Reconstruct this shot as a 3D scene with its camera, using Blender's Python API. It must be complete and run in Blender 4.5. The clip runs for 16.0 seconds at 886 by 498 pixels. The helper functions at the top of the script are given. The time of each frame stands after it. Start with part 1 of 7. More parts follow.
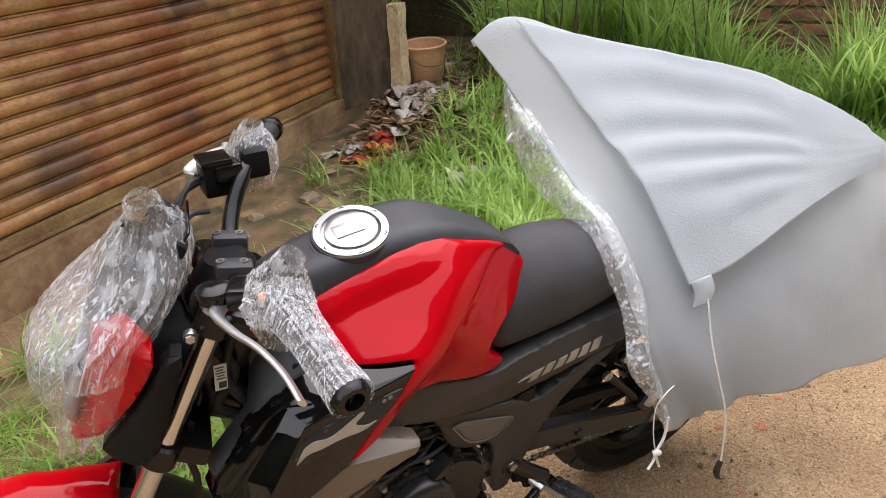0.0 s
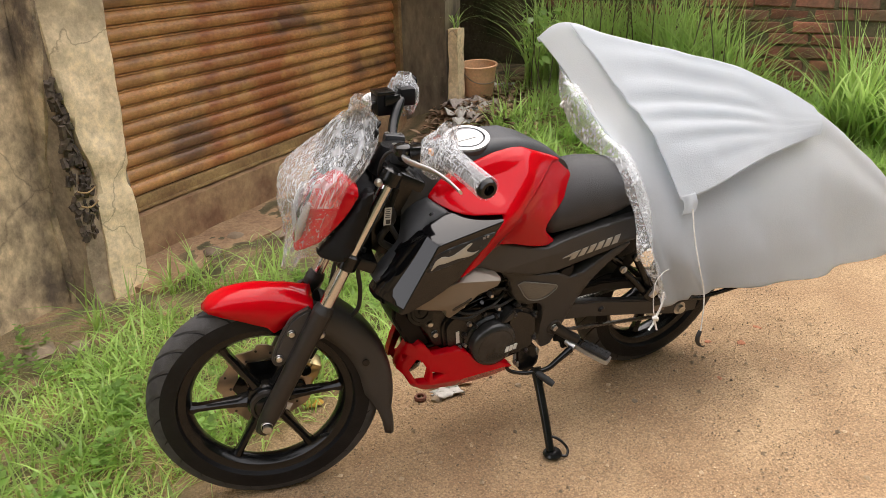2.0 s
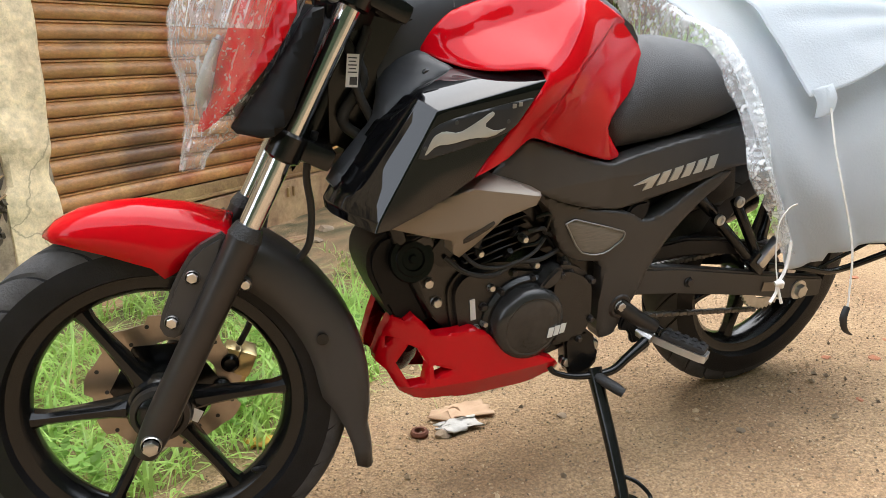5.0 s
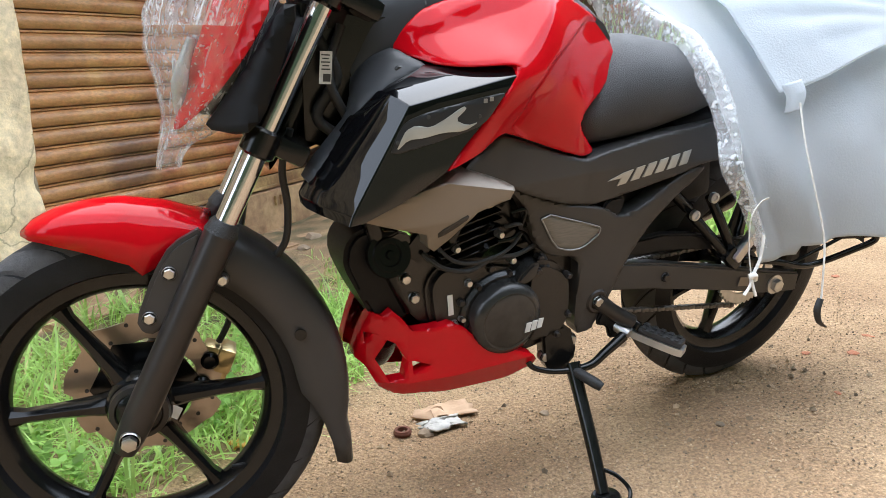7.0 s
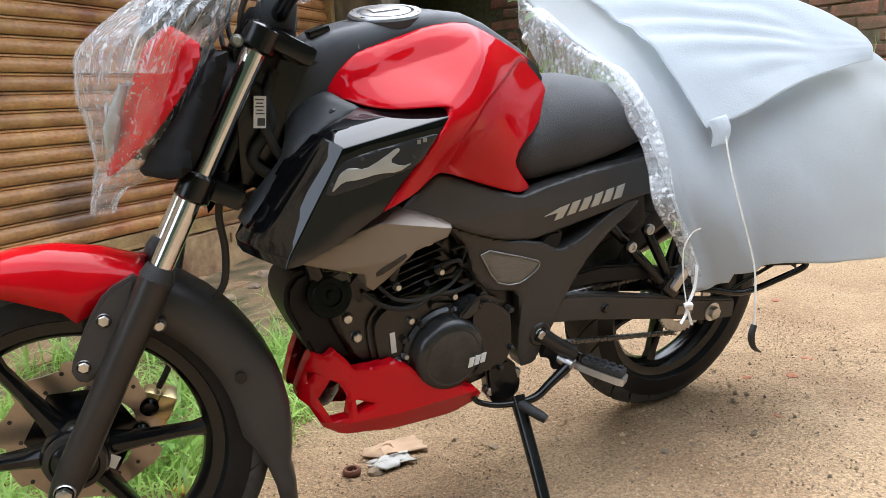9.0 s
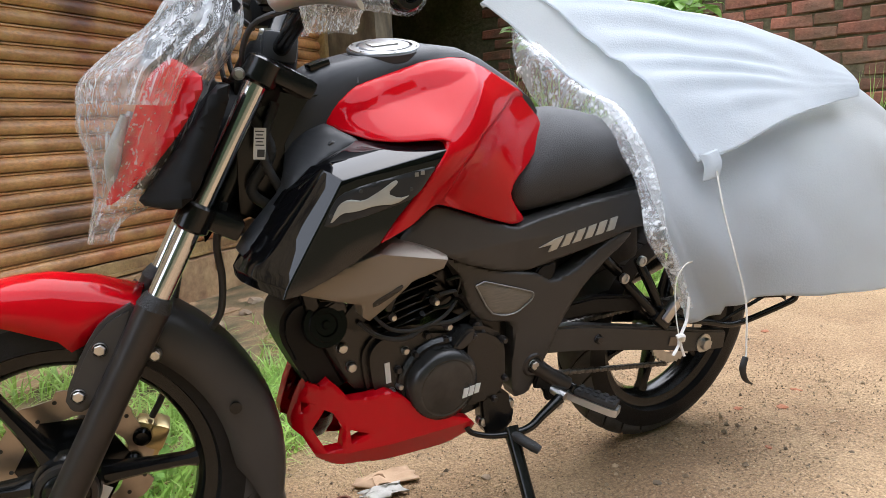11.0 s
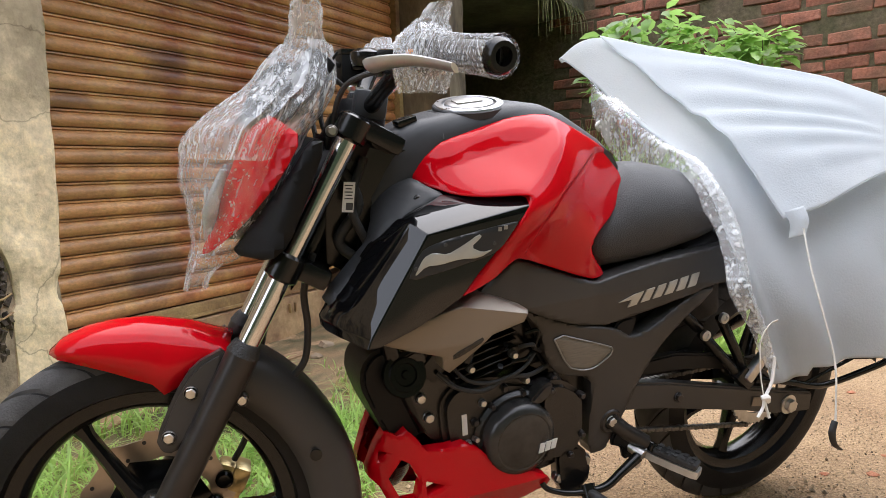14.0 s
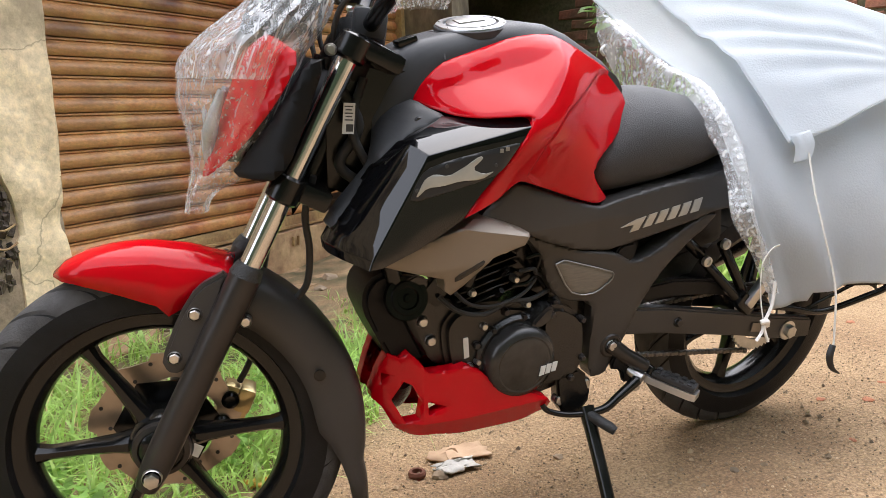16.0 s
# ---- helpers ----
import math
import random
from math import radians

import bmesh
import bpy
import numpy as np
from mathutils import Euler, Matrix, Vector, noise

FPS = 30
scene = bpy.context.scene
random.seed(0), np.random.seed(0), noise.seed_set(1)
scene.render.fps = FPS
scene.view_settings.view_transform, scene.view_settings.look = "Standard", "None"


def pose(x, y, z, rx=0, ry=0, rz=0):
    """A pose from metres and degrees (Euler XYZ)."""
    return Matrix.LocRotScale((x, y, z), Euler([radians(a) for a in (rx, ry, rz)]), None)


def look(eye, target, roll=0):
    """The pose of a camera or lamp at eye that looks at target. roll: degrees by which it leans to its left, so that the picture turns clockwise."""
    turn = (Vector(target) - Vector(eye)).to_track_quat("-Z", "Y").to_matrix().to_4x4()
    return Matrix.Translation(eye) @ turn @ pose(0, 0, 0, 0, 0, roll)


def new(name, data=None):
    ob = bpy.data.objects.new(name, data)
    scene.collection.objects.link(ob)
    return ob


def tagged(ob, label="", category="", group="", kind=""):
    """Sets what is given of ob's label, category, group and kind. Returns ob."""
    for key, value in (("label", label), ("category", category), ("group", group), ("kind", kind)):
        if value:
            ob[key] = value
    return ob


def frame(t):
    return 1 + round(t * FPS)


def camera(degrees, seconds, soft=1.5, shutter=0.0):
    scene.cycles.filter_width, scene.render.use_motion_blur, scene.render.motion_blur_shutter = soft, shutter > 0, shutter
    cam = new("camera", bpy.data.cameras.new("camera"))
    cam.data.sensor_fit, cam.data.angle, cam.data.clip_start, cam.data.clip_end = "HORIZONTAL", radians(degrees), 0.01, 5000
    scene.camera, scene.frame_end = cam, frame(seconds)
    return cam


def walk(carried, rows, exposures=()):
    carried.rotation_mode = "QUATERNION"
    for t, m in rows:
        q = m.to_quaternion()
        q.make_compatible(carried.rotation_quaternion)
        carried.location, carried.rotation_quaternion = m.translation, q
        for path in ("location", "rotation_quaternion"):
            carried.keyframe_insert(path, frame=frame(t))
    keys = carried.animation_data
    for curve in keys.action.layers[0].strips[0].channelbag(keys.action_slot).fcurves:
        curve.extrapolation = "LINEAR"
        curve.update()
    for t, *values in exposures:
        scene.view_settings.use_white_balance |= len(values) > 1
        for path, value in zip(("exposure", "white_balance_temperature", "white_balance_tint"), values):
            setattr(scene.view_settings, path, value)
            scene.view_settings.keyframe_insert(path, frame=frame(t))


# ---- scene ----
cam = camera(60.0, 16.0, soft=0.75)
PATH = [
    (0, (0.203, -1.18, 1.386), (1.04, 0.432, 0.549), -3.4),
    (0.5, (-0.069, -1.329, 1.369), (0.753, 0.317, 0.587), -2.6),
    (1, (-0.189, -1.483, 1.388), (0.633, 0.18, 0.638), -1.9),
    (1.5, (-0.242, -1.692, 1.386), (0.574, -0.02, 0.652), -1.5),
    (2, (-0.276, -1.803, 1.382), (0.523, -0.128, 0.637), -1.3),
    (2.5, (-0.265, -1.773, 1.373), (0.515, -0.103, 0.595), -1.2),
    (3, (-0.197, -1.574, 1.326), (0.569, 0.084, 0.511), -1.1),
    (3.5, (-0.087, -1.24, 1.189), (0.679, 0.419, 0.377), -1.0),
    (4, (-0.025, -1.176, 0.921), (0.767, 0.524, 0.226), -1.2),
    (4.2, (-0.017, -1.203, 0.83), (0.786, 0.526, 0.225), -1.4),
    (6.3, (-0.021, -1.297, 0.782), (0.796, 0.475, 0.346), -2.6),
    (6.5, (-0.011, -1.3, 0.778), (0.806, 0.472, 0.341), -2.7),
    (7, (-0.004, -1.302, 0.774), (0.83, 0.459, 0.326), -2.8),
    (7.5, (-0.006, -1.308, 0.775), (0.845, 0.446, 0.329), -3.1),
    (8, (-0.001, -1.309, 0.772), (0.873, 0.438, 0.343), -3.4),
    (8.5, (0.008, -1.316, 0.78), (0.915, 0.42, 0.377), -3.6),
    (9, (0.019, -1.328, 0.785), (0.96, 0.397, 0.412), -3.6),
    (9.2, (0.017, -1.337, 0.78), (0.972, 0.385, 0.426), -3.6),
    (11.5, (0.001, -1.329, 0.798), (0.971, 0.395, 0.51), -2.9),
    (12, (-0.004, -1.33, 0.8), (0.953, 0.409, 0.551), -2.7),
    (12.5, (-0.005, -1.331, 0.809), (0.922, 0.43, 0.603), -2.6),
    (13, (-0.017, -1.328, 0.817), (0.882, 0.451, 0.644), -2.5),
    (13.5, (-0.025, -1.328, 0.818), (0.84, 0.468, 0.653), -2.4),
    (14, (-0.023, -1.329, 0.81), (0.814, 0.478, 0.628), -2.4),
    (14.5, (-0.027, -1.328, 0.794), (0.799, 0.481, 0.583), -2.6),
    (15, (-0.026, -1.332, 0.792), (0.787, 0.477, 0.531), -2.6),
    (15.5, (-0.019, -1.334, 0.789), (0.79, 0.469, 0.482), -2.5),
    (16, (-0.021, -1.33, 0.787), (0.793, 0.465, 0.444), -2.5),
]
walk(cam, [(t, look(eye, target, roll)) for t, eye, target, roll in PATH],
     [(0, 0.2, 6500, 17), (0.5, 0.32, 6650, 17), (1.5, 0.32, 6850, 16), (2.5, 0.3, 6850, 15), (3.5, 0.42, 6550, 14), (4, 0.62, 6400, 12), (6.5, 0.78, 5850, 9), (7, 0.78, 5750, 9), (9, 0.65, 5800, 10), (13.5, 0.45, 6150, 14), (16, 0.65, 6200, 14)])

# ---- light ----
world = bpy.data.worlds.new("sky")
scene.world = world
world.use_nodes = True
wn = world.node_tree
sky = wn.nodes.new("ShaderNodeTexSky")
sky.sky_type = 'NISHITA'
sky.sun_disc = False
sky.sun_elevation, sky.sun_rotation = radians(71), radians(57)
sky.air_density, sky.dust_density, sky.ozone_density = 1.0, 4.0, 1.0
veil = wn.nodes.new("ShaderNodeMixRGB")
veil.inputs[0].default_value = 0.75
veil.inputs[2].default_value = (12.5, 12.9, 13.4, 1)
wn.links.new(sky.outputs[0], veil.inputs[1])
wn.links.new(veil.outputs[0], wn.nodes["Background"].inputs[0])
wn.nodes["Background"].inputs[1].default_value = 0.20
sun_data = bpy.data.lights.new("sun", 'SUN')
sun_data.energy, sun_data.angle, sun_data.color = 2.1, radians(70), (1.0, 0.96, 0.89)
sun = new("sun", sun_data)
sun.matrix_world = look((1.55, 1.0, 5.4), (0.0, 0.0, 0.0))

# ---- materials ----


def mat(name, base, rough=0.5, metal=0.0, second=None, scale=6.0, fine=0.0, bump=0.0, bump_scale=60.0, coat=0.0,
        spec=0.5, stretch=(1, 1, 1), mix=(0.35, 0.65), rough_vary=0.0, random_vary=0.0, spread=0.0, coat_ior=1.5):
    """A surface with colour variation at two scales, relief and, if asked, varying gloss."""
    m = bpy.data.materials.new(name)
    m.use_nodes = True
    nt = m.node_tree
    b = nt.nodes["Principled BSDF"]
    b.inputs["Base Color"].default_value = (*base, 1)
    b.inputs["Roughness"].default_value = rough
    b.inputs["Metallic"].default_value = metal
    b.inputs["Coat Weight"].default_value = coat
    b.inputs["Coat Roughness"].default_value = 0.04
    b.inputs["Coat IOR"].default_value = coat_ior
    b.inputs["Specular IOR Level"].default_value = spec
    tc = nt.nodes.new("ShaderNodeTexCoord")
    mp = nt.nodes.new("ShaderNodeMapping")
    mp.inputs["Scale"].default_value = stretch
    nt.links.new(tc.outputs["Object"], mp.inputs[0])
    colour = None
    if second:
        n = nt.nodes.new("ShaderNodeTexNoise")
        n.inputs["Scale"].default_value, n.inputs["Detail"].default_value, n.inputs["Roughness"].default_value = scale, 8, 0.62
        nt.links.new(mp.outputs[0], n.inputs["Vector"])
        r = nt.nodes.new("ShaderNodeMapRange")
        r.inputs[1].default_value, r.inputs[2].default_value = mix
        nt.links.new(n.outputs["Fac"], r.inputs[0])
        c = nt.nodes.new("ShaderNodeMixRGB")
        c.inputs[1].default_value, c.inputs[2].default_value = (*base, 1), (*second, 1)
        nt.links.new(r.outputs[0], c.inputs[0])
        colour = c.outputs[0]
    if fine:
        n2 = nt.nodes.new("ShaderNodeTexNoise")
        n2.inputs["Scale"].default_value, n2.inputs["Detail"].default_value, n2.inputs["Roughness"].default_value = bump_scale, 10, 0.7
        nt.links.new(mp.outputs[0], n2.inputs["Vector"])
        r2 = nt.nodes.new("ShaderNodeMapRange")
        r2.inputs[1].default_value, r2.inputs[2].default_value, r2.inputs[3].default_value, r2.inputs[4].default_value = 0.3, 0.7, 1 - fine, 1 + fine
        nt.links.new(n2.outputs["Fac"], r2.inputs[0])
        h = nt.nodes.new("ShaderNodeMixRGB")
        h.blend_type, h.inputs[0].default_value, h.inputs[1].default_value = 'MULTIPLY', 1.0, (*base, 1)
        if colour:
            nt.links.new(colour, h.inputs[1])
        nt.links.new(r2.outputs[0], h.inputs[2])
        colour = h.outputs[0]
    if random_vary:
        oi = nt.nodes.new("ShaderNodeObjectInfo")
        r3 = nt.nodes.new("ShaderNodeMapRange")
        r3.inputs[3].default_value, r3.inputs[4].default_value = 1 - random_vary, 1 + random_vary
        nt.links.new(oi.outputs["Random"], r3.inputs[0])
        h = nt.nodes.new("ShaderNodeMixRGB")
        h.blend_type, h.inputs[0].default_value, h.inputs[1].default_value = 'MULTIPLY', 1.0, (*base, 1)
        if colour:
            nt.links.new(colour, h.inputs[1])
        nt.links.new(r3.outputs[0], h.inputs[2])
        colour = h.outputs[0]
    if spread:
        g = nt.nodes.new("ShaderNodeNewGeometry")
        r4 = nt.nodes.new("ShaderNodeMapRange")
        r4.inputs[3].default_value, r4.inputs[4].default_value = 1 - spread, 1 + spread
        nt.links.new(g.outputs["Random Per Island"], r4.inputs[0])
        h = nt.nodes.new("ShaderNodeMixRGB")
        h.blend_type, h.inputs[0].default_value, h.inputs[1].default_value = 'MULTIPLY', 1.0, (*base, 1)
        if colour:
            nt.links.new(colour, h.inputs[1])
        nt.links.new(r4.outputs[0], h.inputs[2])
        colour = h.outputs[0]
    if colour:
        nt.links.new(colour, b.inputs["Base Color"])
    if bump or rough_vary:
        n3 = nt.nodes.new("ShaderNodeTexNoise")
        n3.inputs["Scale"].default_value, n3.inputs["Detail"].default_value = bump_scale, 8
        nt.links.new(mp.outputs[0], n3.inputs["Vector"])
        if bump:
            bp = nt.nodes.new("ShaderNodeBump")
            bp.inputs["Strength"].default_value, bp.inputs["Distance"].default_value = min(1, bump), 0.01
            nt.links.new(n3.outputs["Fac"], bp.inputs["Height"])
            nt.links.new(bp.outputs[0], b.inputs["Normal"])
        if rough_vary:
            r5 = nt.nodes.new("ShaderNodeMapRange")
            r5.inputs[3].default_value, r5.inputs[4].default_value = rough - rough_vary, rough + rough_vary
            nt.links.new(n3.outputs["Fac"], r5.inputs[0])
            nt.links.new(r5.outputs[0], b.inputs["Roughness"])
    return m


def film(name, base, low, high, rough, scale, long=0.12):
    """Thin clear plastic: mostly see-through, a little hazy, with white streaks painted in for glints on its creases.
    """
    m = bpy.data.materials.new(name)
    m.use_nodes = True
    nt = m.node_tree
    b = nt.nodes["Principled BSDF"]
    b.inputs["Base Color"].default_value = (*base, 1)
    b.inputs["Roughness"].default_value = 0.3
    b.inputs["Specular IOR Level"].default_value = 0.4
    tc = nt.nodes.new("ShaderNodeTexCoord")
    facs = []
    # stretched noise: white streaks in place of reflected glints, then broad haze
    for turn, sc, lo, hi, run in (((0.25, 0.35, 0.2), scale, 0.57, 0.68, long), ((-0.5, 0.6, 0.4), scale * 0.8, 0.60, 0.70, long), ((0.2, -0.4, 0.9), scale * 0.25, 0.48, 0.95, 0.5)):
        mp = nt.nodes.new("ShaderNodeMapping")
        mp.vector_type = 'TEXTURE'
        mp.inputs["Scale"].default_value = (1.0, 1.0, 1.0 / run)
        mp.inputs["Rotation"].default_value = turn
        nt.links.new(tc.outputs["Object"], mp.inputs[0])
        n = nt.nodes.new("ShaderNodeTexNoise")
        n.inputs["Scale"].default_value, n.inputs["Detail"].default_value = sc, 1.5
        nt.links.new(mp.outputs[0], n.inputs["Vector"])
        r = nt.nodes.new("ShaderNodeMapRange")
        r.inputs[1].default_value, r.inputs[2].default_value = lo, hi
        nt.links.new(n.outputs["Fac"], r.inputs[0])
        facs.append((n, r))
    mx0 = nt.nodes.new("ShaderNodeMath")
    mx0.operation = 'MAXIMUM'
    nt.links.new(facs[0][1].outputs[0], mx0.inputs[0])
    nt.links.new(facs[1][1].outputs[0], mx0.inputs[1])
    mx = nt.nodes.new("ShaderNodeMath")
    mx.operation = 'MAXIMUM'
    nt.links.new(mx0.outputs[0], mx.inputs[0])
    nt.links.new(facs[2][1].outputs[0], mx.inputs[1])
    al = nt.nodes.new("ShaderNodeMapRange")
    al.inputs[3].default_value, al.inputs[4].default_value = low, high
    nt.links.new(mx.outputs[0], al.inputs[0])
    clear = nt.nodes.new("ShaderNodeBsdfTransparent")
    milky_glints = nt.nodes.new("ShaderNodeMixShader")
    nt.links.new(al.outputs[0], milky_glints.inputs[0])
    nt.links.new(clear.outputs[0], milky_glints.inputs[1])
    nt.links.new(b.outputs[0], milky_glints.inputs[2])
    gloss = nt.nodes.new("ShaderNodeBsdfGlossy")
    gloss.inputs["Roughness"].default_value = rough
    lw = nt.nodes.new("ShaderNodeLayerWeight")
    cube = nt.nodes.new("ShaderNodeMath")
    cube.operation, cube.inputs[1].default_value = 'POWER', 3.0
    nt.links.new(lw.outputs["Facing"], cube.inputs[0])
    edge = nt.nodes.new("ShaderNodeMapRange")
    edge.inputs[3].default_value, edge.inputs[4].default_value = 0.03, 0.16
    nt.links.new(cube.outputs[0], edge.inputs[0])
    top = nt.nodes.new("ShaderNodeMixShader")
    nt.links.new(edge.outputs[0], top.inputs[0])
    nt.links.new(milky_glints.outputs[0], top.inputs[1])
    nt.links.new(gloss.outputs[0], top.inputs[2])
    nt.links.new(top.outputs[0], nt.nodes["Material Output"].inputs["Surface"])
    bp = nt.nodes.new("ShaderNodeBump")
    bp.inputs["Strength"].default_value, bp.inputs["Distance"].default_value = 0.03, 0.01
    nt.links.new(facs[0][0].outputs["Fac"], bp.inputs["Height"])
    nt.links.new(bp.outputs[0], b.inputs["Normal"])
    nt.links.new(bp.outputs[0], gloss.inputs["Normal"])
    return m


def see_light(m, share, colour):
    """Lets part of the light through a thin sheet or leaf."""
    nt = m.node_tree
    b = nt.nodes["Principled BSDF"]
    tr = nt.nodes.new("ShaderNodeBsdfTranslucent")
    tr.inputs["Color"].default_value = (*colour, 1)
    mix = nt.nodes.new("ShaderNodeMixShader")
    mix.inputs[0].default_value = share
    nt.links.new(b.outputs[0], mix.inputs[1])
    nt.links.new(tr.outputs[0], mix.inputs[2])
    nt.links.new(mix.outputs[0], nt.nodes["Material Output"].inputs["Surface"])
    return m


RED = mat("red_gloss_paint", (0.47, 0.0018, 0.0065), 0.45, second=(0.44, 0.0018, 0.0065), scale=3, coat=0.85, spec=0.0, coat_ior=1.36)
RED.node_tree.nodes["Principled BSDF"].inputs["Coat Roughness"].default_value = 0.012
GLOSS = mat("piano_black", (0.003, 0.003, 0.0035), 0.30, second=(0.004, 0.004, 0.0045), scale=4, coat=1.0, spec=0.0, coat_ior=1.5)
GLOSS.node_tree.nodes["Principled BSDF"].inputs["Coat Roughness"].default_value = 0.01
MATTE = mat("matte_black_plastic", (0.005, 0.005, 0.0055), 0.45, second=(0.007, 0.007, 0.008), scale=5, spec=0.18, bump=0.12, bump_scale=900, rough_vary=0.06)
GREY = mat("dark_grey_plastic", (0.030, 0.031, 0.034), 0.45, second=(0.036, 0.037, 0.040), scale=5, spec=0.35, bump=0.10, bump_scale=900)
BROWN = mat("graphite_side_panel", (0.029, 0.0275, 0.0265), 0.40, second=(0.035, 0.033, 0.032), scale=5, spec=0.42, bump=0.08, bump_scale=900)
TAN = mat("bronze_paint", (0.175, 0.148, 0.118), 0.36, metal=0.35, second=(0.190, 0.160, 0.127), scale=5, bump=0.05, bump_scale=900)
SMOKE = mat("smoked_plate", (0.020, 0.020, 0.021), 0.30, second=(0.025, 0.025, 0.026), scale=8, spec=0.3)
SILVER = mat("silver_print", (0.42, 0.42, 0.39), 0.38, metal=0.5, second=(0.36, 0.36, 0.34), scale=20)
CHROME = mat("chrome", (0.64, 0.64, 0.65), 0.14, metal=1.0, second=(0.55, 0.55, 0.56), scale=12)
STEEL = mat("zinc_steel", (0.55, 0.54, 0.52), 0.34, metal=1.0, second=(0.44, 0.43, 0.41), scale=60)
ALLOY = mat("cast_aluminium", (0.62, 0.63, 0.64), 0.38, metal=0.9, second=(0.54, 0.55, 0.56), scale=30, bump=0.08, bump_scale=500)
CAP_METAL = mat("brushed_cap", (0.47, 0.47, 0.48), 0.30, metal=1.0, second=(0.40, 0.40, 0.41), scale=40, stretch=(1, 8, 1))
GOLD = mat("gold_anodised", (0.50, 0.40, 0.20), 0.34, metal=0.9, second=(0.42, 0.34, 0.17), scale=30)
FORK = mat("satin_fork_leg", (0.022, 0.019, 0.018), 0.34, metal=0.3, second=(0.028, 0.024, 0.022), scale=20)
SATIN = mat("satin_black_metal", (0.004, 0.004, 0.004), 0.20, second=(0.007, 0.007, 0.007), scale=20, spec=0.35, rough_vary=0.08, bump=0.03)
ENGINE = mat("engine_black", (0.006, 0.006, 0.0065), 0.20, metal=0.0, second=(0.010, 0.010, 0.0105), scale=30, bump=0.15, bump_scale=400)
COVER = mat("engine_cover_grey", (0.042, 0.041, 0.040), 0.25, metal=0.4, second=(0.026, 0.025, 0.024), scale=30, bump=0.06, bump_scale=600)
RUBBER = mat("tyre_rubber", (0.0045, 0.0045, 0.005), 0.5, second=(0.009, 0.009, 0.010), scale=14, spec=0.22, bump=0.15, bump_scale=300, rough_vary=0.08)
TREAD = mat("dusty_tread_rubber", (0.070, 0.068, 0.068), 0.8, second=(0.042, 0.041, 0.041), scale=20, spec=0.3, bump=0.2, bump_scale=300)
GRIP = mat("grip_rubber", (0.012, 0.012, 0.013), 0.55, second=(0.018, 0.018, 0.018), scale=30, bump=0.3, bump_scale=400)
SEAT = mat("seat_vinyl", (0.032, 0.032, 0.034), 0.5, second=(0.039, 0.039, 0.041), scale=6, spec=0.45, bump=0.35, bump_scale=700)
DISC = mat("brake_disc_steel", (0.42, 0.36, 0.30), 0.36, metal=0.9, second=(0.34, 0.29, 0.24), scale=15)
CHAIN = mat("chain_steel", (0.14, 0.13, 0.12), 0.4, metal=0.9, second=(0.2, 0.18, 0.16), scale=60)
MESH = mat("brushed_inlay", (0.13, 0.128, 0.12), 0.42, metal=0.5, second=(0.17, 0.167, 0.155), scale=40, stretch=(1, 1, 14))
RIM = mat("satin_grey_trim", (0.20, 0.20, 0.19), 0.35, metal=0.5, second=(0.24, 0.24, 0.23), scale=30)
STICKER = mat("paper_label", (0.62, 0.62, 0.60), 0.6, second=(0.55, 0.55, 0.53), scale=30)
INK = mat("dark_print", (0.03, 0.03, 0.03), 0.6, second=(0.05, 0.05, 0.05), scale=30)
LENS = mat("headlight_lens", (0.35, 0.37, 0.38), 0.1, second=(0.22, 0.23, 0.24), scale=10, coat=1.0)
ORANGE = mat("orange_button", (0.75, 0.28, 0.03), 0.4, second=(0.65, 0.22, 0.03), scale=20)
FOAM = mat("white_foam_sheet", (0.60, 0.615, 0.63), 0.6, second=(0.56, 0.575, 0.59), scale=5, bump=0.42, bump_scale=240, fine=0.03)
see_light(FOAM, 0.62, (0.88, 0.925, 0.96))
CORD = mat("white_cord", (0.78, 0.77, 0.74), 0.7, second=(0.66, 0.64, 0.6), scale=80)
STRAP = mat("black_strap", (0.01, 0.01, 0.011), 0.5, second=(0.016, 0.016, 0.016), scale=40)
BAG = film("clear_plastic_bag", (0.82, 0.84, 0.86), 0.09, 0.38, 0.06, 200, 0.015)
BAG_THICK = film("gathered_plastic_bag", (0.84, 0.86, 0.88), 0.20, 0.58, 0.10, 170, 0.02)
WRAP = film("clear_wrap_film", (0.82, 0.84, 0.86), 0.12, 0.60, 0.08, 340, 0.025)

# ---- shaping tools ----


def part(name, bm, material, parent=None, label="", sharp=38, m=None):
    """Links a bmesh as one mesh object under a thing or a part."""
    if m is not None:
        bm.transform(m)
    bmesh.ops.recalc_face_normals(bm, faces=bm.faces)
    me = bpy.data.meshes.new(name)
    bm.to_mesh(me)
    bm.free()
    me.materials.append(material)
    me.shade_smooth()
    me.set_sharp_from_angle(angle=radians(sharp))
    ob = new(name, me)
    if parent:
        ob.parent = parent
    if label:
        ob["label"] = label
    return ob


def solid(name, verts, faces, material, parent=None, label="", sharp=38):
    me = bpy.data.meshes.new(name)
    me.from_pydata([tuple(v) for v in verts], [], faces)
    me.materials.append(material)
    me.shade_smooth()
    me.set_sharp_from_angle(angle=radians(sharp))
    ob = new(name, me)
    if parent:
        ob.parent = parent
    if label:
        ob["label"] = label
    return ob


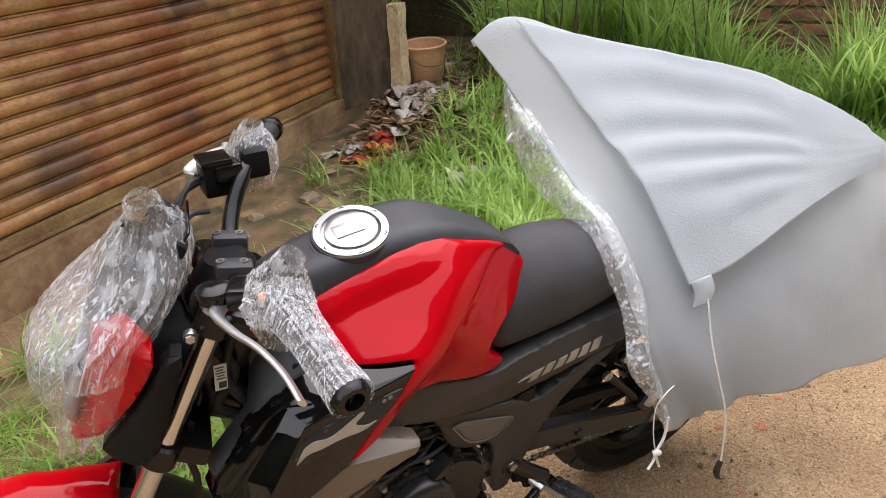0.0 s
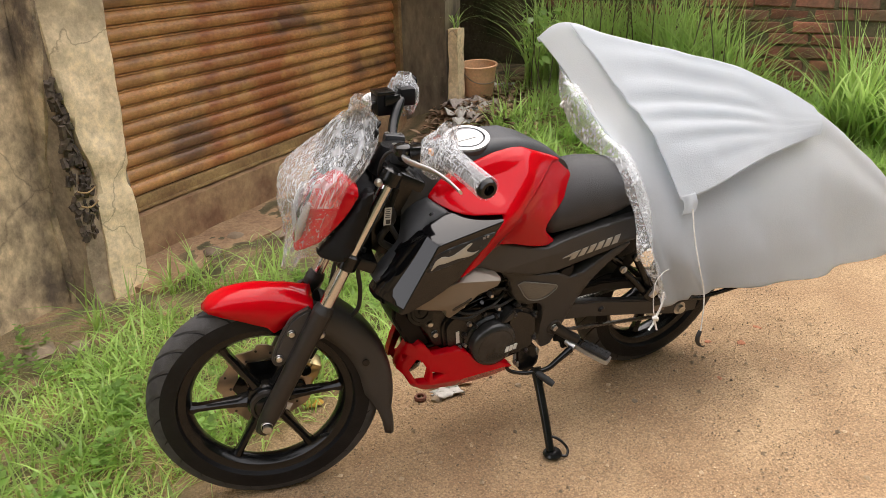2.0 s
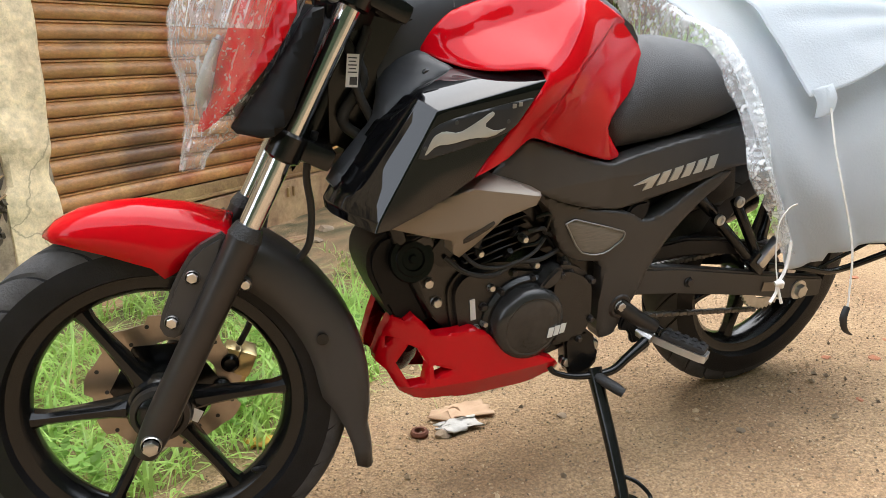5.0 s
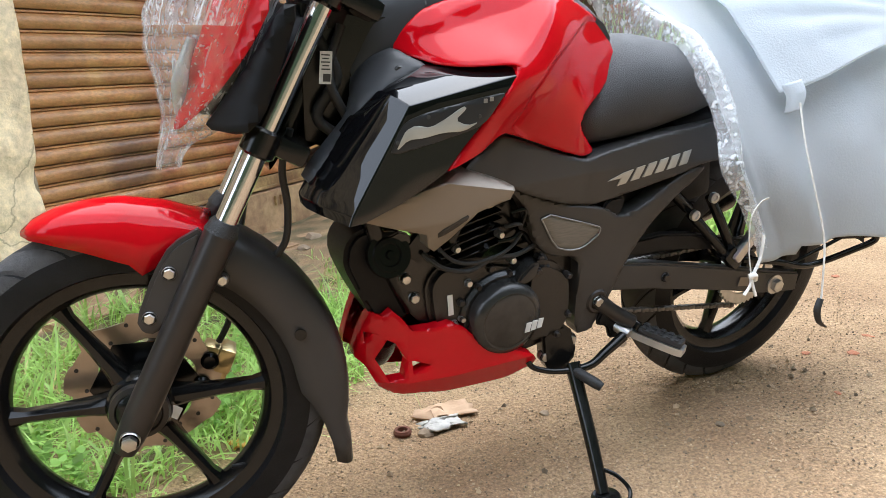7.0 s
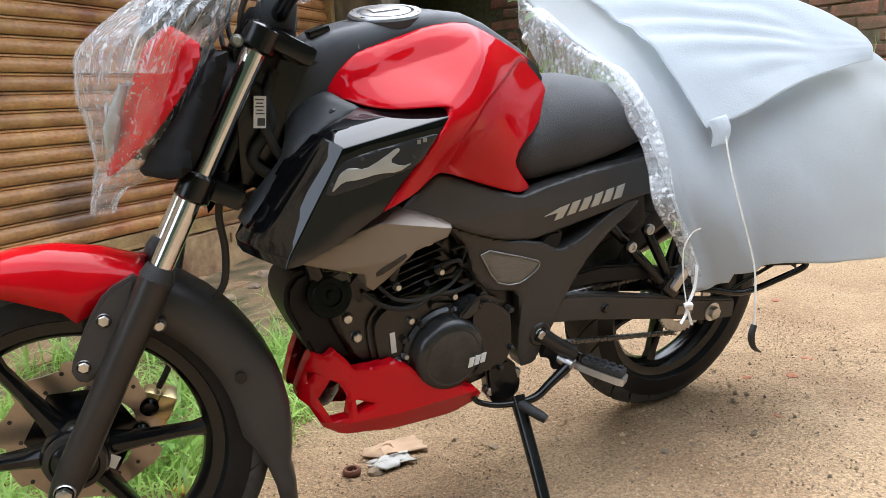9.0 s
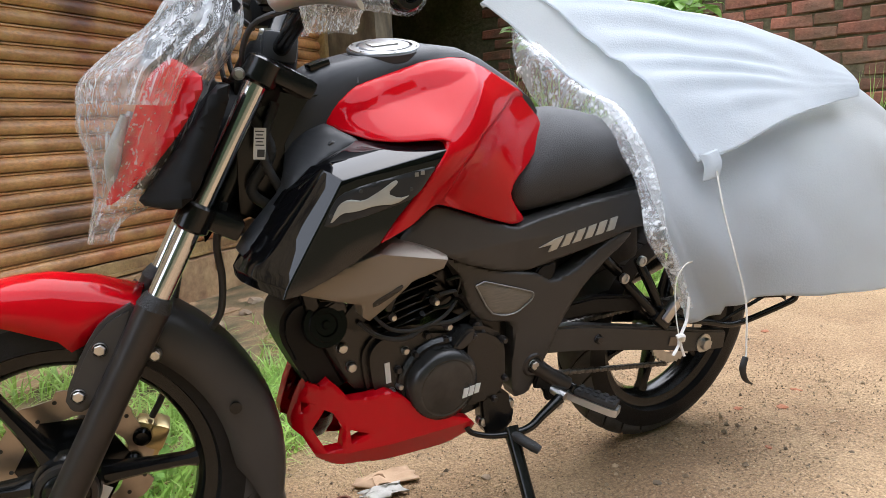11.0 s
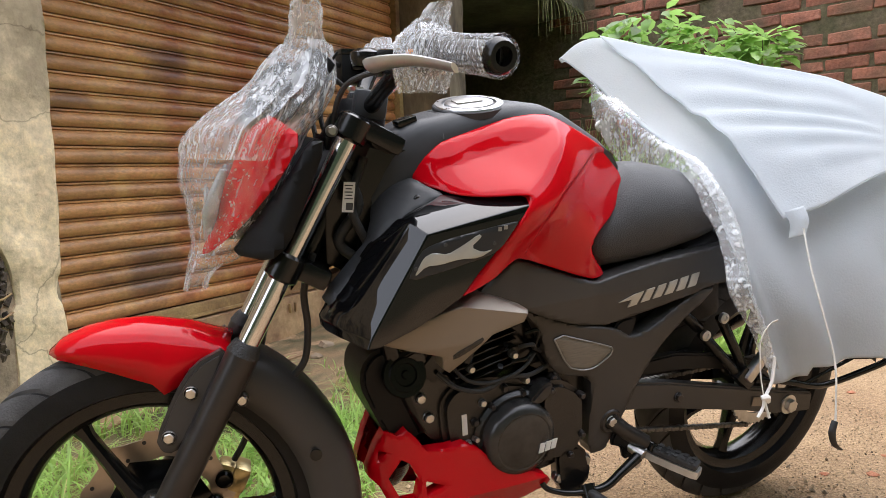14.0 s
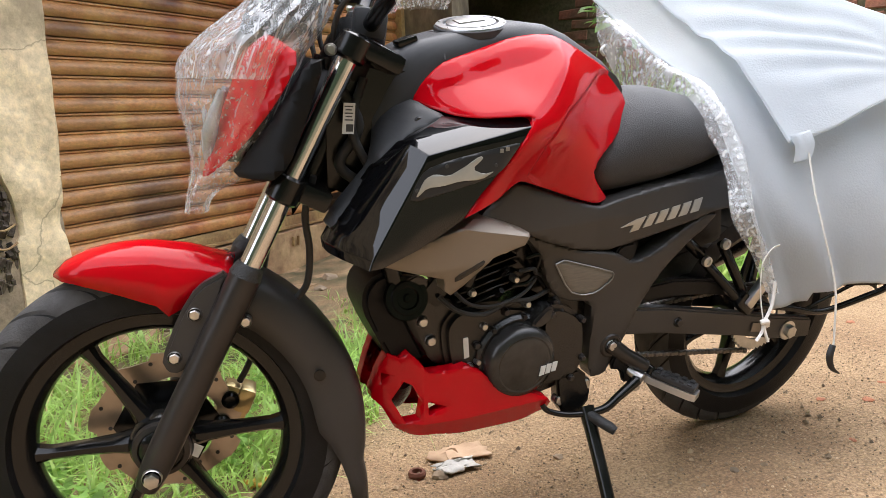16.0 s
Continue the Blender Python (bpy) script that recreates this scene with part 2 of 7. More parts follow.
def smooth_line(points, n=6):
    """Catmull-Rom through the points."""
    p = [Vector(q) for q in points]
    if len(p) < 3 or n < 2:
        return p
    out = []
    for i in range(len(p) - 1):
        a, b, c, d = p[max(i - 1, 0)], p[i], p[i + 1], p[min(i + 2, len(p) - 1)]
        for k in range(n):
            t = k / n
            out.append(0.5 * ((2 * b) + (c - a) * t + (2 * a - 5 * b + 4 * c - d) * t * t + (3 * b - a - 3 * c + d) * t ** 3))
    out.append(p[-1])
    return out


def tube(points, radius, seg=12, n=6, bm=None, flat=1.0, caps=True):
    """A round bar along a smooth line; radius may be a list for a taper."""
    bm = bm or bmesh.new()
    line = smooth_line(points, n)
    radii = radius if isinstance(radius, (list, tuple)) else [radius]
    rings, up = [], None
    for i, p in enumerate(line):
        t = (line[min(i + 1, len(line) - 1)] - line[max(i - 1, 0)]).normalized()
        if up is None:
            up = t.orthogonal().normalized()
        side = t.cross(up).normalized()
        up = side.cross(t).normalized()
        f = i / max(1, len(line) - 1) * (len(radii) - 1)
        k = min(int(f), len(radii) - 2) if len(radii) > 1 else 0
        r = radii[k] + (radii[k + 1] - radii[k]) * (f - k) if len(radii) > 1 else radii[0]
        rings.append([bm.verts.new(p + (up * math.cos(a) * flat + side * math.sin(a)) * r) for a in (2 * math.pi * j / seg for j in range(seg))])
    for a, b in zip(rings, rings[1:]):
        for j in range(seg):
            bm.faces.new((a[j], a[(j + 1) % seg], b[(j + 1) % seg], b[j]))
    if caps:
        bm.faces.new(rings[0][::-1])
        bm.faces.new(rings[-1])
    return bm


def lathe(profile, m=None, seg=48, bm=None):
    """Turns a profile of (radius, height) round the z axis."""
    bm = bm or bmesh.new()
    m = m or Matrix()
    rings = []
    for r, h in profile:
        if r < 1e-6:
            rings.append([bm.verts.new(m @ Vector((0, 0, h)))])
        else:
            rings.append([bm.verts.new(m @ Vector((r * math.cos(2 * math.pi * j / seg), r * math.sin(2 * math.pi * j / seg), h))) for j in range(seg)])
    for a, b in zip(rings, rings[1:]):
        for j in range(seg):
            k = (j + 1) % seg
            if len(a) == 1 and len(b) > 1:
                bm.faces.new((a[0], b[k], b[j]))
            elif len(b) == 1 and len(a) > 1:
                bm.faces.new((a[j], a[k], b[0]))
            elif len(a) > 1:
                bm.faces.new((a[j], a[k], b[k], b[j]))
    return bm


def block(size, m=None, bevel=0.004, bm=None, seg=2):
    """A box with rounded edges."""
    b = bmesh.new()
    bmesh.ops.create_cube(b, size=1.0, matrix=Matrix.Diagonal((*size, 1)))
    if bevel:
        bmesh.ops.bevel(b, geom=b.edges[:], offset=bevel, segments=seg, affect='EDGES', profile=0.6)
    if m is not None:
        b.transform(m)
    if bm is None:
        return b
    me = bpy.data.meshes.new("t")
    b.to_mesh(me)
    bm.from_mesh(me)
    bpy.data.meshes.remove(me)
    b.free()
    return bm


def along_y(x, y, z):
    """A frame at the place whose z axis points out to the rider's left."""
    return Matrix.Translation((x, y, z)) @ Matrix.Rotation(radians(90), 4, 'X')


def bolt(name, x, y, z, r, parent, material=None, h=0.006, m=None):
    """A flanged hexagon bolt whose head looks out to the left."""
    bm = lathe([(0, -0.01), (r * 1.25, -0.01), (r * 1.25, 0.0), (r * 1.15, 0.0015)], along_y(x, y, z), 20)
    lathe([(r, 0.001), (r, h), (r * 0.85, h + 0.0012), (0, h + 0.0012)], along_y(x, y, z) @ Matrix.Rotation(0.3, 4, 'Z'), 6, bm)
    return part(name, bm, material or STEEL, parent, m=m)


def chaikin(p, n):
    for _ in range(n):
        q = []
        for i in range(len(p)):
            a, b = p[i], p[(i + 1) % len(p)]
            q += [(a[0] * .8 + b[0] * .2, a[1] * .8 + b[1] * .2), (a[0] * .2 + b[0] * .8, a[1] * .2 + b[1] * .8)]
        p = q
    return p


def edge_gap(px, pz, ring):
    """Distance of points to a closed line."""
    a = np.array(ring)
    b = np.roll(a, -1, 0)
    best = np.full(len(px), 9.0)
    for (ax, az), (bx, bz) in zip(a, b):
        dx, dz = bx - ax, bz - az
        t = np.clip(((px - ax) * dx + (pz - az) * dz) / (dx * dx + dz * dz + 1e-12), 0, 1)
        best = np.minimum(best, np.hypot(px - ax - t * dx, pz - az - t * dz))
    return best


def inside(px, pz, ring):
    c = np.zeros(len(px), bool)
    n = len(ring)
    for i in range(n):
        (x1, z1), (x2, z2) = ring[i], ring[(i + 1) % n]
        hit = ((z1 > pz) != (z2 > pz)) & (px < (x2 - x1) * (pz - z1) / (z2 - z1 + 1e-12) + x1)
        c ^= hit
    return c


def ramp(v, *pairs):
    return np.interp(v, [a for a, _ in pairs], [b for _, b in pairs])


def soft(t):
    t = np.clip(t, 0, 1)
    return t * t * (3 - 2 * t)


def sunk(x, z, ring, depth, fall):
    """How far a pressed-in field of that outline lies under its surroundings."""
    return depth * soft(edge_gap(x, z, ring) / fall) * inside(x, z, ring)


def bulge(samples):
    """A smooth surface of half widths through a few known places (x, z, width)."""
    s = np.array(samples)
    d = np.hypot(s[:, None, 0] - s[None, :, 0], s[:, None, 1] - s[None, :, 1])
    k = len(s)
    a = np.zeros((k + 3, k + 3))
    a[:k, :k] = d ** 2 * np.log(d + 1e-9) + np.eye(k) * 1e-4
    a[:k, k], a[:k, k + 1:k + 3] = 1, s[:, :2]
    a[k, :k], a[k + 1:k + 3, :k] = 1, s[:, :2].T
    c = np.linalg.solve(a, np.concatenate([s[:, 2], np.zeros(3)]))

    def width(x, z):
        r = np.hypot(x[:, None] - s[None, :, 0], z[:, None] - s[None, :, 1])
        return (r ** 2 * np.log(r + 1e-9)) @ c[:k] + c[k] + c[k + 1] * x + c[k + 2] * z
    return width


def shell(outline, width, thick=0.02, rnd=0.008, step=0.012, holes=(), round_off=1, side=-1, creases=()):
    """A moulded body panel: an outline in side view, bulged to a half width given at each place, with rounded rims."""
    from mathutils import geometry
    ring = chaikin(outline, round_off)
    rings = [ring] + [chaikin(h, round_off) for h in holes]
    flat = [Vector((x, z, 0)) for r in rings for x, z in r]
    bm = bmesh.new()
    vs = [bm.verts.new((p.x, 0, p.y)) for p in flat]
    for tri in geometry.tessellate_polygon([[Vector((x, z, 0)) for x, z in r] for r in rings]):
        try:
            bm.faces.new([vs[i] for i in tri])
        except ValueError:
            pass
    xs, zs = [p.x for p in flat], [p.y for p in flat]
    for axis, lo, hi in ((0, min(xs), max(xs)), (2, min(zs), max(zs))):
        k = lo + step
        while k < hi:
            co, no = [0, 0, 0], [0, 0, 0]
            co[axis], no[axis] = k, 1
            bmesh.ops.bisect_plane(bm, geom=bm.verts[:] + bm.edges[:] + bm.faces[:], plane_co=co, plane_no=no, dist=1e-5)
            k += step
    for (x0, z0), (x1, z1) in creases:
        bmesh.ops.bisect_plane(bm, geom=bm.verts[:] + bm.edges[:] + bm.faces[:], plane_co=(x0, 0, z0), plane_no=(z1 - z0, 0, x0 - x1), dist=1e-5)
    bm.verts.ensure_lookup_table()
    px, pz = np.array([v.co.x for v in bm.verts]), np.array([v.co.z for v in bm.verts])
    gap = np.full(len(px), 9.0)
    for r in rings:
        gap = np.minimum(gap, edge_gap(px, pz, r))
    u = 1 - np.clip(gap / rnd, 0, 1)
    w = width(px, pz) - rnd * (1 - np.sqrt(np.maximum(0, 1 - u * u)))
    for v, y in zip(bm.verts, w):
        v.co.y = side * y
    border = [e for e in bm.edges if e.is_boundary]
    ext = bmesh.ops.extrude_edge_only(bm, edges=border)
    for v in ext["geom"]:
        if isinstance(v, bmesh.types.BMVert):
            v.co.y -= side * thick
    return bm


def plate(outline, y0, y1, bevel=0.003, round_off=1):
    """A flat piece of an outline in side view, from y0 to y1."""
    ring = chaikin(outline, round_off)
    bm = bmesh.new()
    f = bm.faces.new([bm.verts.new((x, y0, z)) for x, z in ring])
    ext = bmesh.ops.extrude_face_region(bm, geom=[f])
    for v in ext["geom"]:
        if isinstance(v, bmesh.types.BMVert):
            v.co.y = y1
    if bevel:
        bmesh.ops.bevel(bm, geom=[e for e in bm.edges if abs((e.verts[0].co - e.verts[1].co).y) < 1e-6], offset=bevel, segments=2, affect='EDGES')
    return bm


def loft(sections, closed=True, caps=True):
    """Skins rings of equal length."""
    bm = bmesh.new()
    rings = [[bm.verts.new(p) for p in s] for s in sections]
    n = len(rings[0])
    for a, b in zip(rings, rings[1:]):
        for j in range(n if closed else n - 1):
            bm.faces.new((a[j], a[(j + 1) % n], b[(j + 1) % n], b[j]))
    if caps and closed:
        bm.faces.new(rings[0][::-1])
        bm.faces.new(rings[-1])
    return bm


def sheet(net, nu, nv, wave=None):
    """A smooth cloth over a coarse net of places: rows by columns."""
    rows = [smooth_line(r, nu) for r in net]
    cols = [smooth_line([r[i] for r in rows], nv) for i in range(len(rows[0]))]
    pts = [[cols[i][j] for i in range(len(cols))] for j in range(len(cols[0]))]
    if wave:
        pts = [[p + wave(i / (len(r) - 1), j / (len(pts) - 1), p) for i, p in enumerate(r)] for j, r in enumerate(pts)]
    bm = bmesh.new()
    g = [[bm.verts.new(p) for p in r] for r in pts]
    for a, b in zip(g, g[1:]):
        for i in range(len(a) - 1):
            bm.faces.new((a[i], a[i + 1], b[i + 1], b[i]))
    return bm


def thicken(ob, d, offset=0.0):
    mod = ob.modifiers.new("thickness", 'SOLIDIFY')
    mod.thickness, mod.offset = d, offset
    return ob


def thing(name, label, category, m=None, group="", kind=""):
    e = new(name)
    e.empty_display_size = 0.1
    if m is not None:
        e.matrix_world = m
    return tagged(e, label, category, group, kind)


# ---- the setting ----
WALL = Matrix.Translation((-0.044, 1.988, 0)) @ Matrix.Rotation(radians(38.5), 4, 'Z')


def rusty(name):
    """Painted steel slats gone brown, with rust runs and dark soot patches along their length."""
    m = mat(name, (0.50, 0.262, 0.098), 0.42, second=(0.31, 0.105, 0.036), scale=1.5, fine=0.34, bump=0.15, bump_scale=46,
            stretch=(1.0, 1.0, 2.0), mix=(0.42, 0.60), random_vary=0.14, rough_vary=0.1)
    nt = m.node_tree
    b = nt.nodes["Principled BSDF"]
    old = b.inputs["Base Color"].links[0].from_socket
    mp = nt.nodes.new("ShaderNodeMapping")
    mp.inputs["Scale"].default_value = (1.0, 1.0, 2.4)
    g = nt.nodes.new("ShaderNodeNewGeometry")
    n = nt.nodes.new("ShaderNodeTexNoise")
    n.inputs["Scale"].default_value, n.inputs["Detail"].default_value = 2.0, 7
    nt.links.new(g.outputs["Position"], mp.inputs[0])
    nt.links.new(mp.outputs[0], n.inputs["Vector"])
    r = nt.nodes.new("ShaderNodeMapRange")
    r.inputs[1].default_value, r.inputs[2].default_value, r.inputs[4].default_value = 0.53, 0.68, 0.70
    nt.links.new(n.outputs["Fac"], r.inputs[0])
    c = nt.nodes.new("ShaderNodeMixRGB")
    c.inputs[2].default_value = (0.060, 0.032, 0.030, 1)
    nt.links.new(old, c.inputs[1])
    nt.links.new(r.outputs[0], c.inputs[0])
    n2 = nt.nodes.new("ShaderNodeTexNoise")
    n2.inputs["Scale"].default_value, n2.inputs["Detail"].default_value = 5.0, 8
    nt.links.new(g.outputs["Position"], n2.inputs["Vector"])
    r2 = nt.nodes.new("ShaderNodeMapRange")
    r2.inputs[1].default_value, r2.inputs[2].default_value, r2.inputs[4].default_value = 0.56, 0.72, 0.7
    nt.links.new(n2.outputs["Fac"], r2.inputs[0])
    c2 = nt.nodes.new("ShaderNodeMixRGB")
    c2.inputs[2].default_value = (0.56, 0.33, 0.115, 1)
    nt.links.new(c.outputs[0], c2.inputs[1])
    nt.links.new(r2.outputs[0], c2.inputs[0])
    nt.links.new(c2.outputs[0], b.inputs["Base Color"])
    return m


SLAT = rusty("rusted_shutter_steel")
RAIL = mat("shutter_rail", (0.37, 0.245, 0.105), 0.6, second=(0.17, 0.085, 0.04), scale=5, fine=0.3, bump=0.3, bump_scale=50)
PLASTER = mat("old_plaster", (0.80, 0.635, 0.41), 0.85, second=(0.58, 0.44, 0.27), scale=4.5, fine=0.28, bump=0.6, bump_scale=34, mix=(0.45, 0.75))


def crazed(m, scale, width, dark, share):
    """Fine dark crack lines that wander over a plastered face."""
    nt = m.node_tree
    b = nt.nodes["Principled BSDF"]
    old = b.inputs["Base Color"].links[0].from_socket
    tc = nt.nodes.new("ShaderNodeTexCoord")
    n = nt.nodes.new("ShaderNodeTexNoise")
    n.inputs["Scale"].default_value, n.inputs["Detail"].default_value = scale * 2.2, 6
    nt.links.new(tc.outputs["Object"], n.inputs["Vector"])
    warp = nt.nodes.new("ShaderNodeVectorMath")
    warp.operation = 'MULTIPLY_ADD'
    warp.inputs[1].default_value = (0.30, 0.30, 0.30)
    nt.links.new(n.outputs["Color"], warp.inputs[0])
    nt.links.new(tc.outputs["Object"], warp.inputs[2])
    v = nt.nodes.new("ShaderNodeTexVoronoi")
    v.feature = 'DISTANCE_TO_EDGE'
    v.inputs["Scale"].default_value = scale
    nt.links.new(warp.outputs[0], v.inputs["Vector"])
    r = nt.nodes.new("ShaderNodeMapRange")
    r.inputs[1].default_value, r.inputs[2].default_value, r.inputs[3].default_value, r.inputs[4].default_value = 0.0, width, share, 0.0
    nt.links.new(v.outputs["Distance"], r.inputs[0])
    c = nt.nodes.new("ShaderNodeMixRGB")
    c.inputs[2].default_value = (*dark, 1)
    nt.links.new(old, c.inputs[1])
    nt.links.new(r.outputs[0], c.inputs[0])
    nt.links.new(c.outputs[0], b.inputs["Base Color"])
    return m


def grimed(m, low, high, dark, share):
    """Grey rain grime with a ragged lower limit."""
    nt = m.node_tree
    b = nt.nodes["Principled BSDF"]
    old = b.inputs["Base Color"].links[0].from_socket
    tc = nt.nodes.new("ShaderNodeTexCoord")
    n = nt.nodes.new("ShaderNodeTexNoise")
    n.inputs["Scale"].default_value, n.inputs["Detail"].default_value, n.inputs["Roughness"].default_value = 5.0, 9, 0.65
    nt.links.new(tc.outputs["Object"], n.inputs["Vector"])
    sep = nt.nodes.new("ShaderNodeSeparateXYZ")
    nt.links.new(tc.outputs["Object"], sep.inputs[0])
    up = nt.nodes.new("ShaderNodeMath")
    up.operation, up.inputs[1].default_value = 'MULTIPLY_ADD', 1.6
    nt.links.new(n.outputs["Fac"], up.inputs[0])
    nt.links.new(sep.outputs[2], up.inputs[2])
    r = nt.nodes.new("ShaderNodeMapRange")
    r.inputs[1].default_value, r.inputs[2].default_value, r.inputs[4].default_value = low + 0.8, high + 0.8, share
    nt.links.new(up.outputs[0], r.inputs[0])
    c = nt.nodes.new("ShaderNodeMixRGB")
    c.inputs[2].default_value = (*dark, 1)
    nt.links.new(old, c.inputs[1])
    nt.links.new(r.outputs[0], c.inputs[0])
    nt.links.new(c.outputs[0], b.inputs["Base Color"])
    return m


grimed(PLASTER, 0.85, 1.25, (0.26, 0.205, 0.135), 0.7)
crazed(PLASTER, 1.6, 0.006, (0.16, 0.115, 0.07), 0.6)
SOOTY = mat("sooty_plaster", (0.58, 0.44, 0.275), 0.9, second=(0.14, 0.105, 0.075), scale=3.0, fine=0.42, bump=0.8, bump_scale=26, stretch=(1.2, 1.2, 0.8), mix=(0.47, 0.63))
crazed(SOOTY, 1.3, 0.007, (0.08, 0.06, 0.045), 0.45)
# masonry brown taken down to near black, painting in the hollow's shade
CORE = mat("darkened_masonry", (0.12, 0.088, 0.060), 0.95, second=(0.030, 0.023, 0.018), scale=14, fine=0.4, bump=0.9, bump_scale=30)
BROKEN = mat("worn_pillar_face", (0.36, 0.275, 0.185), 0.95, second=(0.13, 0.098, 0.066), scale=6, fine=0.35, bump=0.8, bump_scale=26)
# stained render, with the shade of the pillar's side mixed into its base
POST = mat("shaded_stained_render", (0.30, 0.24, 0.165), 0.9, second=(0.085, 0.066, 0.048), scale=3.5, fine=0.3, bump=0.5, bump_scale=20, stretch=(1, 1, 0.4))
LEDGE = mat("ledge_render", (0.44, 0.29, 0.155), 0.9, second=(0.20, 0.105, 0.058), scale=4, fine=0.25, bump=0.5, bump_scale=25)
# near-black brown that paints in the gloom of the open shed
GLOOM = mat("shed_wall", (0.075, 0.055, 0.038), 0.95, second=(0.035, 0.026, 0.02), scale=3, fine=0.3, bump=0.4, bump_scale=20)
CONCRETE = mat("mossy_concrete", (0.16, 0.145, 0.105), 0.9, second=(0.07, 0.07, 0.04), scale=4, fine=0.3, bump=0.5, bump_scale=25)
BRICK = mat("old_brick", (0.36, 0.128, 0.078), 0.9, second=(0.19, 0.085, 0.055), scale=6, fine=0.35, bump=0.7, bump_scale=40, random_vary=0.35)
bn = BRICK.node_tree
pos = bn.nodes.new("ShaderNodeNewGeometry")
mossy = bn.nodes.new("ShaderNodeTexNoise")
mossy.inputs["Scale"].default_value, mossy.inputs["Detail"].default_value = 2.6, 8
bn.links.new(pos.outputs["Position"], mossy.inputs["Vector"])
fade = bn.nodes.new("ShaderNodeMapRange")
fade.inputs[1].default_value, fade.inputs[2].default_value, fade.inputs[4].default_value = 0.40, 0.62, 0.75
bn.links.new(mossy.outputs["Fac"], fade.inputs[0])
blend = bn.nodes.new("ShaderNodeMixRGB")
blend.inputs[2].default_value = (0.105, 0.085, 0.048, 1)
bn.links.new(bn.nodes["Principled BSDF"].inputs["Base Color"].links[0].from_socket, blend.inputs[1])
bn.links.new(fade.outputs[0], blend.inputs[0])
bn.links.new(blend.outputs[0], bn.nodes["Principled BSDF"].inputs["Base Color"])
MORTAR = mat("mossy_mortar", (0.16, 0.118, 0.075), 0.95, second=(0.065, 0.066, 0.026), scale=3, fine=0.4, bump=0.6, bump_scale=30)


def rise(x, y):
    """Height of the ground: a worn track, tufty verge and a bank of rubble by the shed."""
    b = 0.23 * soft((x - 1.75) / 0.55) * soft((y - 1.75) / 0.9)
    b = b + 0.06 * soft((x - 2.6) / 1.2) * soft((y - 0.9) / 0.8) + 0.036 * soft((x - 0.85) / 0.45)
    verge = soft((y - verge_line(x)) / 0.35)
    w = 0.012 * np.sin(x * 5.1 + 1.3 * np.sin(y * 3.7)) * np.sin(y * 4.3 + 0.7)
    return b + w * (0.25 + verge) * soft(np.hypot(x - 0.7, y + 0.1) / 0.5) + 0.015 * verge - 0.012


def verge_line(x):
    return np.interp(x, [-3, -1.2, -0.6, -0.25, -0.05, 0.3, 0.55, 0.8, 1.4, 2.2, 3.2, 6], [-1.1, -0.75, -0.42, -0.16, 0.05, 0.2, 0.36, 0.52, 0.85, 0.95, 0.85, 0.6])


def ground_material():
    m = mat("red_dirt", (0.390, 0.265, 0.148), 0.95, second=(0.275, 0.172, 0.092), scale=2.4, fine=0.50, bump=0.9, bump_scale=130)
    nt = m.node_tree
    b = nt.nodes["Principled BSDF"]
    old = b.inputs["Base Color"].links[0].from_socket
    g = nt.nodes.new("ShaderNodeNewGeometry")
    v = nt.nodes.new("ShaderNodeTexVoronoi")
    v.inputs["Scale"].default_value = 280
    nt.links.new(g.outputs["Position"], v.inputs["Vector"])
    r = nt.nodes.new("ShaderNodeMapRange")
    r.inputs[1].default_value, r.inputs[2].default_value, r.inputs[3].default_value, r.inputs[4].default_value = 0.0, 1.0, 0.72, 1.30
    nt.links.new(v.outputs["Color"], r.inputs[0])
    c = nt.nodes.new("ShaderNodeMixRGB")
    c.blend_type, c.inputs[0].default_value = 'MULTIPLY', 0.85
    nt.links.new(old, c.inputs[1])
    nt.links.new(r.outputs[0], c.inputs[2])
    at = nt.nodes.new("ShaderNodeAttribute")
    at.attribute_name = "dark_ground"
    c2 = nt.nodes.new("ShaderNodeMixRGB")
    c2.inputs[2].default_value = (0.085, 0.078, 0.036, 1)
    nt.links.new(at.outputs["Fac"], c2.inputs[0])
    nt.links.new(c.outputs[0], c2.inputs[1])
    nt.links.new(c2.outputs[0], b.inputs["Base Color"])
    return m


DIRT = ground_material()


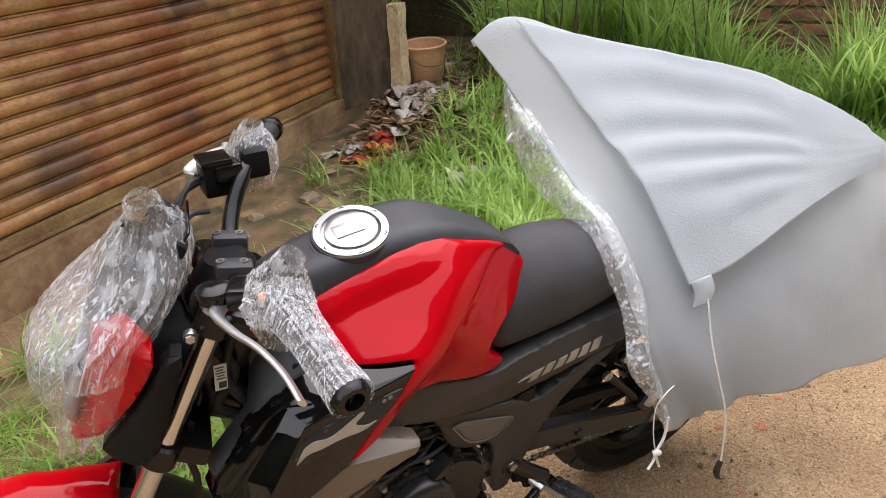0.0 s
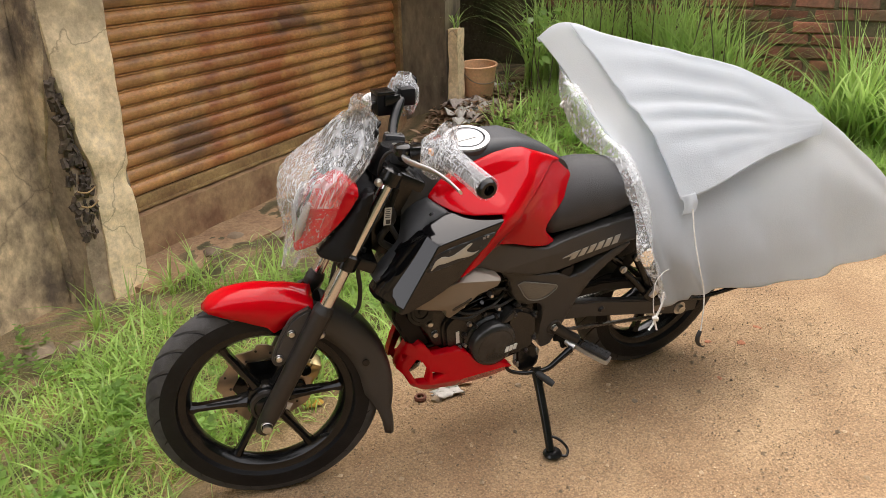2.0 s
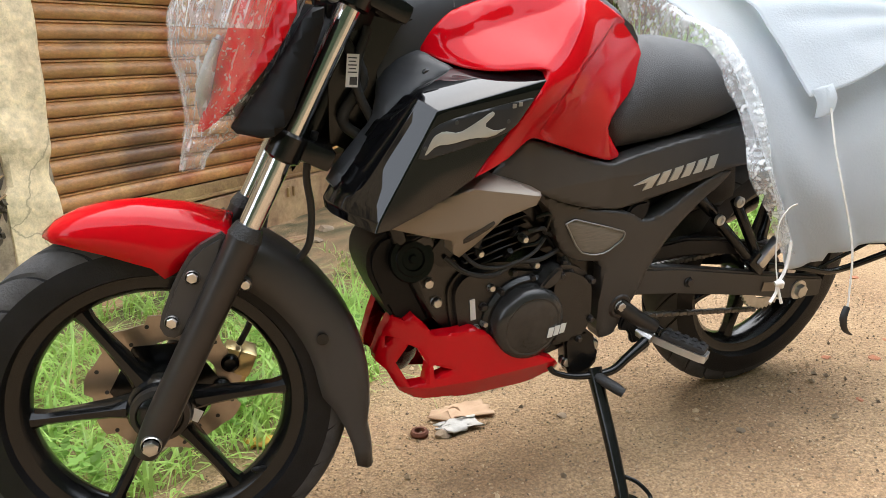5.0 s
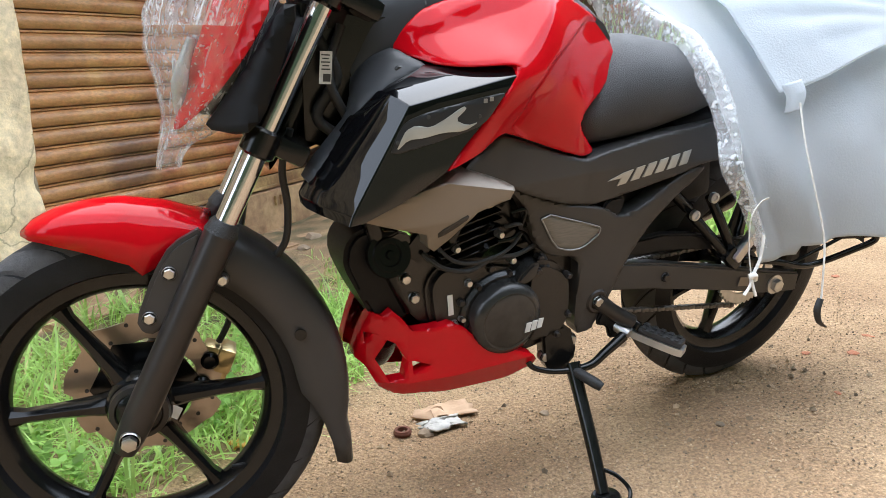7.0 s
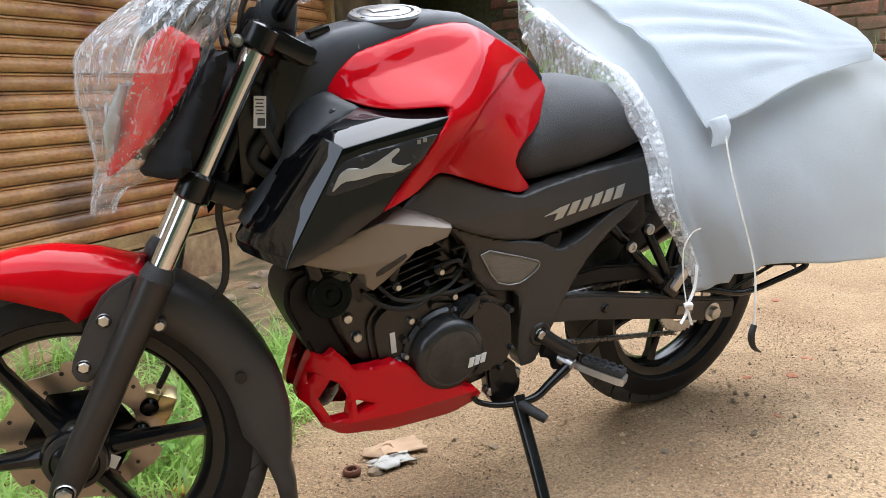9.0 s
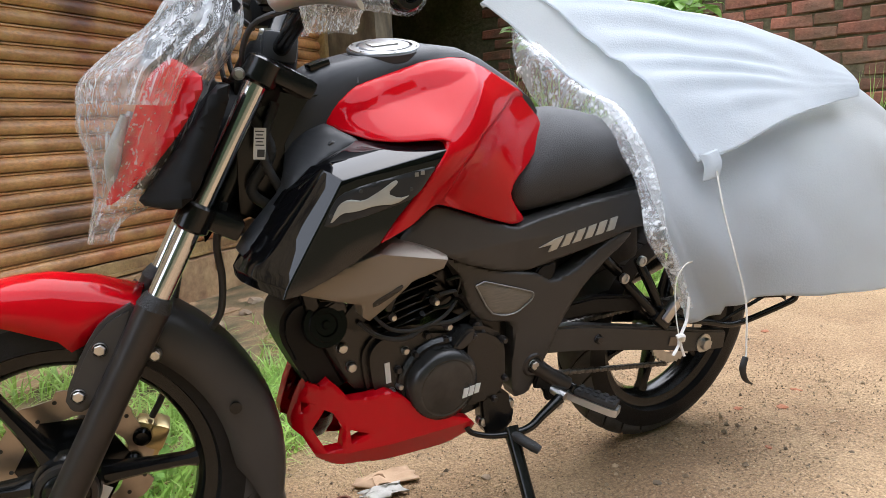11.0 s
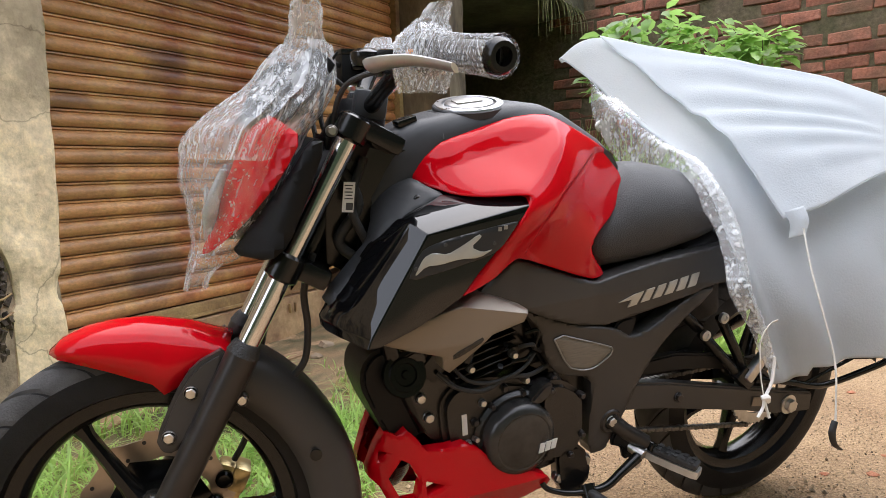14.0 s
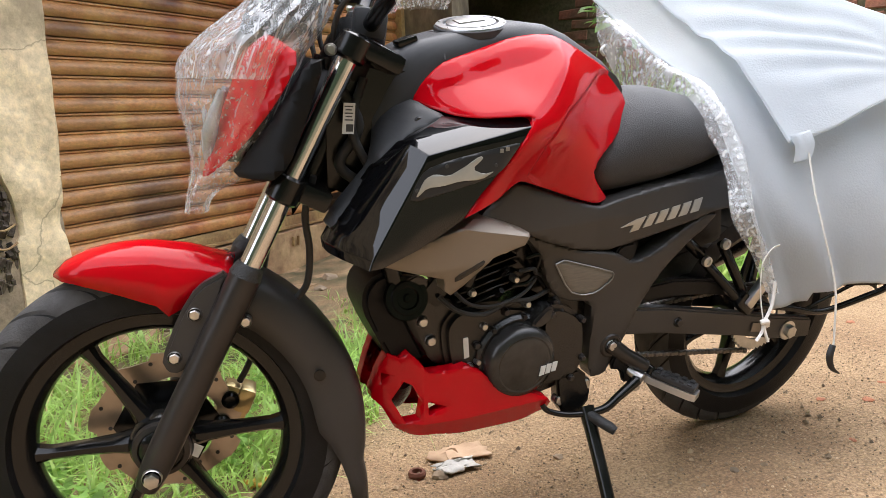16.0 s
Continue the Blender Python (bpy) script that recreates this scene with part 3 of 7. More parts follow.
def build_ground():
    fine_x, fine_y = np.arange(-2.4, 5.01, 0.04), np.arange(-2.4, 5.01, 0.04)
    far = np.array([-900, -300, -100, -40, -18, -9, -5, -3.2])
    xs = np.concatenate([far, fine_x, 5 + (np.array([0.6, 2, 5, 12, 35, 100, 300, 900]))])
    ys = np.concatenate([far, fine_y, 5 + (np.array([0.6, 2, 5, 12, 35, 100, 300, 900]))])
    gx, gy = np.meshgrid(xs, ys)
    near = soft((7 - np.hypot(gx - 1, gy - 1)) / 3)
    gz = rise(gx, gy) * near - 0.012 * (1 - near)
    bump = np.array([noise.noise((x * 9, y * 9, 0.3)) + 0.6 * noise.noise((x * 23, y * 23, 2)) for x, y in zip(gx.ravel(), gy.ravel())]).reshape(gx.shape)
    gz = gz + 0.006 * bump * near
    n = len(xs)
    verts = np.stack([gx.ravel(), gy.ravel(), gz.ravel()], 1)
    faces = [(j * n + i, j * n + i + 1, (j + 1) * n + i + 1, (j + 1) * n + i) for j in range(len(ys) - 1) for i in range(n - 1)]
    ob = solid("ground", verts, faces, DIRT, sharp=180)
    # last term darkens unseen ground behind the camera, to dim reflections
    dark_ground = soft((gy - verge_line(gx) + 0.05) / 0.3) * near * (0.55 + 0.45 * np.clip(bump * 2, -1, 1)) + soft((-2.1 - gy) / 0.3) * 0.9
    a = ob.data.attributes.new("dark_ground", 'FLOAT', 'POINT')
    a.data.foreach_set("value", np.clip(dark_ground.ravel(), 0, 1).astype(np.float32))
    return tagged(ob, "reddish brown dirt track with fine gravel", "ground", kind="structure")


build_ground()


def wall_piece(name, bm, material, label, category, sharp=38):
    ob = part(name, bm, material, None, "", sharp)
    ob.matrix_world = WALL
    return tagged(ob, label, category, kind="structure")


def rough_block(lo, hi, amount, cell=0.06, seed=0.0):
    """A worn masonry block, with an uneven surface."""
    bm = bmesh.new()
    size = [b - a for a, b in zip(lo, hi)]
    bmesh.ops.create_cube(bm, size=1.0, matrix=Matrix.Translation([(a + b) / 2 for a, b in zip(lo, hi)]) @ Matrix.Diagonal((*size, 1)))
    for axis in range(3):
        k = lo[axis] + cell
        while k < hi[axis] - cell * 0.3:
            co, no = [0, 0, 0], [0, 0, 0]
            co[axis], no[axis] = k, 1
            bmesh.ops.bisect_plane(bm, geom=bm.verts[:] + bm.edges[:] + bm.faces[:], plane_co=co, plane_no=no)
            k += cell
    for v in bm.verts:
        v.co += amount * noise.noise_vector(v.co * 7 + Vector((seed, seed, seed)))
    return bm


# rolling shutter: curved slats, bottom rail and side guide
shutter = thing("rolling_shutter", "closed rusty brown steel rolling shutter with dark stains", "shutter", WALL, kind="structure")
sec = [(0.012, 0.000), (0.012, 0.0016), (-0.009, 0.0034), (-0.0150, 0.011), (-0.0170, 0.026), (-0.0140, 0.042), (-0.006, 0.053), (0.002, 0.0590), (-0.0050, 0.0620), (-0.0045, 0.0690), (0.012, 0.0705)]
sv, sf = [], []
for i, u in enumerate(np.linspace(-0.45, 2.52, 34)):
    for v, w in sec:
        sv.append((u, v + 0.0015 * math.sin(u * 7.0), w + 0.0012 * math.sin(u * 4.3)))
for i in range(33):
    for k in range(10):
        sf.append((i * 11 + k, (i + 1) * 11 + k, (i + 1) * 11 + k + 1, i * 11 + k + 1))
slat = solid("slat", sv, sf, SLAT, shutter, sharp=32)
slat.location = (0, 0, 0.292)
for i in range(1, 34):
    s = new("slat", slat.data)
    s.parent = shutter
    s.location = (0, 0.0012 * ((i * 7) % 3), 0.292 + i * 0.0705)
part("bottom_rail", block((2.97, 0.03, 0.062), pose(1.035, -0.006, 0.258), 0.006), RAIL, shutter, "yellowed bottom rail streaked with rust")
part("bottom_rail", block((2.97, 0.012, 0.016), pose(1.035, -0.026, 0.232), 0.003), RAIL, shutter)
part("backing", block((3.0, 0.01, 2.6), pose(1.035, 0.03, 1.5), 0), CORE, shutter)
part("guide", block((0.05, 0.07, 2.7), pose(2.515, -0.02, 1.5), 0.006), RAIL, shutter, "rusted vertical guide channel")
for du in (0.0, 0.045):
    bm = block((0.012, 0.014, 0.05), pose(1.16 + du, -0.085, 0.165), 0.003)
    part("lock_staple", bm, RAIL, shutter, "small rusted iron staple")

wall_piece("ledge", rough_block((-0.5, -0.07, -0.1), (2.52, 0.3, 0.215), 0.008, 0.09), LEDGE, "low rendered ledge stained brown under the shutter", "ledge")
wall_piece("threshold", rough_block((-0.4, -0.40, -0.1), (2.45, -0.07, 0.012), 0.012, 0.09, 4.0), mat("threshold_earth", (0.40, 0.265, 0.15), 0.95, second=(0.25, 0.15, 0.085), scale=5, fine=0.3, bump=0.6, bump_scale=50), "worn earth and cement threshold strip", "threshold")

# cracked pillar: masonry core and a plaster coat broken away along one edge
wall_piece("pillar_1", rough_block((-0.585, -0.262, -0.1), (-0.31, 0.3, 3.4), 0.022, 0.05, 1.0), BROKEN, "masonry pillar with its plaster broken away", "pillar")
coat = [(-0.30, -0.05), (-0.302, 0.16), (-0.296, 0.30), (-0.305, 0.43), (-0.325, 0.47), (-0.318, 0.53), (-0.300, 0.57), (-0.293, 0.9), (-0.287, 1.5), (-0.285, 3.4),
        (-0.585, 3.4), (-0.585, 1.3), (-0.572, 1.0), (-0.560, 0.86), (-0.528, 0.76), (-0.515, 0.66), (-0.482, 0.58), (-0.470, 0.47), (-0.492, 0.44), (-0.485, 0.30), (-0.497, 0.12), (-0.49, -0.05)]
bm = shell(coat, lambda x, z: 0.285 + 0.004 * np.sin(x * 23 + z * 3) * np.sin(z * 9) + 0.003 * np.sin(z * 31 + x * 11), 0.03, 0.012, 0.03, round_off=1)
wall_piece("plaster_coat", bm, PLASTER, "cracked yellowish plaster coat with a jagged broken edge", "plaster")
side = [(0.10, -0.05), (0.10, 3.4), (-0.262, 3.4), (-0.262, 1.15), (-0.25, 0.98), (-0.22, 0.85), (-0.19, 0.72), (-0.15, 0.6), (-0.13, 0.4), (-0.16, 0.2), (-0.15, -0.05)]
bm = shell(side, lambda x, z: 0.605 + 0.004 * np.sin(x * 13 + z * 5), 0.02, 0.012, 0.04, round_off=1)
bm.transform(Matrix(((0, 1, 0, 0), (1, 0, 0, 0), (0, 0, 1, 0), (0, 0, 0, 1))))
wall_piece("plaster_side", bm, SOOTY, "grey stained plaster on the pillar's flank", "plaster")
wall_piece("wall_left", rough_block((-4.0, -0.13, -0.1), (-0.605, 0.3, 3.4), 0.008, 0.12, 2.0), SOOTY, "sooty cream plaster wall of the next shop", "wall")

cav = bmesh.new()
crng = random.Random(4)
for k in range(150):
    zz = 0.30 + 0.62 * crng.random()
    uu = -0.592 + crng.random() * float(np.interp(zz, [0.30, 0.45, 0.58, 0.76, 0.92], [0.09, 0.115, 0.10, 0.055, 0.012]))
    s = crng.uniform(0.010, 0.022)
    block((s * 0.9, s, s * crng.uniform(1.2, 2.6)), pose(uu, -0.266 + crng.uniform(-0.008, 0.016), zz, crng.uniform(-25, 25), crng.uniform(-30, 30), crng.uniform(0, 90)), s * 0.06, cav, 1)
wall_piece("darkened_masonry", cav, CORE, "crumbling brown masonry in the broken pillar, darkened to deepen the hollow", "rubble")
for zz in (0.50, 0.44):
    wall_piece("rusty_tie", tube([(-0.575, -0.275, zz), (-0.54, -0.290, zz - 0.012), (-0.50, -0.292, zz + 0.004)], 0.0035, 8), RAIL, "bent rusty iron tie in the pillar", "iron tie")
# pillar beside the shed, and its pale stone strip
wall_piece("pillar_2", rough_block((2.545, -0.40, -0.1), (2.80, 0.3, 3.4), 0.008, 0.07, 3.0), POST, "stained rendered pillar, coloured dark for its shaded side", "pillar")
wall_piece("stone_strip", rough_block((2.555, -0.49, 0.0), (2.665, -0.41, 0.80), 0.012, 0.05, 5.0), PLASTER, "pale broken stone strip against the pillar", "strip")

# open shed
wall_piece("shed_wall_back", rough_block((2.5, 1.3, -0.1), (6.4, 1.5, 3.0), 0.01, 0.2, 6.0), GLOOM, "stained shed back wall, coloured dark as in shade", "wall")
wall_piece("shed_wall_side", rough_block((2.62, 0.3, -0.1), (2.80, 1.3, 3.0), 0.01, 0.2, 6.0), GLOOM, "shed side wall coloured dark as in shade", "wall")
# end wall added to block the bright sky behind the shed
wall_piece("shed_wall_end", rough_block((4.80, -0.95, -0.1), (5.0, 1.5, 2.3), 0.01, 0.2, 6.5), GLOOM, "added shed end wall coloured dark as in shade", "wall")
wall_piece("ceiling", rough_block((2.85, -0.85, 2.09), (4.75, 1.5, 2.30), 0.012, 0.12, 7.0), CONCRETE, "mossy concrete roof slab of the shed", "ceiling")
# out of view: added and sized to darken the upper shutter
wall_piece("shade_slab", rough_block((-0.28, -1.15, 2.62), (2.45, 0.6, 2.85), 0.01, 0.2, 8.0), SOOTY, "unseen stained slab added to shade the upper shutter", "lintel")
for k, (u, v, r) in enumerate(((3.35, 0.55, 0.022), (3.44, 0.5, 0.028), (3.05, 0.9, 0.03))):
    ob = part("drain_pipe", tube([(u, v, 0.1), (u + 0.01, v, 1.2), (u, v, 2.2)], r, 12), CONCRETE)
    ob.matrix_world = WALL
    tagged(ob, "grey weathered vertical pipe in the shed", "pipe", "shed pipes")

# roots and grass hanging from the slab's edge
rr = random.Random(11)
for k in range(46):
    u = rr.uniform(2.9, 4.7)
    n = rr.uniform(0.08, 0.38)
    du, dv = rr.uniform(-0.05, 0.05), rr.uniform(-0.06, -0.01)
    if k == 0:
        roots = bmesh.new()
    tube([(u, -0.83, 2.12), (u + du * 0.3, -0.87 + dv * 0.5, 2.12 - n * 0.35), (u + du, -0.86 + dv, 2.10 - n)], [0.004, 0.0025, 0.001], 5, 3, roots)
roots_ob = part("hanging_roots", roots, mat("dry_roots", (0.20, 0.17, 0.08), 0.9, second=(0.12, 0.14, 0.05), scale=20))
roots_ob.matrix_world = WALL
tagged(roots_ob, "thin dry roots hanging from the slab", "roots", kind="stuff")

# brick wall
BW = Matrix.Translation((4.55, 2.12, 0)) @ Matrix.Rotation(math.atan2(-0.92, 0.4), 4, 'Z')
brick_wall = part("wall_brick", rough_block((-3.6, -0.006, -0.1), (1.6, 0.25, 3.0), 0.009, 0.09, 9.0), MORTAR)
brick_wall.matrix_world = BW
tagged(brick_wall, "old red brick wall with mossy mortar", "wall", kind="structure")

# far side of the street, behind the camera: plain unseen hedge walls, added to close the place and dim reflections
HEDGE = mat("far_hedge", (0.045, 0.070, 0.024), 0.9, second=(0.014, 0.024, 0.010), scale=1.3, fine=0.5, bump=0.8, bump_scale=5)
for nm, lo, hi in (("backdrop_street", (-14, -8.2, -0.1), (14, -7.4, 7.0)), ("backdrop_street", (-8.2, -7.4, -0.1), (-7.4, 1.0, 1.2)), ("backdrop_street", (10.5, -7.4, -0.1), (11.3, 4.0, 5.5))):
    tagged(part(nm, rough_block(lo, hi, 0.35, 0.6, 12.0), HEDGE, sharp=180), "unseen dark green hedge added to close the street", "hedge", kind="structure")

# ---- the motorcycle, leaning on its side stand ----
LEAN = Matrix.Rotation(radians(10), 4, 'X')
bike = thing("motorcycle", "new red and black motorcycle leaning on its side stand, partly wrapped", "motorcycle", LEAN)
AXIS = Vector((0.457, 0, 0.889)).normalized()
STEM = Vector((0.072, 0, 0.286))
STEER = Matrix.Translation(STEM) @ Matrix.Rotation(radians(-13), 4, AXIS) @ Matrix.Translation(-STEM)


def build_wheel(name, cx, cz, radius, width, rim, spokes, turn, m, label):
    """Tyre with tread blocks, rim, hub and straight cast spokes."""
    base = along_y(cx, 0, cz)
    half = width / 2
    rim_bm = lathe([(rim - 0.020, -half * 0.62), (rim + 0.004, -half * 0.72), (rim + 0.009, -half * 0.80), (rim + 0.009, -half * 0.70), (rim - 0.004, -half * 0.5), (rim - 0.022, -half * 0.3),
                    (rim - 0.022, half * 0.3), (rim - 0.004, half * 0.5), (rim + 0.009, half * 0.70), (rim + 0.009, half * 0.80), (rim + 0.004, half * 0.72), (rim - 0.020, half * 0.62),
                    (rim - 0.030, half * 0.35), (rim - 0.034, 0), (rim - 0.030, -half * 0.35), (rim - 0.020, -half * 0.62)], base, 72)
    wheel = part(name, rim_bm, SATIN, bike, label, m=m)
    prof = []
    for k in range(27):
        a = math.pi * (k / 26 - 0.5)
        r = rim + 0.004 + (radius - rim - 0.004) * math.cos(a) ** 0.62
        prof.append((r, half * math.copysign(abs(math.sin(a)) ** 0.8, a)))
    prof = [(rim - 0.002, -half * 0.66)] + prof[0:] + [(rim - 0.002, half * 0.66)]
    split = [i for i, (r, h) in enumerate(prof) if r > radius - 0.030]
    crown = prof[split[0] - 1:split[-1] + 2]
    t = bmesh.new()
    cols, low = 384, []
    grid = []
    for q in range(cols):
        line = []
        for r, h in crown:
            a = 2 * math.pi * q / cols - (abs(h) / half) ** 1.4 * 0.30
            cut = q % 16 < 2 and half * 0.16 < abs(h)
            line.append(t.verts.new(base @ Vector(((r - 0.005 * cut) * math.cos(a), (r - 0.005 * cut) * math.sin(a), h))))
        grid.append(line)
    for q in range(cols):
        p, o = grid[q], grid[(q + 1) % cols]
        for k in range(len(crown) - 1):
            f = t.faces.new((p[k], o[k], o[k + 1], p[k + 1]))
            if q % 16 < 2 and half * 0.16 < abs(crown[k][1] + crown[k + 1][1]) / 2:
                low.append(f)
    tyre = part("tyre", lathe(prof[:split[0]], base, 120), RUBBER, wheel, "black rubber tyre with angled tread grooves", m=m)
    part("sidewall", lathe(prof[split[-1] + 1:], base, 120), RUBBER, tyre, m=m)
    for f in low:
        f.material_index = 1
    tread = part("tread", t, TREAD, tyre, "dusty tread with angled grooves", sharp=20, m=m)
    tread.data.materials.append(RUBBER)
    part("hub", lathe([(0, -0.060), (0.022, -0.060), (0.026, -0.050), (0.040, -0.046), (0.050, -0.030), (0.052, 0.030), (0.042, 0.046), (0.024, 0.058), (0, 0.058)], base, 40), SATIN, wheel, m=m)
    part("hub_ring", lathe([(0.030, 0.046), (0.036, 0.053), (0.044, 0.050), (0.046, 0.040)], base, 40), FORK, wheel, m=m)
    for k in range(spokes):
        a = turn + 2 * math.pi * k / spokes
        d = Vector((math.cos(a), 0, math.sin(a)))
        n = Vector((-math.sin(a), 0, math.cos(a)))
        c = Vector((cx, 0, cz))
        secs = []
        for f, wd, th in ((0.040, 0.018, 0.026), (0.075, 0.0125, 0.020), (0.12, 0.010, 0.016), (rim - 0.05, 0.0095, 0.014), (rim - 0.026, 0.015, 0.016)):
            o = c + d * f
            secs.append([o + n * wd * x + Vector((0, y, 0)) * th for x, y in ((-1, -0.55), (-0.45, -1), (0.45, -1), (1, -0.55), (1, 0.55), (0.45, 1), (-0.45, 1), (-1, 0.55))])
        part("spoke", loft(secs), SATIN, wheel, m=m)
    return wheel


FX, FZ, FR = 0.043, 0.289, 0.298
front_wheel = build_wheel("front_wheel", FX, FZ, FR, 0.084, 0.222, 6, radians(2), STEER, "black cast front wheel with six spokes")
disc = bmesh.new()
prof_n = 96
outer = []
for side_y in (0.052, 0.0565):
    ring_o, ring_i = [], []
    for j in range(prof_n):
        a = 2 * math.pi * j / prof_n
        r = 0.121 + 0.006 * math.copysign(abs(math.sin(a * 4.5)) ** 0.5, math.sin(a * 9))
        ring_o.append(disc.verts.new((FX + r * math.cos(a), side_y, FZ + r * math.sin(a))))
        r2 = 0.080 + 0.004 * math.sin(a * 6)
        ring_i.append(disc.verts.new((FX + r2 * math.cos(a), side_y, FZ + r2 * math.sin(a))))
    outer.append((ring_o, ring_i))
for j in range(prof_n):
    k = (j + 1) % prof_n
    for o, i in outer:
        disc.faces.new((o[j], o[k], i[k], i[j]))
    for e in (0, 1):
        disc.faces.new((outer[0][e][j], outer[0][e][k], outer[1][e][k], outer[1][e][j]))
disc_ob = part("brake_disc", disc, DISC, front_wheel, "drilled wavy steel brake disc", m=STEER)
for j in range(18):
    a = 2 * math.pi * j / 18
    r = 0.092 + 0.009 * (j % 3)
    part("drill_hole", lathe([(0, 0), (0.0035, 0), (0.0035, 0.0012), (0, 0.0012)], along_y(FX + r * math.cos(a), 0.0518, FZ + r * math.sin(a)), 10), INK, disc_ob, m=STEER)
part("disc_carrier", lathe([(0.03, -0.048), (0.088, -0.050), (0.088, -0.053), (0.03, -0.056)], along_y(FX, 0, FZ), 6), SATIN, front_wheel, m=STEER)
part("valve", tube([(0.205, -0.012, 0.150), (0.180, -0.030, 0.160), (0.172, -0.032, 0.163)], [0.006, 0.005, 0.003], 8, 2), RUBBER, front_wheel, m=STEER)
cal = block((0.055, 0.045, 0.085), pose(0.150, 0.075, 0.300, 0, 24, 0), 0.012)
block((0.030, 0.056, 0.045), pose(0.172, 0.075, 0.315, 0, 24, 0), 0.008, cal)
caliper = part("brake_caliper", cal, GOLD, bike, "gold brake caliper", m=STEER)
for dz in (-0.021, 0.021):
    part("piston_cap", lathe([(0.015, 0), (0.015, 0.008), (0.010, 0.012), (0, 0.012)], along_y(0.140 + dz * 0.4, 0.053, 0.300 + dz), 20), SATIN, caliper, m=STEER)
part("brake_hose", tube([(0.165, 0.07, 0.345), (0.19, 0.06, 0.40), (0.21, 0.03, 0.52), (0.24, 0.02, 0.66)], 0.0055, 8), GRIP, bike, m=STEER)
part("wheel_label", block((0.021, 0.001, 0.021), pose(0.092, -0.034, 0.276, 0, 30, 0), 0), STICKER, front_wheel, "small white paper sticker", m=STEER)

# fork
D = Vector((AXIS.x, 0, AXIS.z))


def leg_at(s, y):
    """A place on a fork leg, s metres up from the axle."""
    return Vector((0.036, y, 0.277)) + D * s


for y in (-0.092, 0.092):
    low = [leg_at(s, y) for s in (-0.030, 0.0, 0.05, 0.20, 0.325, 0.340)]
    slider = part("fork_slider", tube(low, [0.017, 0.022, 0.024, 0.0235, 0.0245, 0.0245], 28, 4), FORK, bike, "dark satin lower fork leg", m=STEER)
    part("dust_seal", tube([leg_at(0.338, y), leg_at(0.350, y), leg_at(0.358, y)], [0.0255, 0.0225, 0.019], 28, 2), GRIP, slider, m=STEER)
    part("fork_stanchion", tube([leg_at(s, y) for s in (0.33, 0.45, 0.60, 0.705)], 0.0165, 28, 1), CHROME, bike, "polished chrome fork tube", m=STEER)
    part("clamp_ring", tube([leg_at(s, y) for s in (0.462, 0.466, 0.500, 0.504)], [0.021, 0.026, 0.026, 0.021], 28, 1), SATIN, bike, m=STEER)
    part("clamp_ring", tube([leg_at(s, y) for s in (0.690, 0.694, 0.725, 0.729)], [0.021, 0.027, 0.027, 0.021], 28, 1), SATIN, bike, m=STEER)
bolt("axle_bolt", 0.036, -0.117, 0.277, 0.012, bike, m=STEER, h=0.010)
part("axle", tube([(0.036, -0.115, 0.277), (0.036, 0.115, 0.277)], 0.012, 16, 1), SATIN, bike, m=STEER)
low_c = leg_at(0.483, 0) + Vector((0.03, 0, -0.01))
part("lower_triple_clamp", block((0.075, 0.20, 0.032), Matrix.Translation(low_c) @ Matrix.Rotation(radians(27.2), 4, 'Y'), 0.008), SATIN, bike, m=STEER)
top_c = leg_at(0.708, 0) + Vector((0.03, 0, -0.005))
part("upper_triple_clamp", block((0.10, 0.22, 0.030), Matrix.Translation(top_c) @ Matrix.Rotation(radians(27.2), 4, 'Y'), 0.010), SATIN, bike, m=STEER)
part("steering_stem", tube([leg_at(0.48, 0) + Vector((0.035, 0, 0)), leg_at(0.71, 0) + Vector((0.035, 0, 0))], 0.026, 24, 1), SATIN, bike)
bolt("clamp_bolt", 0.327, -0.122, 0.905, 0.007, bike, m=STEER, h=0.004)

# front mudguard, its bracket and the rear hugger
MUD = []
for k in range(17):
    f = k / 16
    x = -0.090 + f * 0.262
    top = float(ramp(np.array([x]), (-0.090, 0.580), (-0.075, 0.594), (-0.045, 0.609), (0.0, 0.618), (0.05, 0.620), (0.11, 0.610), (0.175, 0.584))[0])
    low_z = float(ramp(np.array([x]), (-0.090, 0.574), (-0.05, 0.568), (0.0, 0.553), (0.06, 0.530), (0.075, 0.512), (0.095, 0.525), (0.12, 0.545), (0.175, 0.572))[0])
    half = float(ramp(np.array([x]), (-0.090, 0.012), (-0.075, 0.035), (-0.04, 0.050), (0.03, 0.058), (0.175, 0.060))[0])
    ring = []
    for j in range(17):
        a = math.pi * j / 16
        yy = -half * math.cos(a)
        zz = low_z + (top - low_z) * math.sin(a) ** 0.55
        ring.append((x, yy, zz))
    MUD.append(ring)
mud = thicken(part("front_mudguard", loft(MUD, closed=False), RED, bike, "glossy red front mudguard", m=STEER, sharp=60), 0.004)
for y0, y1 in ((-0.086, -0.060), (0.060, 0.086)):
    bracket = part("mudguard_bracket", plate([(0.168, 0.588), (0.118, 0.562), (0.090, 0.52), (0.060, 0.452), (0.068, 0.432), (0.084, 0.428), (0.112, 0.452), (0.150, 0.53)], y0, y1, 0.006), BROWN, bike, "dark plastic mudguard bracket", m=STEER)
bolt("bracket_bolt", 0.114, -0.088, 0.522, 0.0085, bike, m=STEER, h=0.004)
bolt("bracket_bolt", 0.080, -0.088, 0.456, 0.0085, bike, m=STEER, h=0.004)
HUG = []
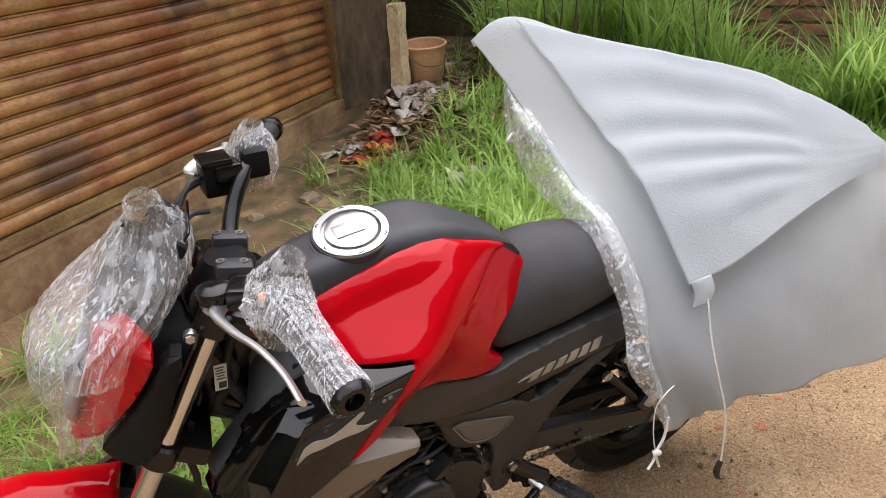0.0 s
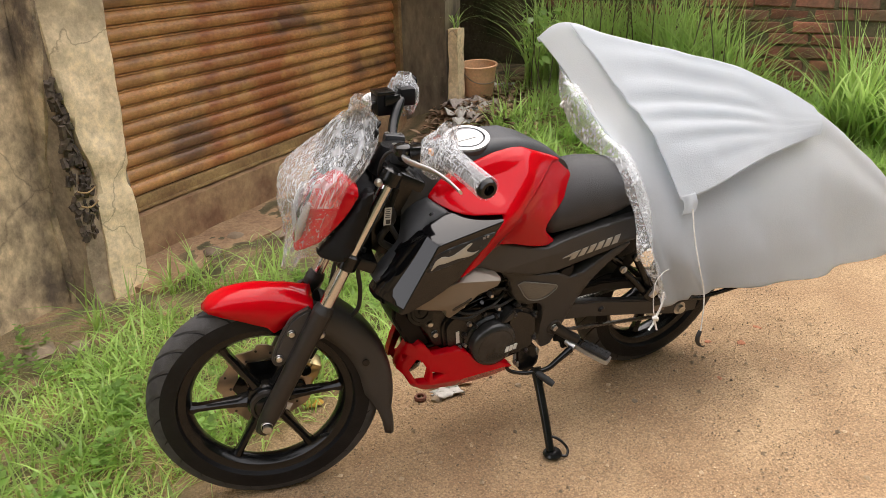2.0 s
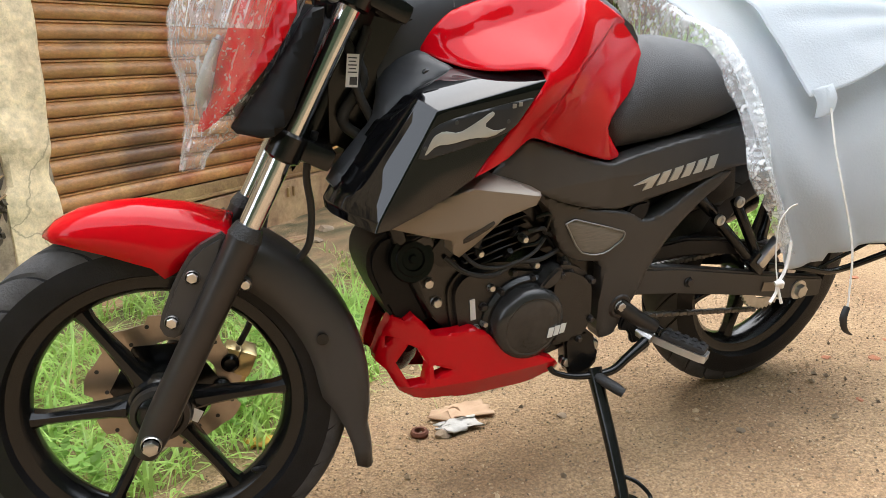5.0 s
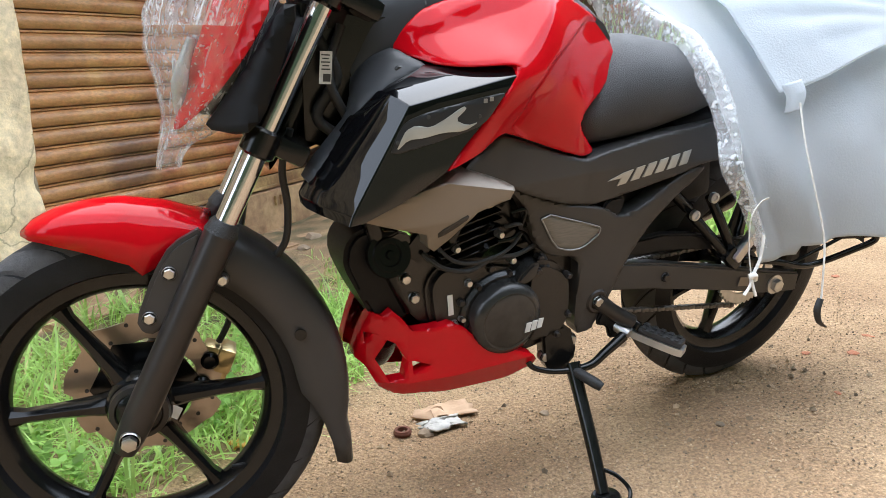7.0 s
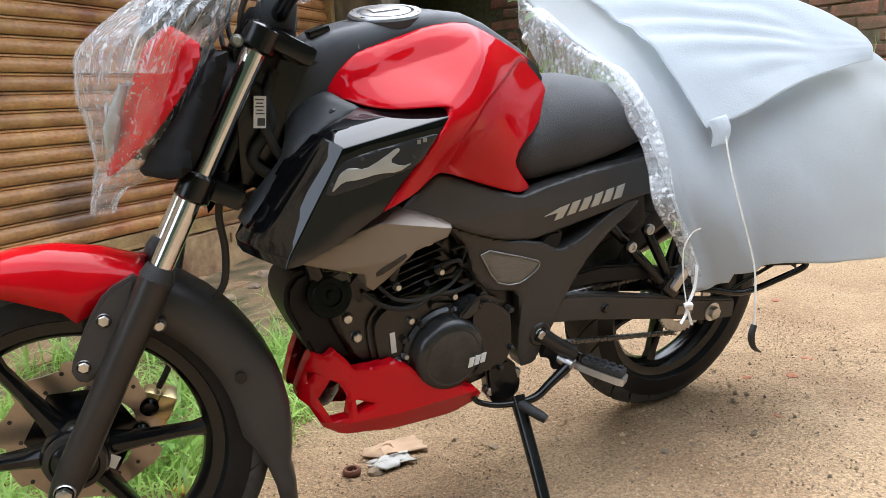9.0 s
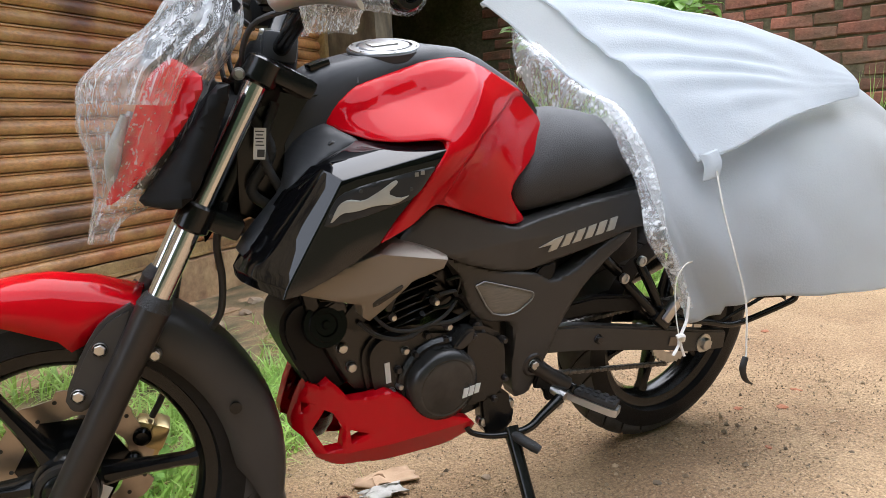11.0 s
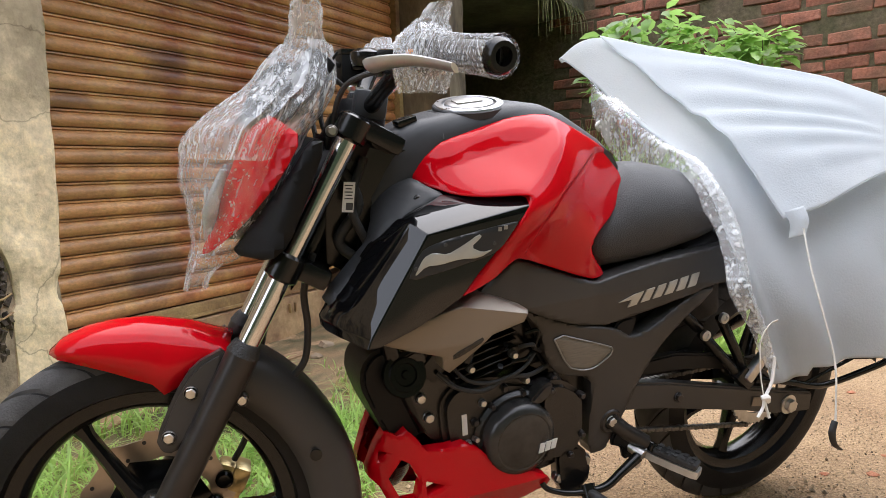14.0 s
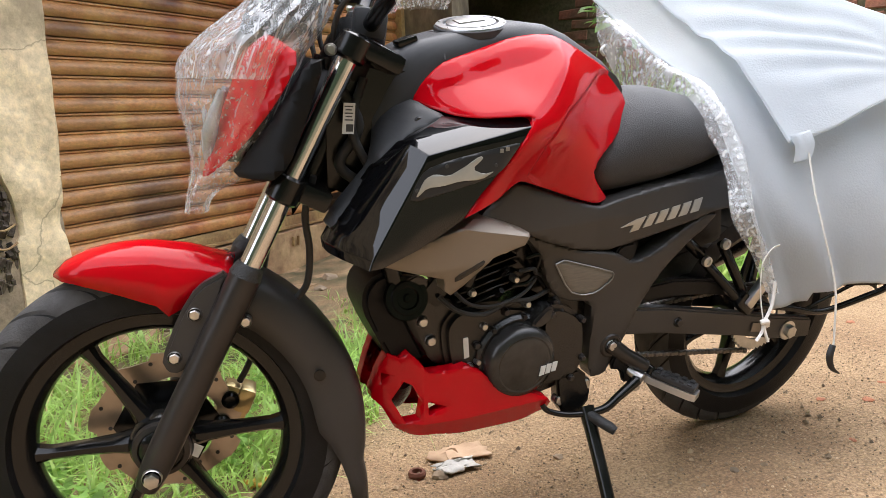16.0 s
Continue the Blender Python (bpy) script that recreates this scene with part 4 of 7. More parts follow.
for k in range(15):
    f = k / 14
    a = radians(62 - 86 * f)
    r = 0.322 + 0.010 * f + (0.03 * max(0, f - 0.86) / 0.14)
    ox, oz = FX + r * math.cos(a), FZ + r * math.sin(a)
    ri = 0.245 if f < 0.7 else 0.245 + 0.085 * (f - 0.7) / 0.3
    half = 0.060 - 0.012 * f
    ring = []
    for j in range(13):
        b = -1 + 2 * j / 12
        q = abs(b)
        if q > 0.62:
            rr = r - 0.012 - (r - 0.012 - ri) * (q - 0.62) / 0.38
            yy = math.copysign(half, b)
        else:
            rr = r - 0.012 * (q / 0.62) ** 3
            yy = half * b / 0.62
        ring.append((FX + rr * math.cos(a), yy, FZ + rr * math.sin(a)))
    HUG.append(ring)
hug = thicken(part("rear_hugger", loft(HUG, closed=False), BROWN, bike, "matte dark plastic inner mudguard", m=STEER, sharp=50), 0.004)
bolt("hugger_bolt", 0.186, -0.072, 0.500, 0.008, bike, m=STEER, h=0.004)
part("hugger_plug", lathe([(0.0095, 0), (0.0095, 0.003), (0, 0.0045)], along_y(0.296, -0.060, 0.396), 18), SATIN, bike, m=STEER)

# headlight nacelle: red cheeks, black shroud, lens and screen
CHEEK = [(0.135, 0.722), (0.148, 0.757), (0.160, 0.792), (0.193, 0.872), (0.200, 0.898), (0.238, 0.928), (0.253, 0.922), (0.285, 0.896), (0.252, 0.836), (0.198, 0.769), (0.147, 0.724)]
cheek_w = lambda x, z: ramp(x - 0.30 * (z - 0.72), (0.135, 0.045), (0.145, 0.056), (0.18, 0.108), (0.235, 0.150)) - 0.5 * np.maximum(0, z - 0.895)
for s in (-1, 1):
    part("headlight_cheek", shell(CHEEK, cheek_w, 0.03, 0.006, 0.010, side=s), RED, bike, "red headlight side cowl", m=STEER)
    inner = shell([(0.180, 0.729), (0.202, 0.757), (0.255, 0.827), (0.296, 0.894), (0.318, 0.890), (0.285, 0.80), (0.262, 0.745), (0.235, 0.722)],
                  lambda x, z: cheek_w(x, z) - 0.006, 0.03, 0.006, 0.014, side=s)
    part("headlight_shroud", inner, MATTE, bike, m=STEER)
bolt("shroud_screw", 0.245, -0.096, 0.752, 0.005, bike, SATIN, m=STEER, h=0.003)
rings = []
for x, yw, z0, z1 in ((0.150, 0.018, 0.755, 0.83), (0.158, 0.030, 0.745, 0.86), (0.178, 0.042, 0.738, 0.885), (0.23, 0.066, 0.735, 0.900), (0.30, 0.07, 0.74, 0.89)):
    rings.append([(x + 0.12 * (max(0, math.sin(a))) * 0.35, yw * math.cos(a), (z0 + z1) / 2 + (z1 - z0) / 2 * math.sin(a)) for a in (2 * math.pi * j / 28 for j in range(28))])
nacelle = part("headlight_body", loft(rings), MATTE, bike, m=STEER)
part("headlight_lens", loft([[(x, yw * math.cos(a), zc + zh * math.sin(a)) for a in (2 * math.pi * j / 24 for j in range(24))] for x, yw, zc, zh in
                             ((0.147, 0.024, 0.79, 0.030), (0.142, 0.03, 0.79, 0.034), (0.146, 0.034, 0.79, 0.038))]), LENS, bike, "clear headlight lens", m=STEER)
for s in (-1, 1):
    part("position_lamp", tube([(0.146, s * 0.030, 0.740), (0.153, s * 0.058, 0.79), (0.175, s * 0.072, 0.85)], [0.006, 0.012, 0.006], 12), LENS, bike, "curved clear running light", m=STEER)
part("fly_screen", plate([(0.190, 0.905), (0.225, 0.985), (0.262, 1.010), (0.30, 0.985), (0.30, 0.92)], -0.062, 0.062, 0.012), GLOSS, bike, "small black screen over the headlight", m=STEER)
part("dash_housing", block((0.05, 0.135, 0.085), pose(0.300, 0, 0.985, 0, 38, 0), 0.014), MATTE, bike, "black instrument housing", m=STEER)
part("dash_glass", block((0.004, 0.11, 0.06), pose(0.327, 0, 0.998, 0, 38, 0), 0.001), GLOSS, bike, m=STEER)

# handlebar and controls
half_bar = [(0.482, 0.385, 0.988), (0.450, 0.262, 1.004), (0.428, 0.185, 1.000), (0.404, 0.11, 0.965), (0.393, 0.055, 0.942)]
far_bar = [(0.478, 0.292, 1.026), (0.455, 0.205, 1.032), (0.432, 0.148, 1.020), (0.404, 0.100, 0.975), (0.393, 0.055, 0.942)]
bar_line = [(x, -y, z) for x, y, z in half_bar] + [(0.392, 0, 0.940)] + far_bar[::-1]
part("handlebar", tube(bar_line, 0.0125, 18, 6), SATIN, bike, "black tubular handlebar", m=STEER)
for s in (-1, 1):
    a, b = (Vector((0.450, -0.266, 1.004)), Vector((0.484, -0.395, 0.987))) if s < 0 else (Vector((0.457, 0.212, 1.032)), Vector((0.489, 0.304, 1.027)))
    k, up = (1.0, 0.0) if s < 0 else (0.78, 0.026)
    g = tube([a, a.lerp(b, 0.05), a.lerp(b, 0.1), a.lerp(b, 0.9), b], [0.019, 0.0195, 0.0165, 0.0165, 0.0175], 24, 3)
    grip = part("grip", g, GRIP, bike, "ribbed black rubber grip", m=STEER)
    out = (b - a).normalized()
    rot = out.to_track_quat('Z', 'Y').to_matrix().to_4x4()
    part("bar_end", lathe([(0.0175, -0.004), (0.021, 0.0), (0.021, 0.012), (0.017, 0.018), (0.011, 0.018), (0.010, 0.006), (0, 0.006)], Matrix.Translation(b) @ rot, 28), SATIN, grip, "black ring bar end", m=STEER)
    sw = block((0.042, 0.062, 0.046), pose(0.447, s * 0.226 * k, 1.0 + up, 0, 0, s * 12), 0.010)
    switch = part("switch_box", sw, MATTE, bike, m=STEER)
    if s < 0:
        part("horn_button", block((0.012, 0.018, 0.012), pose(0.422, -0.222, 1.004), 0.003), ORANGE, switch, "orange switch button", m=STEER)
    part("lever_perch", block((0.045, 0.040, 0.030), pose(0.405, s * 0.190 * k, 0.997 + up, 0, 0, s * 15), 0.008), SATIN, bike, m=STEER)
    lever = [(0.380, s * 0.190, 0.990), (0.368, s * 0.213, 0.988), (0.384, s * 0.258, 0.990), (0.408, s * 0.298, 0.989), (0.428, s * 0.340, 0.982), (0.440, s * 0.384, 0.974)]
    lever = [(x - (0.02 if s > 0 else 0), y * (0.88 if s > 0 else 1), z + 0.8 * up) for x, y, z in lever]
    part("clutch_lever" if s < 0 else "brake_lever", tube(lever, [0.007, 0.0120, 0.0095, 0.0080, 0.0072], 14, 6, flat=0.45), ALLOY, bike, "silver cast control lever", m=STEER)
    if s > 0:
        part("lever_ball", lathe([(0, -0.010), (0.007, -0.0075), (0.010, 0), (0.007, 0.0075), (0, 0.010)], Matrix.Translation((0.412, 0.338, 0.993)), 16), ALLOY, bike, m=STEER)
    mirror_boss = part("mirror_boss", lathe([(0.017, -0.014), (0.021, -0.004), (0.020, 0.004), (0.013, 0.009), (0, 0.009)], Matrix.Translation((0.368, s * 0.184, 1.004)), 24), SATIN, bike, "round black rubber cap", m=STEER) if s < 0 else None
res = part("brake_reservoir", block((0.046, 0.048, 0.052), pose(0.388, 0.156, 1.012, 0, 0, 12), 0.006), MATTE, bike, "square black brake fluid reservoir", m=STEER)
part("reservoir_lid", block((0.048, 0.050, 0.010), pose(0.388, 0.156, 1.041, 0, 0, 12), 0.003), SATIN, res, m=STEER)
for s in (-1, 1):
    rc = part("riser_clamp", block((0.052, 0.034, 0.045), pose(0.393, s * 0.045, 0.944, 0, 8, 0), 0.010), GREY, bike, "dark grey handlebar clamp", m=STEER)
    for dx in (-0.015, 0.016):
        part("clamp_screw", lathe([(0.006, -0.004), (0.006, 0.002), (0.0035, 0.002), (0.003, -0.001), (0, -0.001)], Matrix.Translation((0.393 + dx, s * 0.045, 0.9665 - dx * 0.14)), 14), STEEL, rc, m=STEER)
for k, (a, b, c) in enumerate((((0.38, 0.19, 1.0), (0.33, 0.14, 0.99), (0.31, 0.08, 0.86)), ((0.39, 0.17, 1.0), (0.35, 0.12, 1.02), (0.32, 0.05, 0.88)), ((0.40, -0.15, 0.99), (0.35, -0.11, 0.97), (0.36, -0.05, 0.86)),
                               ((0.37, 0.1, 0.98), (0.34, 0.06, 0.99), (0.35, 0.02, 0.86)))):
    part("cable", tube([a, b, Vector(b).lerp(Vector(c), 0.5) + Vector((-0.02, 0, 0)), c], 0.0042, 8), GRIP, bike, m=STEER)
part("ignition_shroud", loft([[(0.385 + x + r * math.cos(a), r * 1.2 * math.sin(a), z) for a in (2 * math.pi * j / 20 for j in range(20))] for x, r, z in ((-0.03, 0.045, 0.86), (-0.015, 0.05, 0.90), (0.0, 0.042, 0.94), (0.0, 0.03, 0.955))]), MATTE, bike, "black key shroud", m=STEER)
part("hose_front", tube([(0.300, -0.06, 0.72), (0.285, -0.05, 0.66), (0.290, -0.04, 0.60), (0.284, -0.035, 0.545), (0.262, -0.03, 0.515)], 0.0058, 10), GRIP, bike, "black rubber brake hose", m=STEER)

# frame and wiring behind the fork
part("head_frame", loft([[(x, y * w, z) for y, z in ((-1, z0), (-1, z1), (1, z1), (1, z0))] for x, w, z0, z1 in ((0.318, 0.03, 0.70, 0.90), (0.40, 0.05, 0.66, 0.88), (0.52, 0.06, 0.58, 0.88), (0.80, 0.06, 0.42, 0.68), (0.86, 0.06, 0.34, 0.55))]), SATIN, bike, "black painted frame")
part("wiring_loom", tube([(0.33, -0.05, 0.86), (0.36, -0.06, 0.80), (0.33, -0.055, 0.74), (0.37, -0.06, 0.70), (0.35, -0.05, 0.66)], 0.009, 10), GRIP, bike)
part("wiring_loom", tube([(0.37, -0.055, 0.87), (0.345, -0.07, 0.80), (0.375, -0.07, 0.73), (0.40, -0.06, 0.66)], 0.007, 10), GRIP, bike)
part("cowl_flap", block((0.012, 0.09, 0.15), pose(0.375, -0.02, 0.70, 0, 22, 0), 0.004), SATIN, bike)
tag_plate = part("frame_label", block((0.018, 0.001, 0.046), pose(0.337, -0.082, 0.815, 0, 4, 0), 0), STICKER, bike, "white printed paper label")
for k in range(5):
    part("print_bar", block((0.013 - 0.003 * (k % 2), 0.0006, 0.0018), pose(0.337, -0.0828, 0.833 - k * 0.005, 0, 4, 0), 0), INK, tag_plate)
part("print_block", block((0.011, 0.0006, 0.011), pose(0.338, -0.0828, 0.801, 0, 4, 0), 0), INK, tag_plate)

# tank: grey top cover, red flanks, filler cap
COVER_X = [0.386, 0.405, 0.422, 0.446, 0.464, 0.486, 0.51, 0.555, 0.60, 0.645, 0.69, 0.735, 0.78, 0.82, 0.853, 0.872]
cw = lambda x: float(np.interp(x, [0.386, 0.422, 0.446, 0.497, 0.556, 0.675, 0.722, 0.80, 0.844, 0.889], [0.052, 0.060, 0.062, 0.064, 0.066, 0.066, 0.060, 0.044, 0.038, 0.030]))
ce = lambda x: float(np.interp(x, [0.386, 0.405, 0.422, 0.446, 0.464, 0.486, 0.499, 0.566, 0.615, 0.662, 0.689, 0.713, 0.758, 0.813, 0.853, 0.880, 0.889], [0.79, 0.815, 0.826, 0.840, 0.866, 0.887, 0.896, 0.917, 0.931, 0.937, 0.937, 0.928, 0.909, 0.885, 0.862, 0.828, 0.797]))
cc = lambda x: float(np.interp(x, [0.386, 0.405, 0.422, 0.455, 0.499, 0.556, 0.62, 0.673, 0.722, 0.80, 0.844, 0.889], [0.82, 0.875, 0.905, 0.922, 0.932, 0.944, 0.954, 0.955, 0.942, 0.902, 0.877, 0.812]))
secs = []
for x in COVER_X:
    ring = []
    for j in range(25):
        b = -1 + 2 * j / 24
        ring.append((x, cw(x) * b, ce(x) + (cc(x) - ce(x)) * (1 - abs(b) ** 6)))
    ring = [(x, -cw(x), ce(x) - 0.02)] + ring + [(x, cw(x), ce(x) - 0.02)]
    secs.append(ring)
top_cover = part("tank_cover", loft(secs, closed=False), GREY, bike, "dark grey matte tank top cover", sharp=30)
part("cover_seam", tube([(0.500, -0.064, 0.897), (0.506, -0.045, 0.926), (0.510, -0.02, 0.9335), (0.510, 0.02, 0.9335), (0.506, 0.045, 0.926), (0.500, 0.064, 0.897)], 0.0013, 6), INK, top_cover)
part("usb_cover", block((0.034, 0.026, 0.010), pose(0.450, -0.022, 0.9225, 0, -18, 0), 0.003), SATIN, top_cover, "small black rubber socket cover")
capm = Matrix.Translation((0.574, -0.003, 0.9475)) @ Matrix.Rotation(radians(7), 4, 'X') @ Matrix.Rotation(radians(-7), 4, 'Y')
part("cap_recess", lathe([(0.062, -0.012), (0.0615, -0.001), (0.060, 0.0005), (0.056, 0.0008)], capm, 56), GREY, top_cover)
cap = part("filler_cap", lathe([(0.059, -0.004), (0.059, 0.001), (0.0575, 0.003), (0.0465, 0.0038), (0.0455, -0.0015), (0.0420, -0.0015), (0.0410, 0.0042), (0.039, 0.005), (0.030, 0.0058), (0, 0.0062)], capm, 56), CAP_METAL, bike, "brushed aluminium filler cap")
part("key_cover", block((0.046, 0.028, 0.003), capm @ pose(-0.004, 0, 0.0065, 0, 0, 0), 0.001), STEEL, cap, m=None)
for k in range(6):
    a = 2 * math.pi * k / 6 + 0.4
    part("cap_screw", lathe([(0.0045, 0), (0.0045, 0.003), (0.0025, 0.003), (0.0025, 0.001), (0, 0.001)], capm @ Matrix.Translation((0.0515 * math.cos(a), 0.0515 * math.sin(a), 0.0004)), 12), SATIN, cap)

TANK = [(0.446, 0.838), (0.464, 0.865), (0.486, 0.886), (0.499, 0.895), (0.566, 0.916), (0.615, 0.931), (0.662, 0.937), (0.689, 0.937), (0.713, 0.927), (0.758, 0.908), (0.813, 0.884), (0.853, 0.861), (0.880, 0.827), (0.889, 0.796),
        (0.843, 0.758), (0.781, 0.728), (0.772, 0.704), (0.799, 0.677), (0.830, 0.648), (0.800, 0.643), (0.735, 0.665), (0.604, 0.714), (0.583, 0.714), (0.547, 0.696), (0.510, 0.687), (0.473, 0.676), (0.514, 0.713), (0.553, 0.752), (0.580, 0.794), (0.596, 0.820),
        (0.586, 0.8235), (0.524, 0.818), (0.492, 0.819), (0.475, 0.824), (0.459, 0.829)]
REAR = [(0.805, 0.880), (0.728, 0.848), (0.676, 0.824), (0.627, 0.777), (0.610, 0.722), (0.70, 0.66), (0.83, 0.62), (0.92, 0.80), (0.86, 0.87)]
tank_base = bulge([(0.449, 0.843, 0.064), (0.462, 0.872, 0.060), (0.497, 0.896, 0.064), (0.556, 0.917, 0.066), (0.675, 0.935, 0.066), (0.80, 0.889, 0.052), (0.888, 0.797, 0.043), (0.771, 0.711, 0.117), (0.83, 0.651, 0.086), (0.695, 0.68, 0.122), (0.621, 0.70, 0.132),
                   (0.478, 0.682, 0.198), (0.571, 0.781, 0.192), (0.594, 0.822, 0.184), (0.503, 0.826, 0.135), (0.60, 0.86, 0.142), (0.685, 0.892, 0.122), (0.675, 0.923, 0.093), (0.72, 0.80, 0.130), (0.782, 0.864, 0.075), (0.55, 0.875, 0.105)])


def tank_width(x, z):
    """Flank with a long wedge-shaped scoop under the top rim and a slightly sunk rear field."""
    low = ramp(x, (0.468, 0.848), (0.485, 0.833), (0.509, 0.827), (0.531, 0.826), (0.581, 0.834), (0.626, 0.845), (0.662, 0.866), (0.692, 0.892))
    top = ramp(x, (0.468, 0.850), (0.491, 0.870), (0.533, 0.889), (0.602, 0.913), (0.680, 0.930), (0.692, 0.921))
    q = (z - low) / np.maximum(0.002, top - low)
    floor = 0.16 * (top - low) * np.clip(np.minimum(q / 0.66, (1 - q) / 0.34), 0, 1) * soft((0.700 - x) / 0.030) * soft((x - 0.462) / 0.03)
    return tank_base(x, z) - floor - sunk(x, z, REAR, 0.007, 0.010)


for s in (-1, 1):
    part("tank_flank", shell(TANK, tank_width, 0.03, 0.004, 0.0048, side=s), RED, bike, "glossy red tank flank with sculpted recess", sharp=40)



def shroud_width(x, z):
    """Half width of the shroud's flat side."""
    return 0.197 - 0.09 * (z - 0.70) + 0.0 * x


def faceted_shroud(side):
    """A crisp moulding: flat side, sloping top facet, bright slanting front facet and a dark front return."""
    fw = lambda x, z: float(shroud_width(x, z))
    inner = [(0.420, 0.776), (0.396, 0.736), (0.370, 0.694), (0.343, 0.650), (0.331, 0.630), (0.326, 0.617)]
    strip = [(0.405, 0.786, 0.158), (0.373, 0.739, 0.160), (0.343, 0.695, 0.160), (0.313, 0.651, 0.157), (0.304, 0.633, 0.154), (0.303, 0.619, 0.150)]
    rim = [(0.401, 0.785, 0.150), (0.363, 0.745, 0.128), (0.329, 0.697, 0.124), (0.297, 0.655, 0.120), (0.288, 0.637, 0.118), (0.290, 0.622, 0.120)]
    low = [(0.347, 0.619), (0.400, 0.639), (0.437, 0.657), (0.474, 0.678), (0.504, 0.713), (0.543, 0.752), (0.573, 0.787), (0.599, 0.811)]
    top = [(0.598, 0.818, 0.172), (0.570, 0.8175, 0.160), (0.534, 0.8155, 0.146), (0.500, 0.816, 0.132), (0.473, 0.8185, 0.120)]
    bm = bmesh.new()
    flat = lambda pts: [bm.verts.new((x, side * fw(x, z), z)) for x, z in pts]
    bent = lambda pts: [bm.verts.new((x, side * w, z)) for x, z, w in pts]
    vi, vl, vs, vr, vt = flat(inner), flat(low), bent(strip), bent(rim), bent(top)
    bm.faces.new(vi[::-1] + vl[::-1])
    bm.faces.new([vi[0], vl[-1]] + vt + [vs[0]])
    for k in range(5):
        bm.faces.new((vi[k], vs[k], vs[k + 1], vi[k + 1]))
        bm.faces.new((vs[k], vr[k], vr[k + 1], vs[k + 1]))
    bmesh.ops.recalc_face_normals(bm, faces=bm.faces)
    keen = [e for e in bm.edges if len(e.link_faces) == 2 and e.calc_face_angle() > 0.15]
    bmesh.ops.bevel(bm, geom=keen, offset=0.0022, segments=3, affect='EDGES', profile=0.6)
    ext = bmesh.ops.extrude_edge_only(bm, edges=[e for e in bm.edges if e.is_boundary])
    for v in ext["geom"]:
        if isinstance(v, bmesh.types.BMVert):
            v.co.y -= side * 0.03
    return bm


GREYS = [(0.482, 0.811), (0.476, 0.821), (0.459, 0.829), (0.446, 0.838), (0.436, 0.835), (0.415, 0.826), (0.392, 0.805), (0.377, 0.775), (0.366, 0.745), (0.340, 0.715), (0.310, 0.680), (0.293, 0.655), (0.318, 0.660), (0.350, 0.700), (0.385, 0.746), (0.420, 0.778), (0.440, 0.790)]


def grey_w(x, z):
    """Falls away forwards and upwards from the shroud's edge."""
    ahead = np.maximum(0, 0.405 + (z - 0.786) * 0.79 - x)
    above = np.maximum(0, z - 0.786 - (x - 0.405) * 0.48)
    return 0.120 - 0.9 * ahead - 1.0 * above


for s in (-1, 1):
    part("radiator_shroud", faceted_shroud(s), GLOSS, bike, "piano black tank shroud", sharp=30)
    part("front_shroud", shell(GREYS, grey_w, 0.03, 0.006, 0.010, side=s), GREY, bike, "matte grey shroud panel")
part("shroud_screw", lathe([(0.008, -0.004), (0.008, 0.001), (0.006, 0.003), (0.003, 0.003), (0.0025, 0.0005), (0, 0.0005)], along_y(0.440, -0.106, 0.810), 18), SATIN, bike)
PLATE = [(0.388, 0.709), (0.400, 0.737), (0.414, 0.756), (0.454, 0.768), (0.562, 0.786), (0.572, 0.785), (0.562, 0.773), (0.543, 0.749), (0.524, 0.738), (0.455, 0.722)]
plate_ob = part("badge_plate", shell(PLATE, lambda x, z: shroud_width(x, z) + 0.003, 0.004, 0.002, 0.010), SMOKE, bike, "smoked badge plate with a silver swoosh")
SWOOSH = [(0.397, 0.716), (0.406, 0.733), (0.413, 0.744), (0.428, 0.750), (0.450, 0.745), (0.476, 0.757), (0.502, 0.772), (0.507, 0.768), (0.488, 0.753), (0.508, 0.744), (0.527, 0.748), (0.502, 0.736), (0.470, 0.737), (0.438, 0.731), (0.416, 0.731)]
part("swoosh", shell(SWOOSH, lambda x, z: shroud_width(x, z) + 0.0045, 0.001, 0.0005, 0.010), SILVER, plate_ob, "plain silver swoosh")
for x, z in ((0.400, 0.728), (0.447, 0.760), (0.528, 0.756)):
    part("plate_rivet", lathe([(0.003, -0.001), (0.003, 0.0008), (0, 0.001)], along_y(x, -float(shroud_width(np.array([x]), np.array([z]))[0]) - 0.0035, z), 10), INK, plate_ob)
for k in range(2):
    x, z = 0.537 + k * 0.010, 0.777 + k * 0.002
    part("print_bar", block((0.006, 0.001, 0.006), pose(x, -float(shroud_width(np.array([x]), np.array([z]))[0]) - 0.004, z, 0, 0, 0), 0), RIM, plate_ob)

TANP = [(0.349, 0.614), (0.403, 0.632), (0.458, 0.651), (0.511, 0.664), (0.540, 0.662), (0.611, 0.634), (0.601, 0.616), (0.542, 0.603), (0.497, 0.563), (0.474, 0.545), (0.463, 0.553), (0.457, 0.577), (0.377, 0.604)]
tan_w = lambda x, z: 0.183 - 0.25 * np.maximum(0, 0.595 - z) - 0.06 * np.maximum(0, x - 0.5) - 1.4 * np.maximum(0, z - (0.652 - (x - 0.506) * 0.22))
for s in (-1, 1):
    tan_ob = part("lower_fairing", shell(TANP, tan_w, 0.03, 0.002, 0.008, side=s, round_off=0, creases=[((0.506, 0.652), (0.606, 0.630)), ((0.40, 0.595), (0.60, 0.595))]), TAN, bike, "bronze painted lower fairing", sharp=26)
part("fairing_mark", shell([(0.474, 0.580), (0.522, 0.603), (0.526, 0.599), (0.520, 0.592), (0.476, 0.568)], lambda x, z: tan_w(x, z) + 0.0015, 0.001, 0.0005, 0.01), COVER, tan_ob)

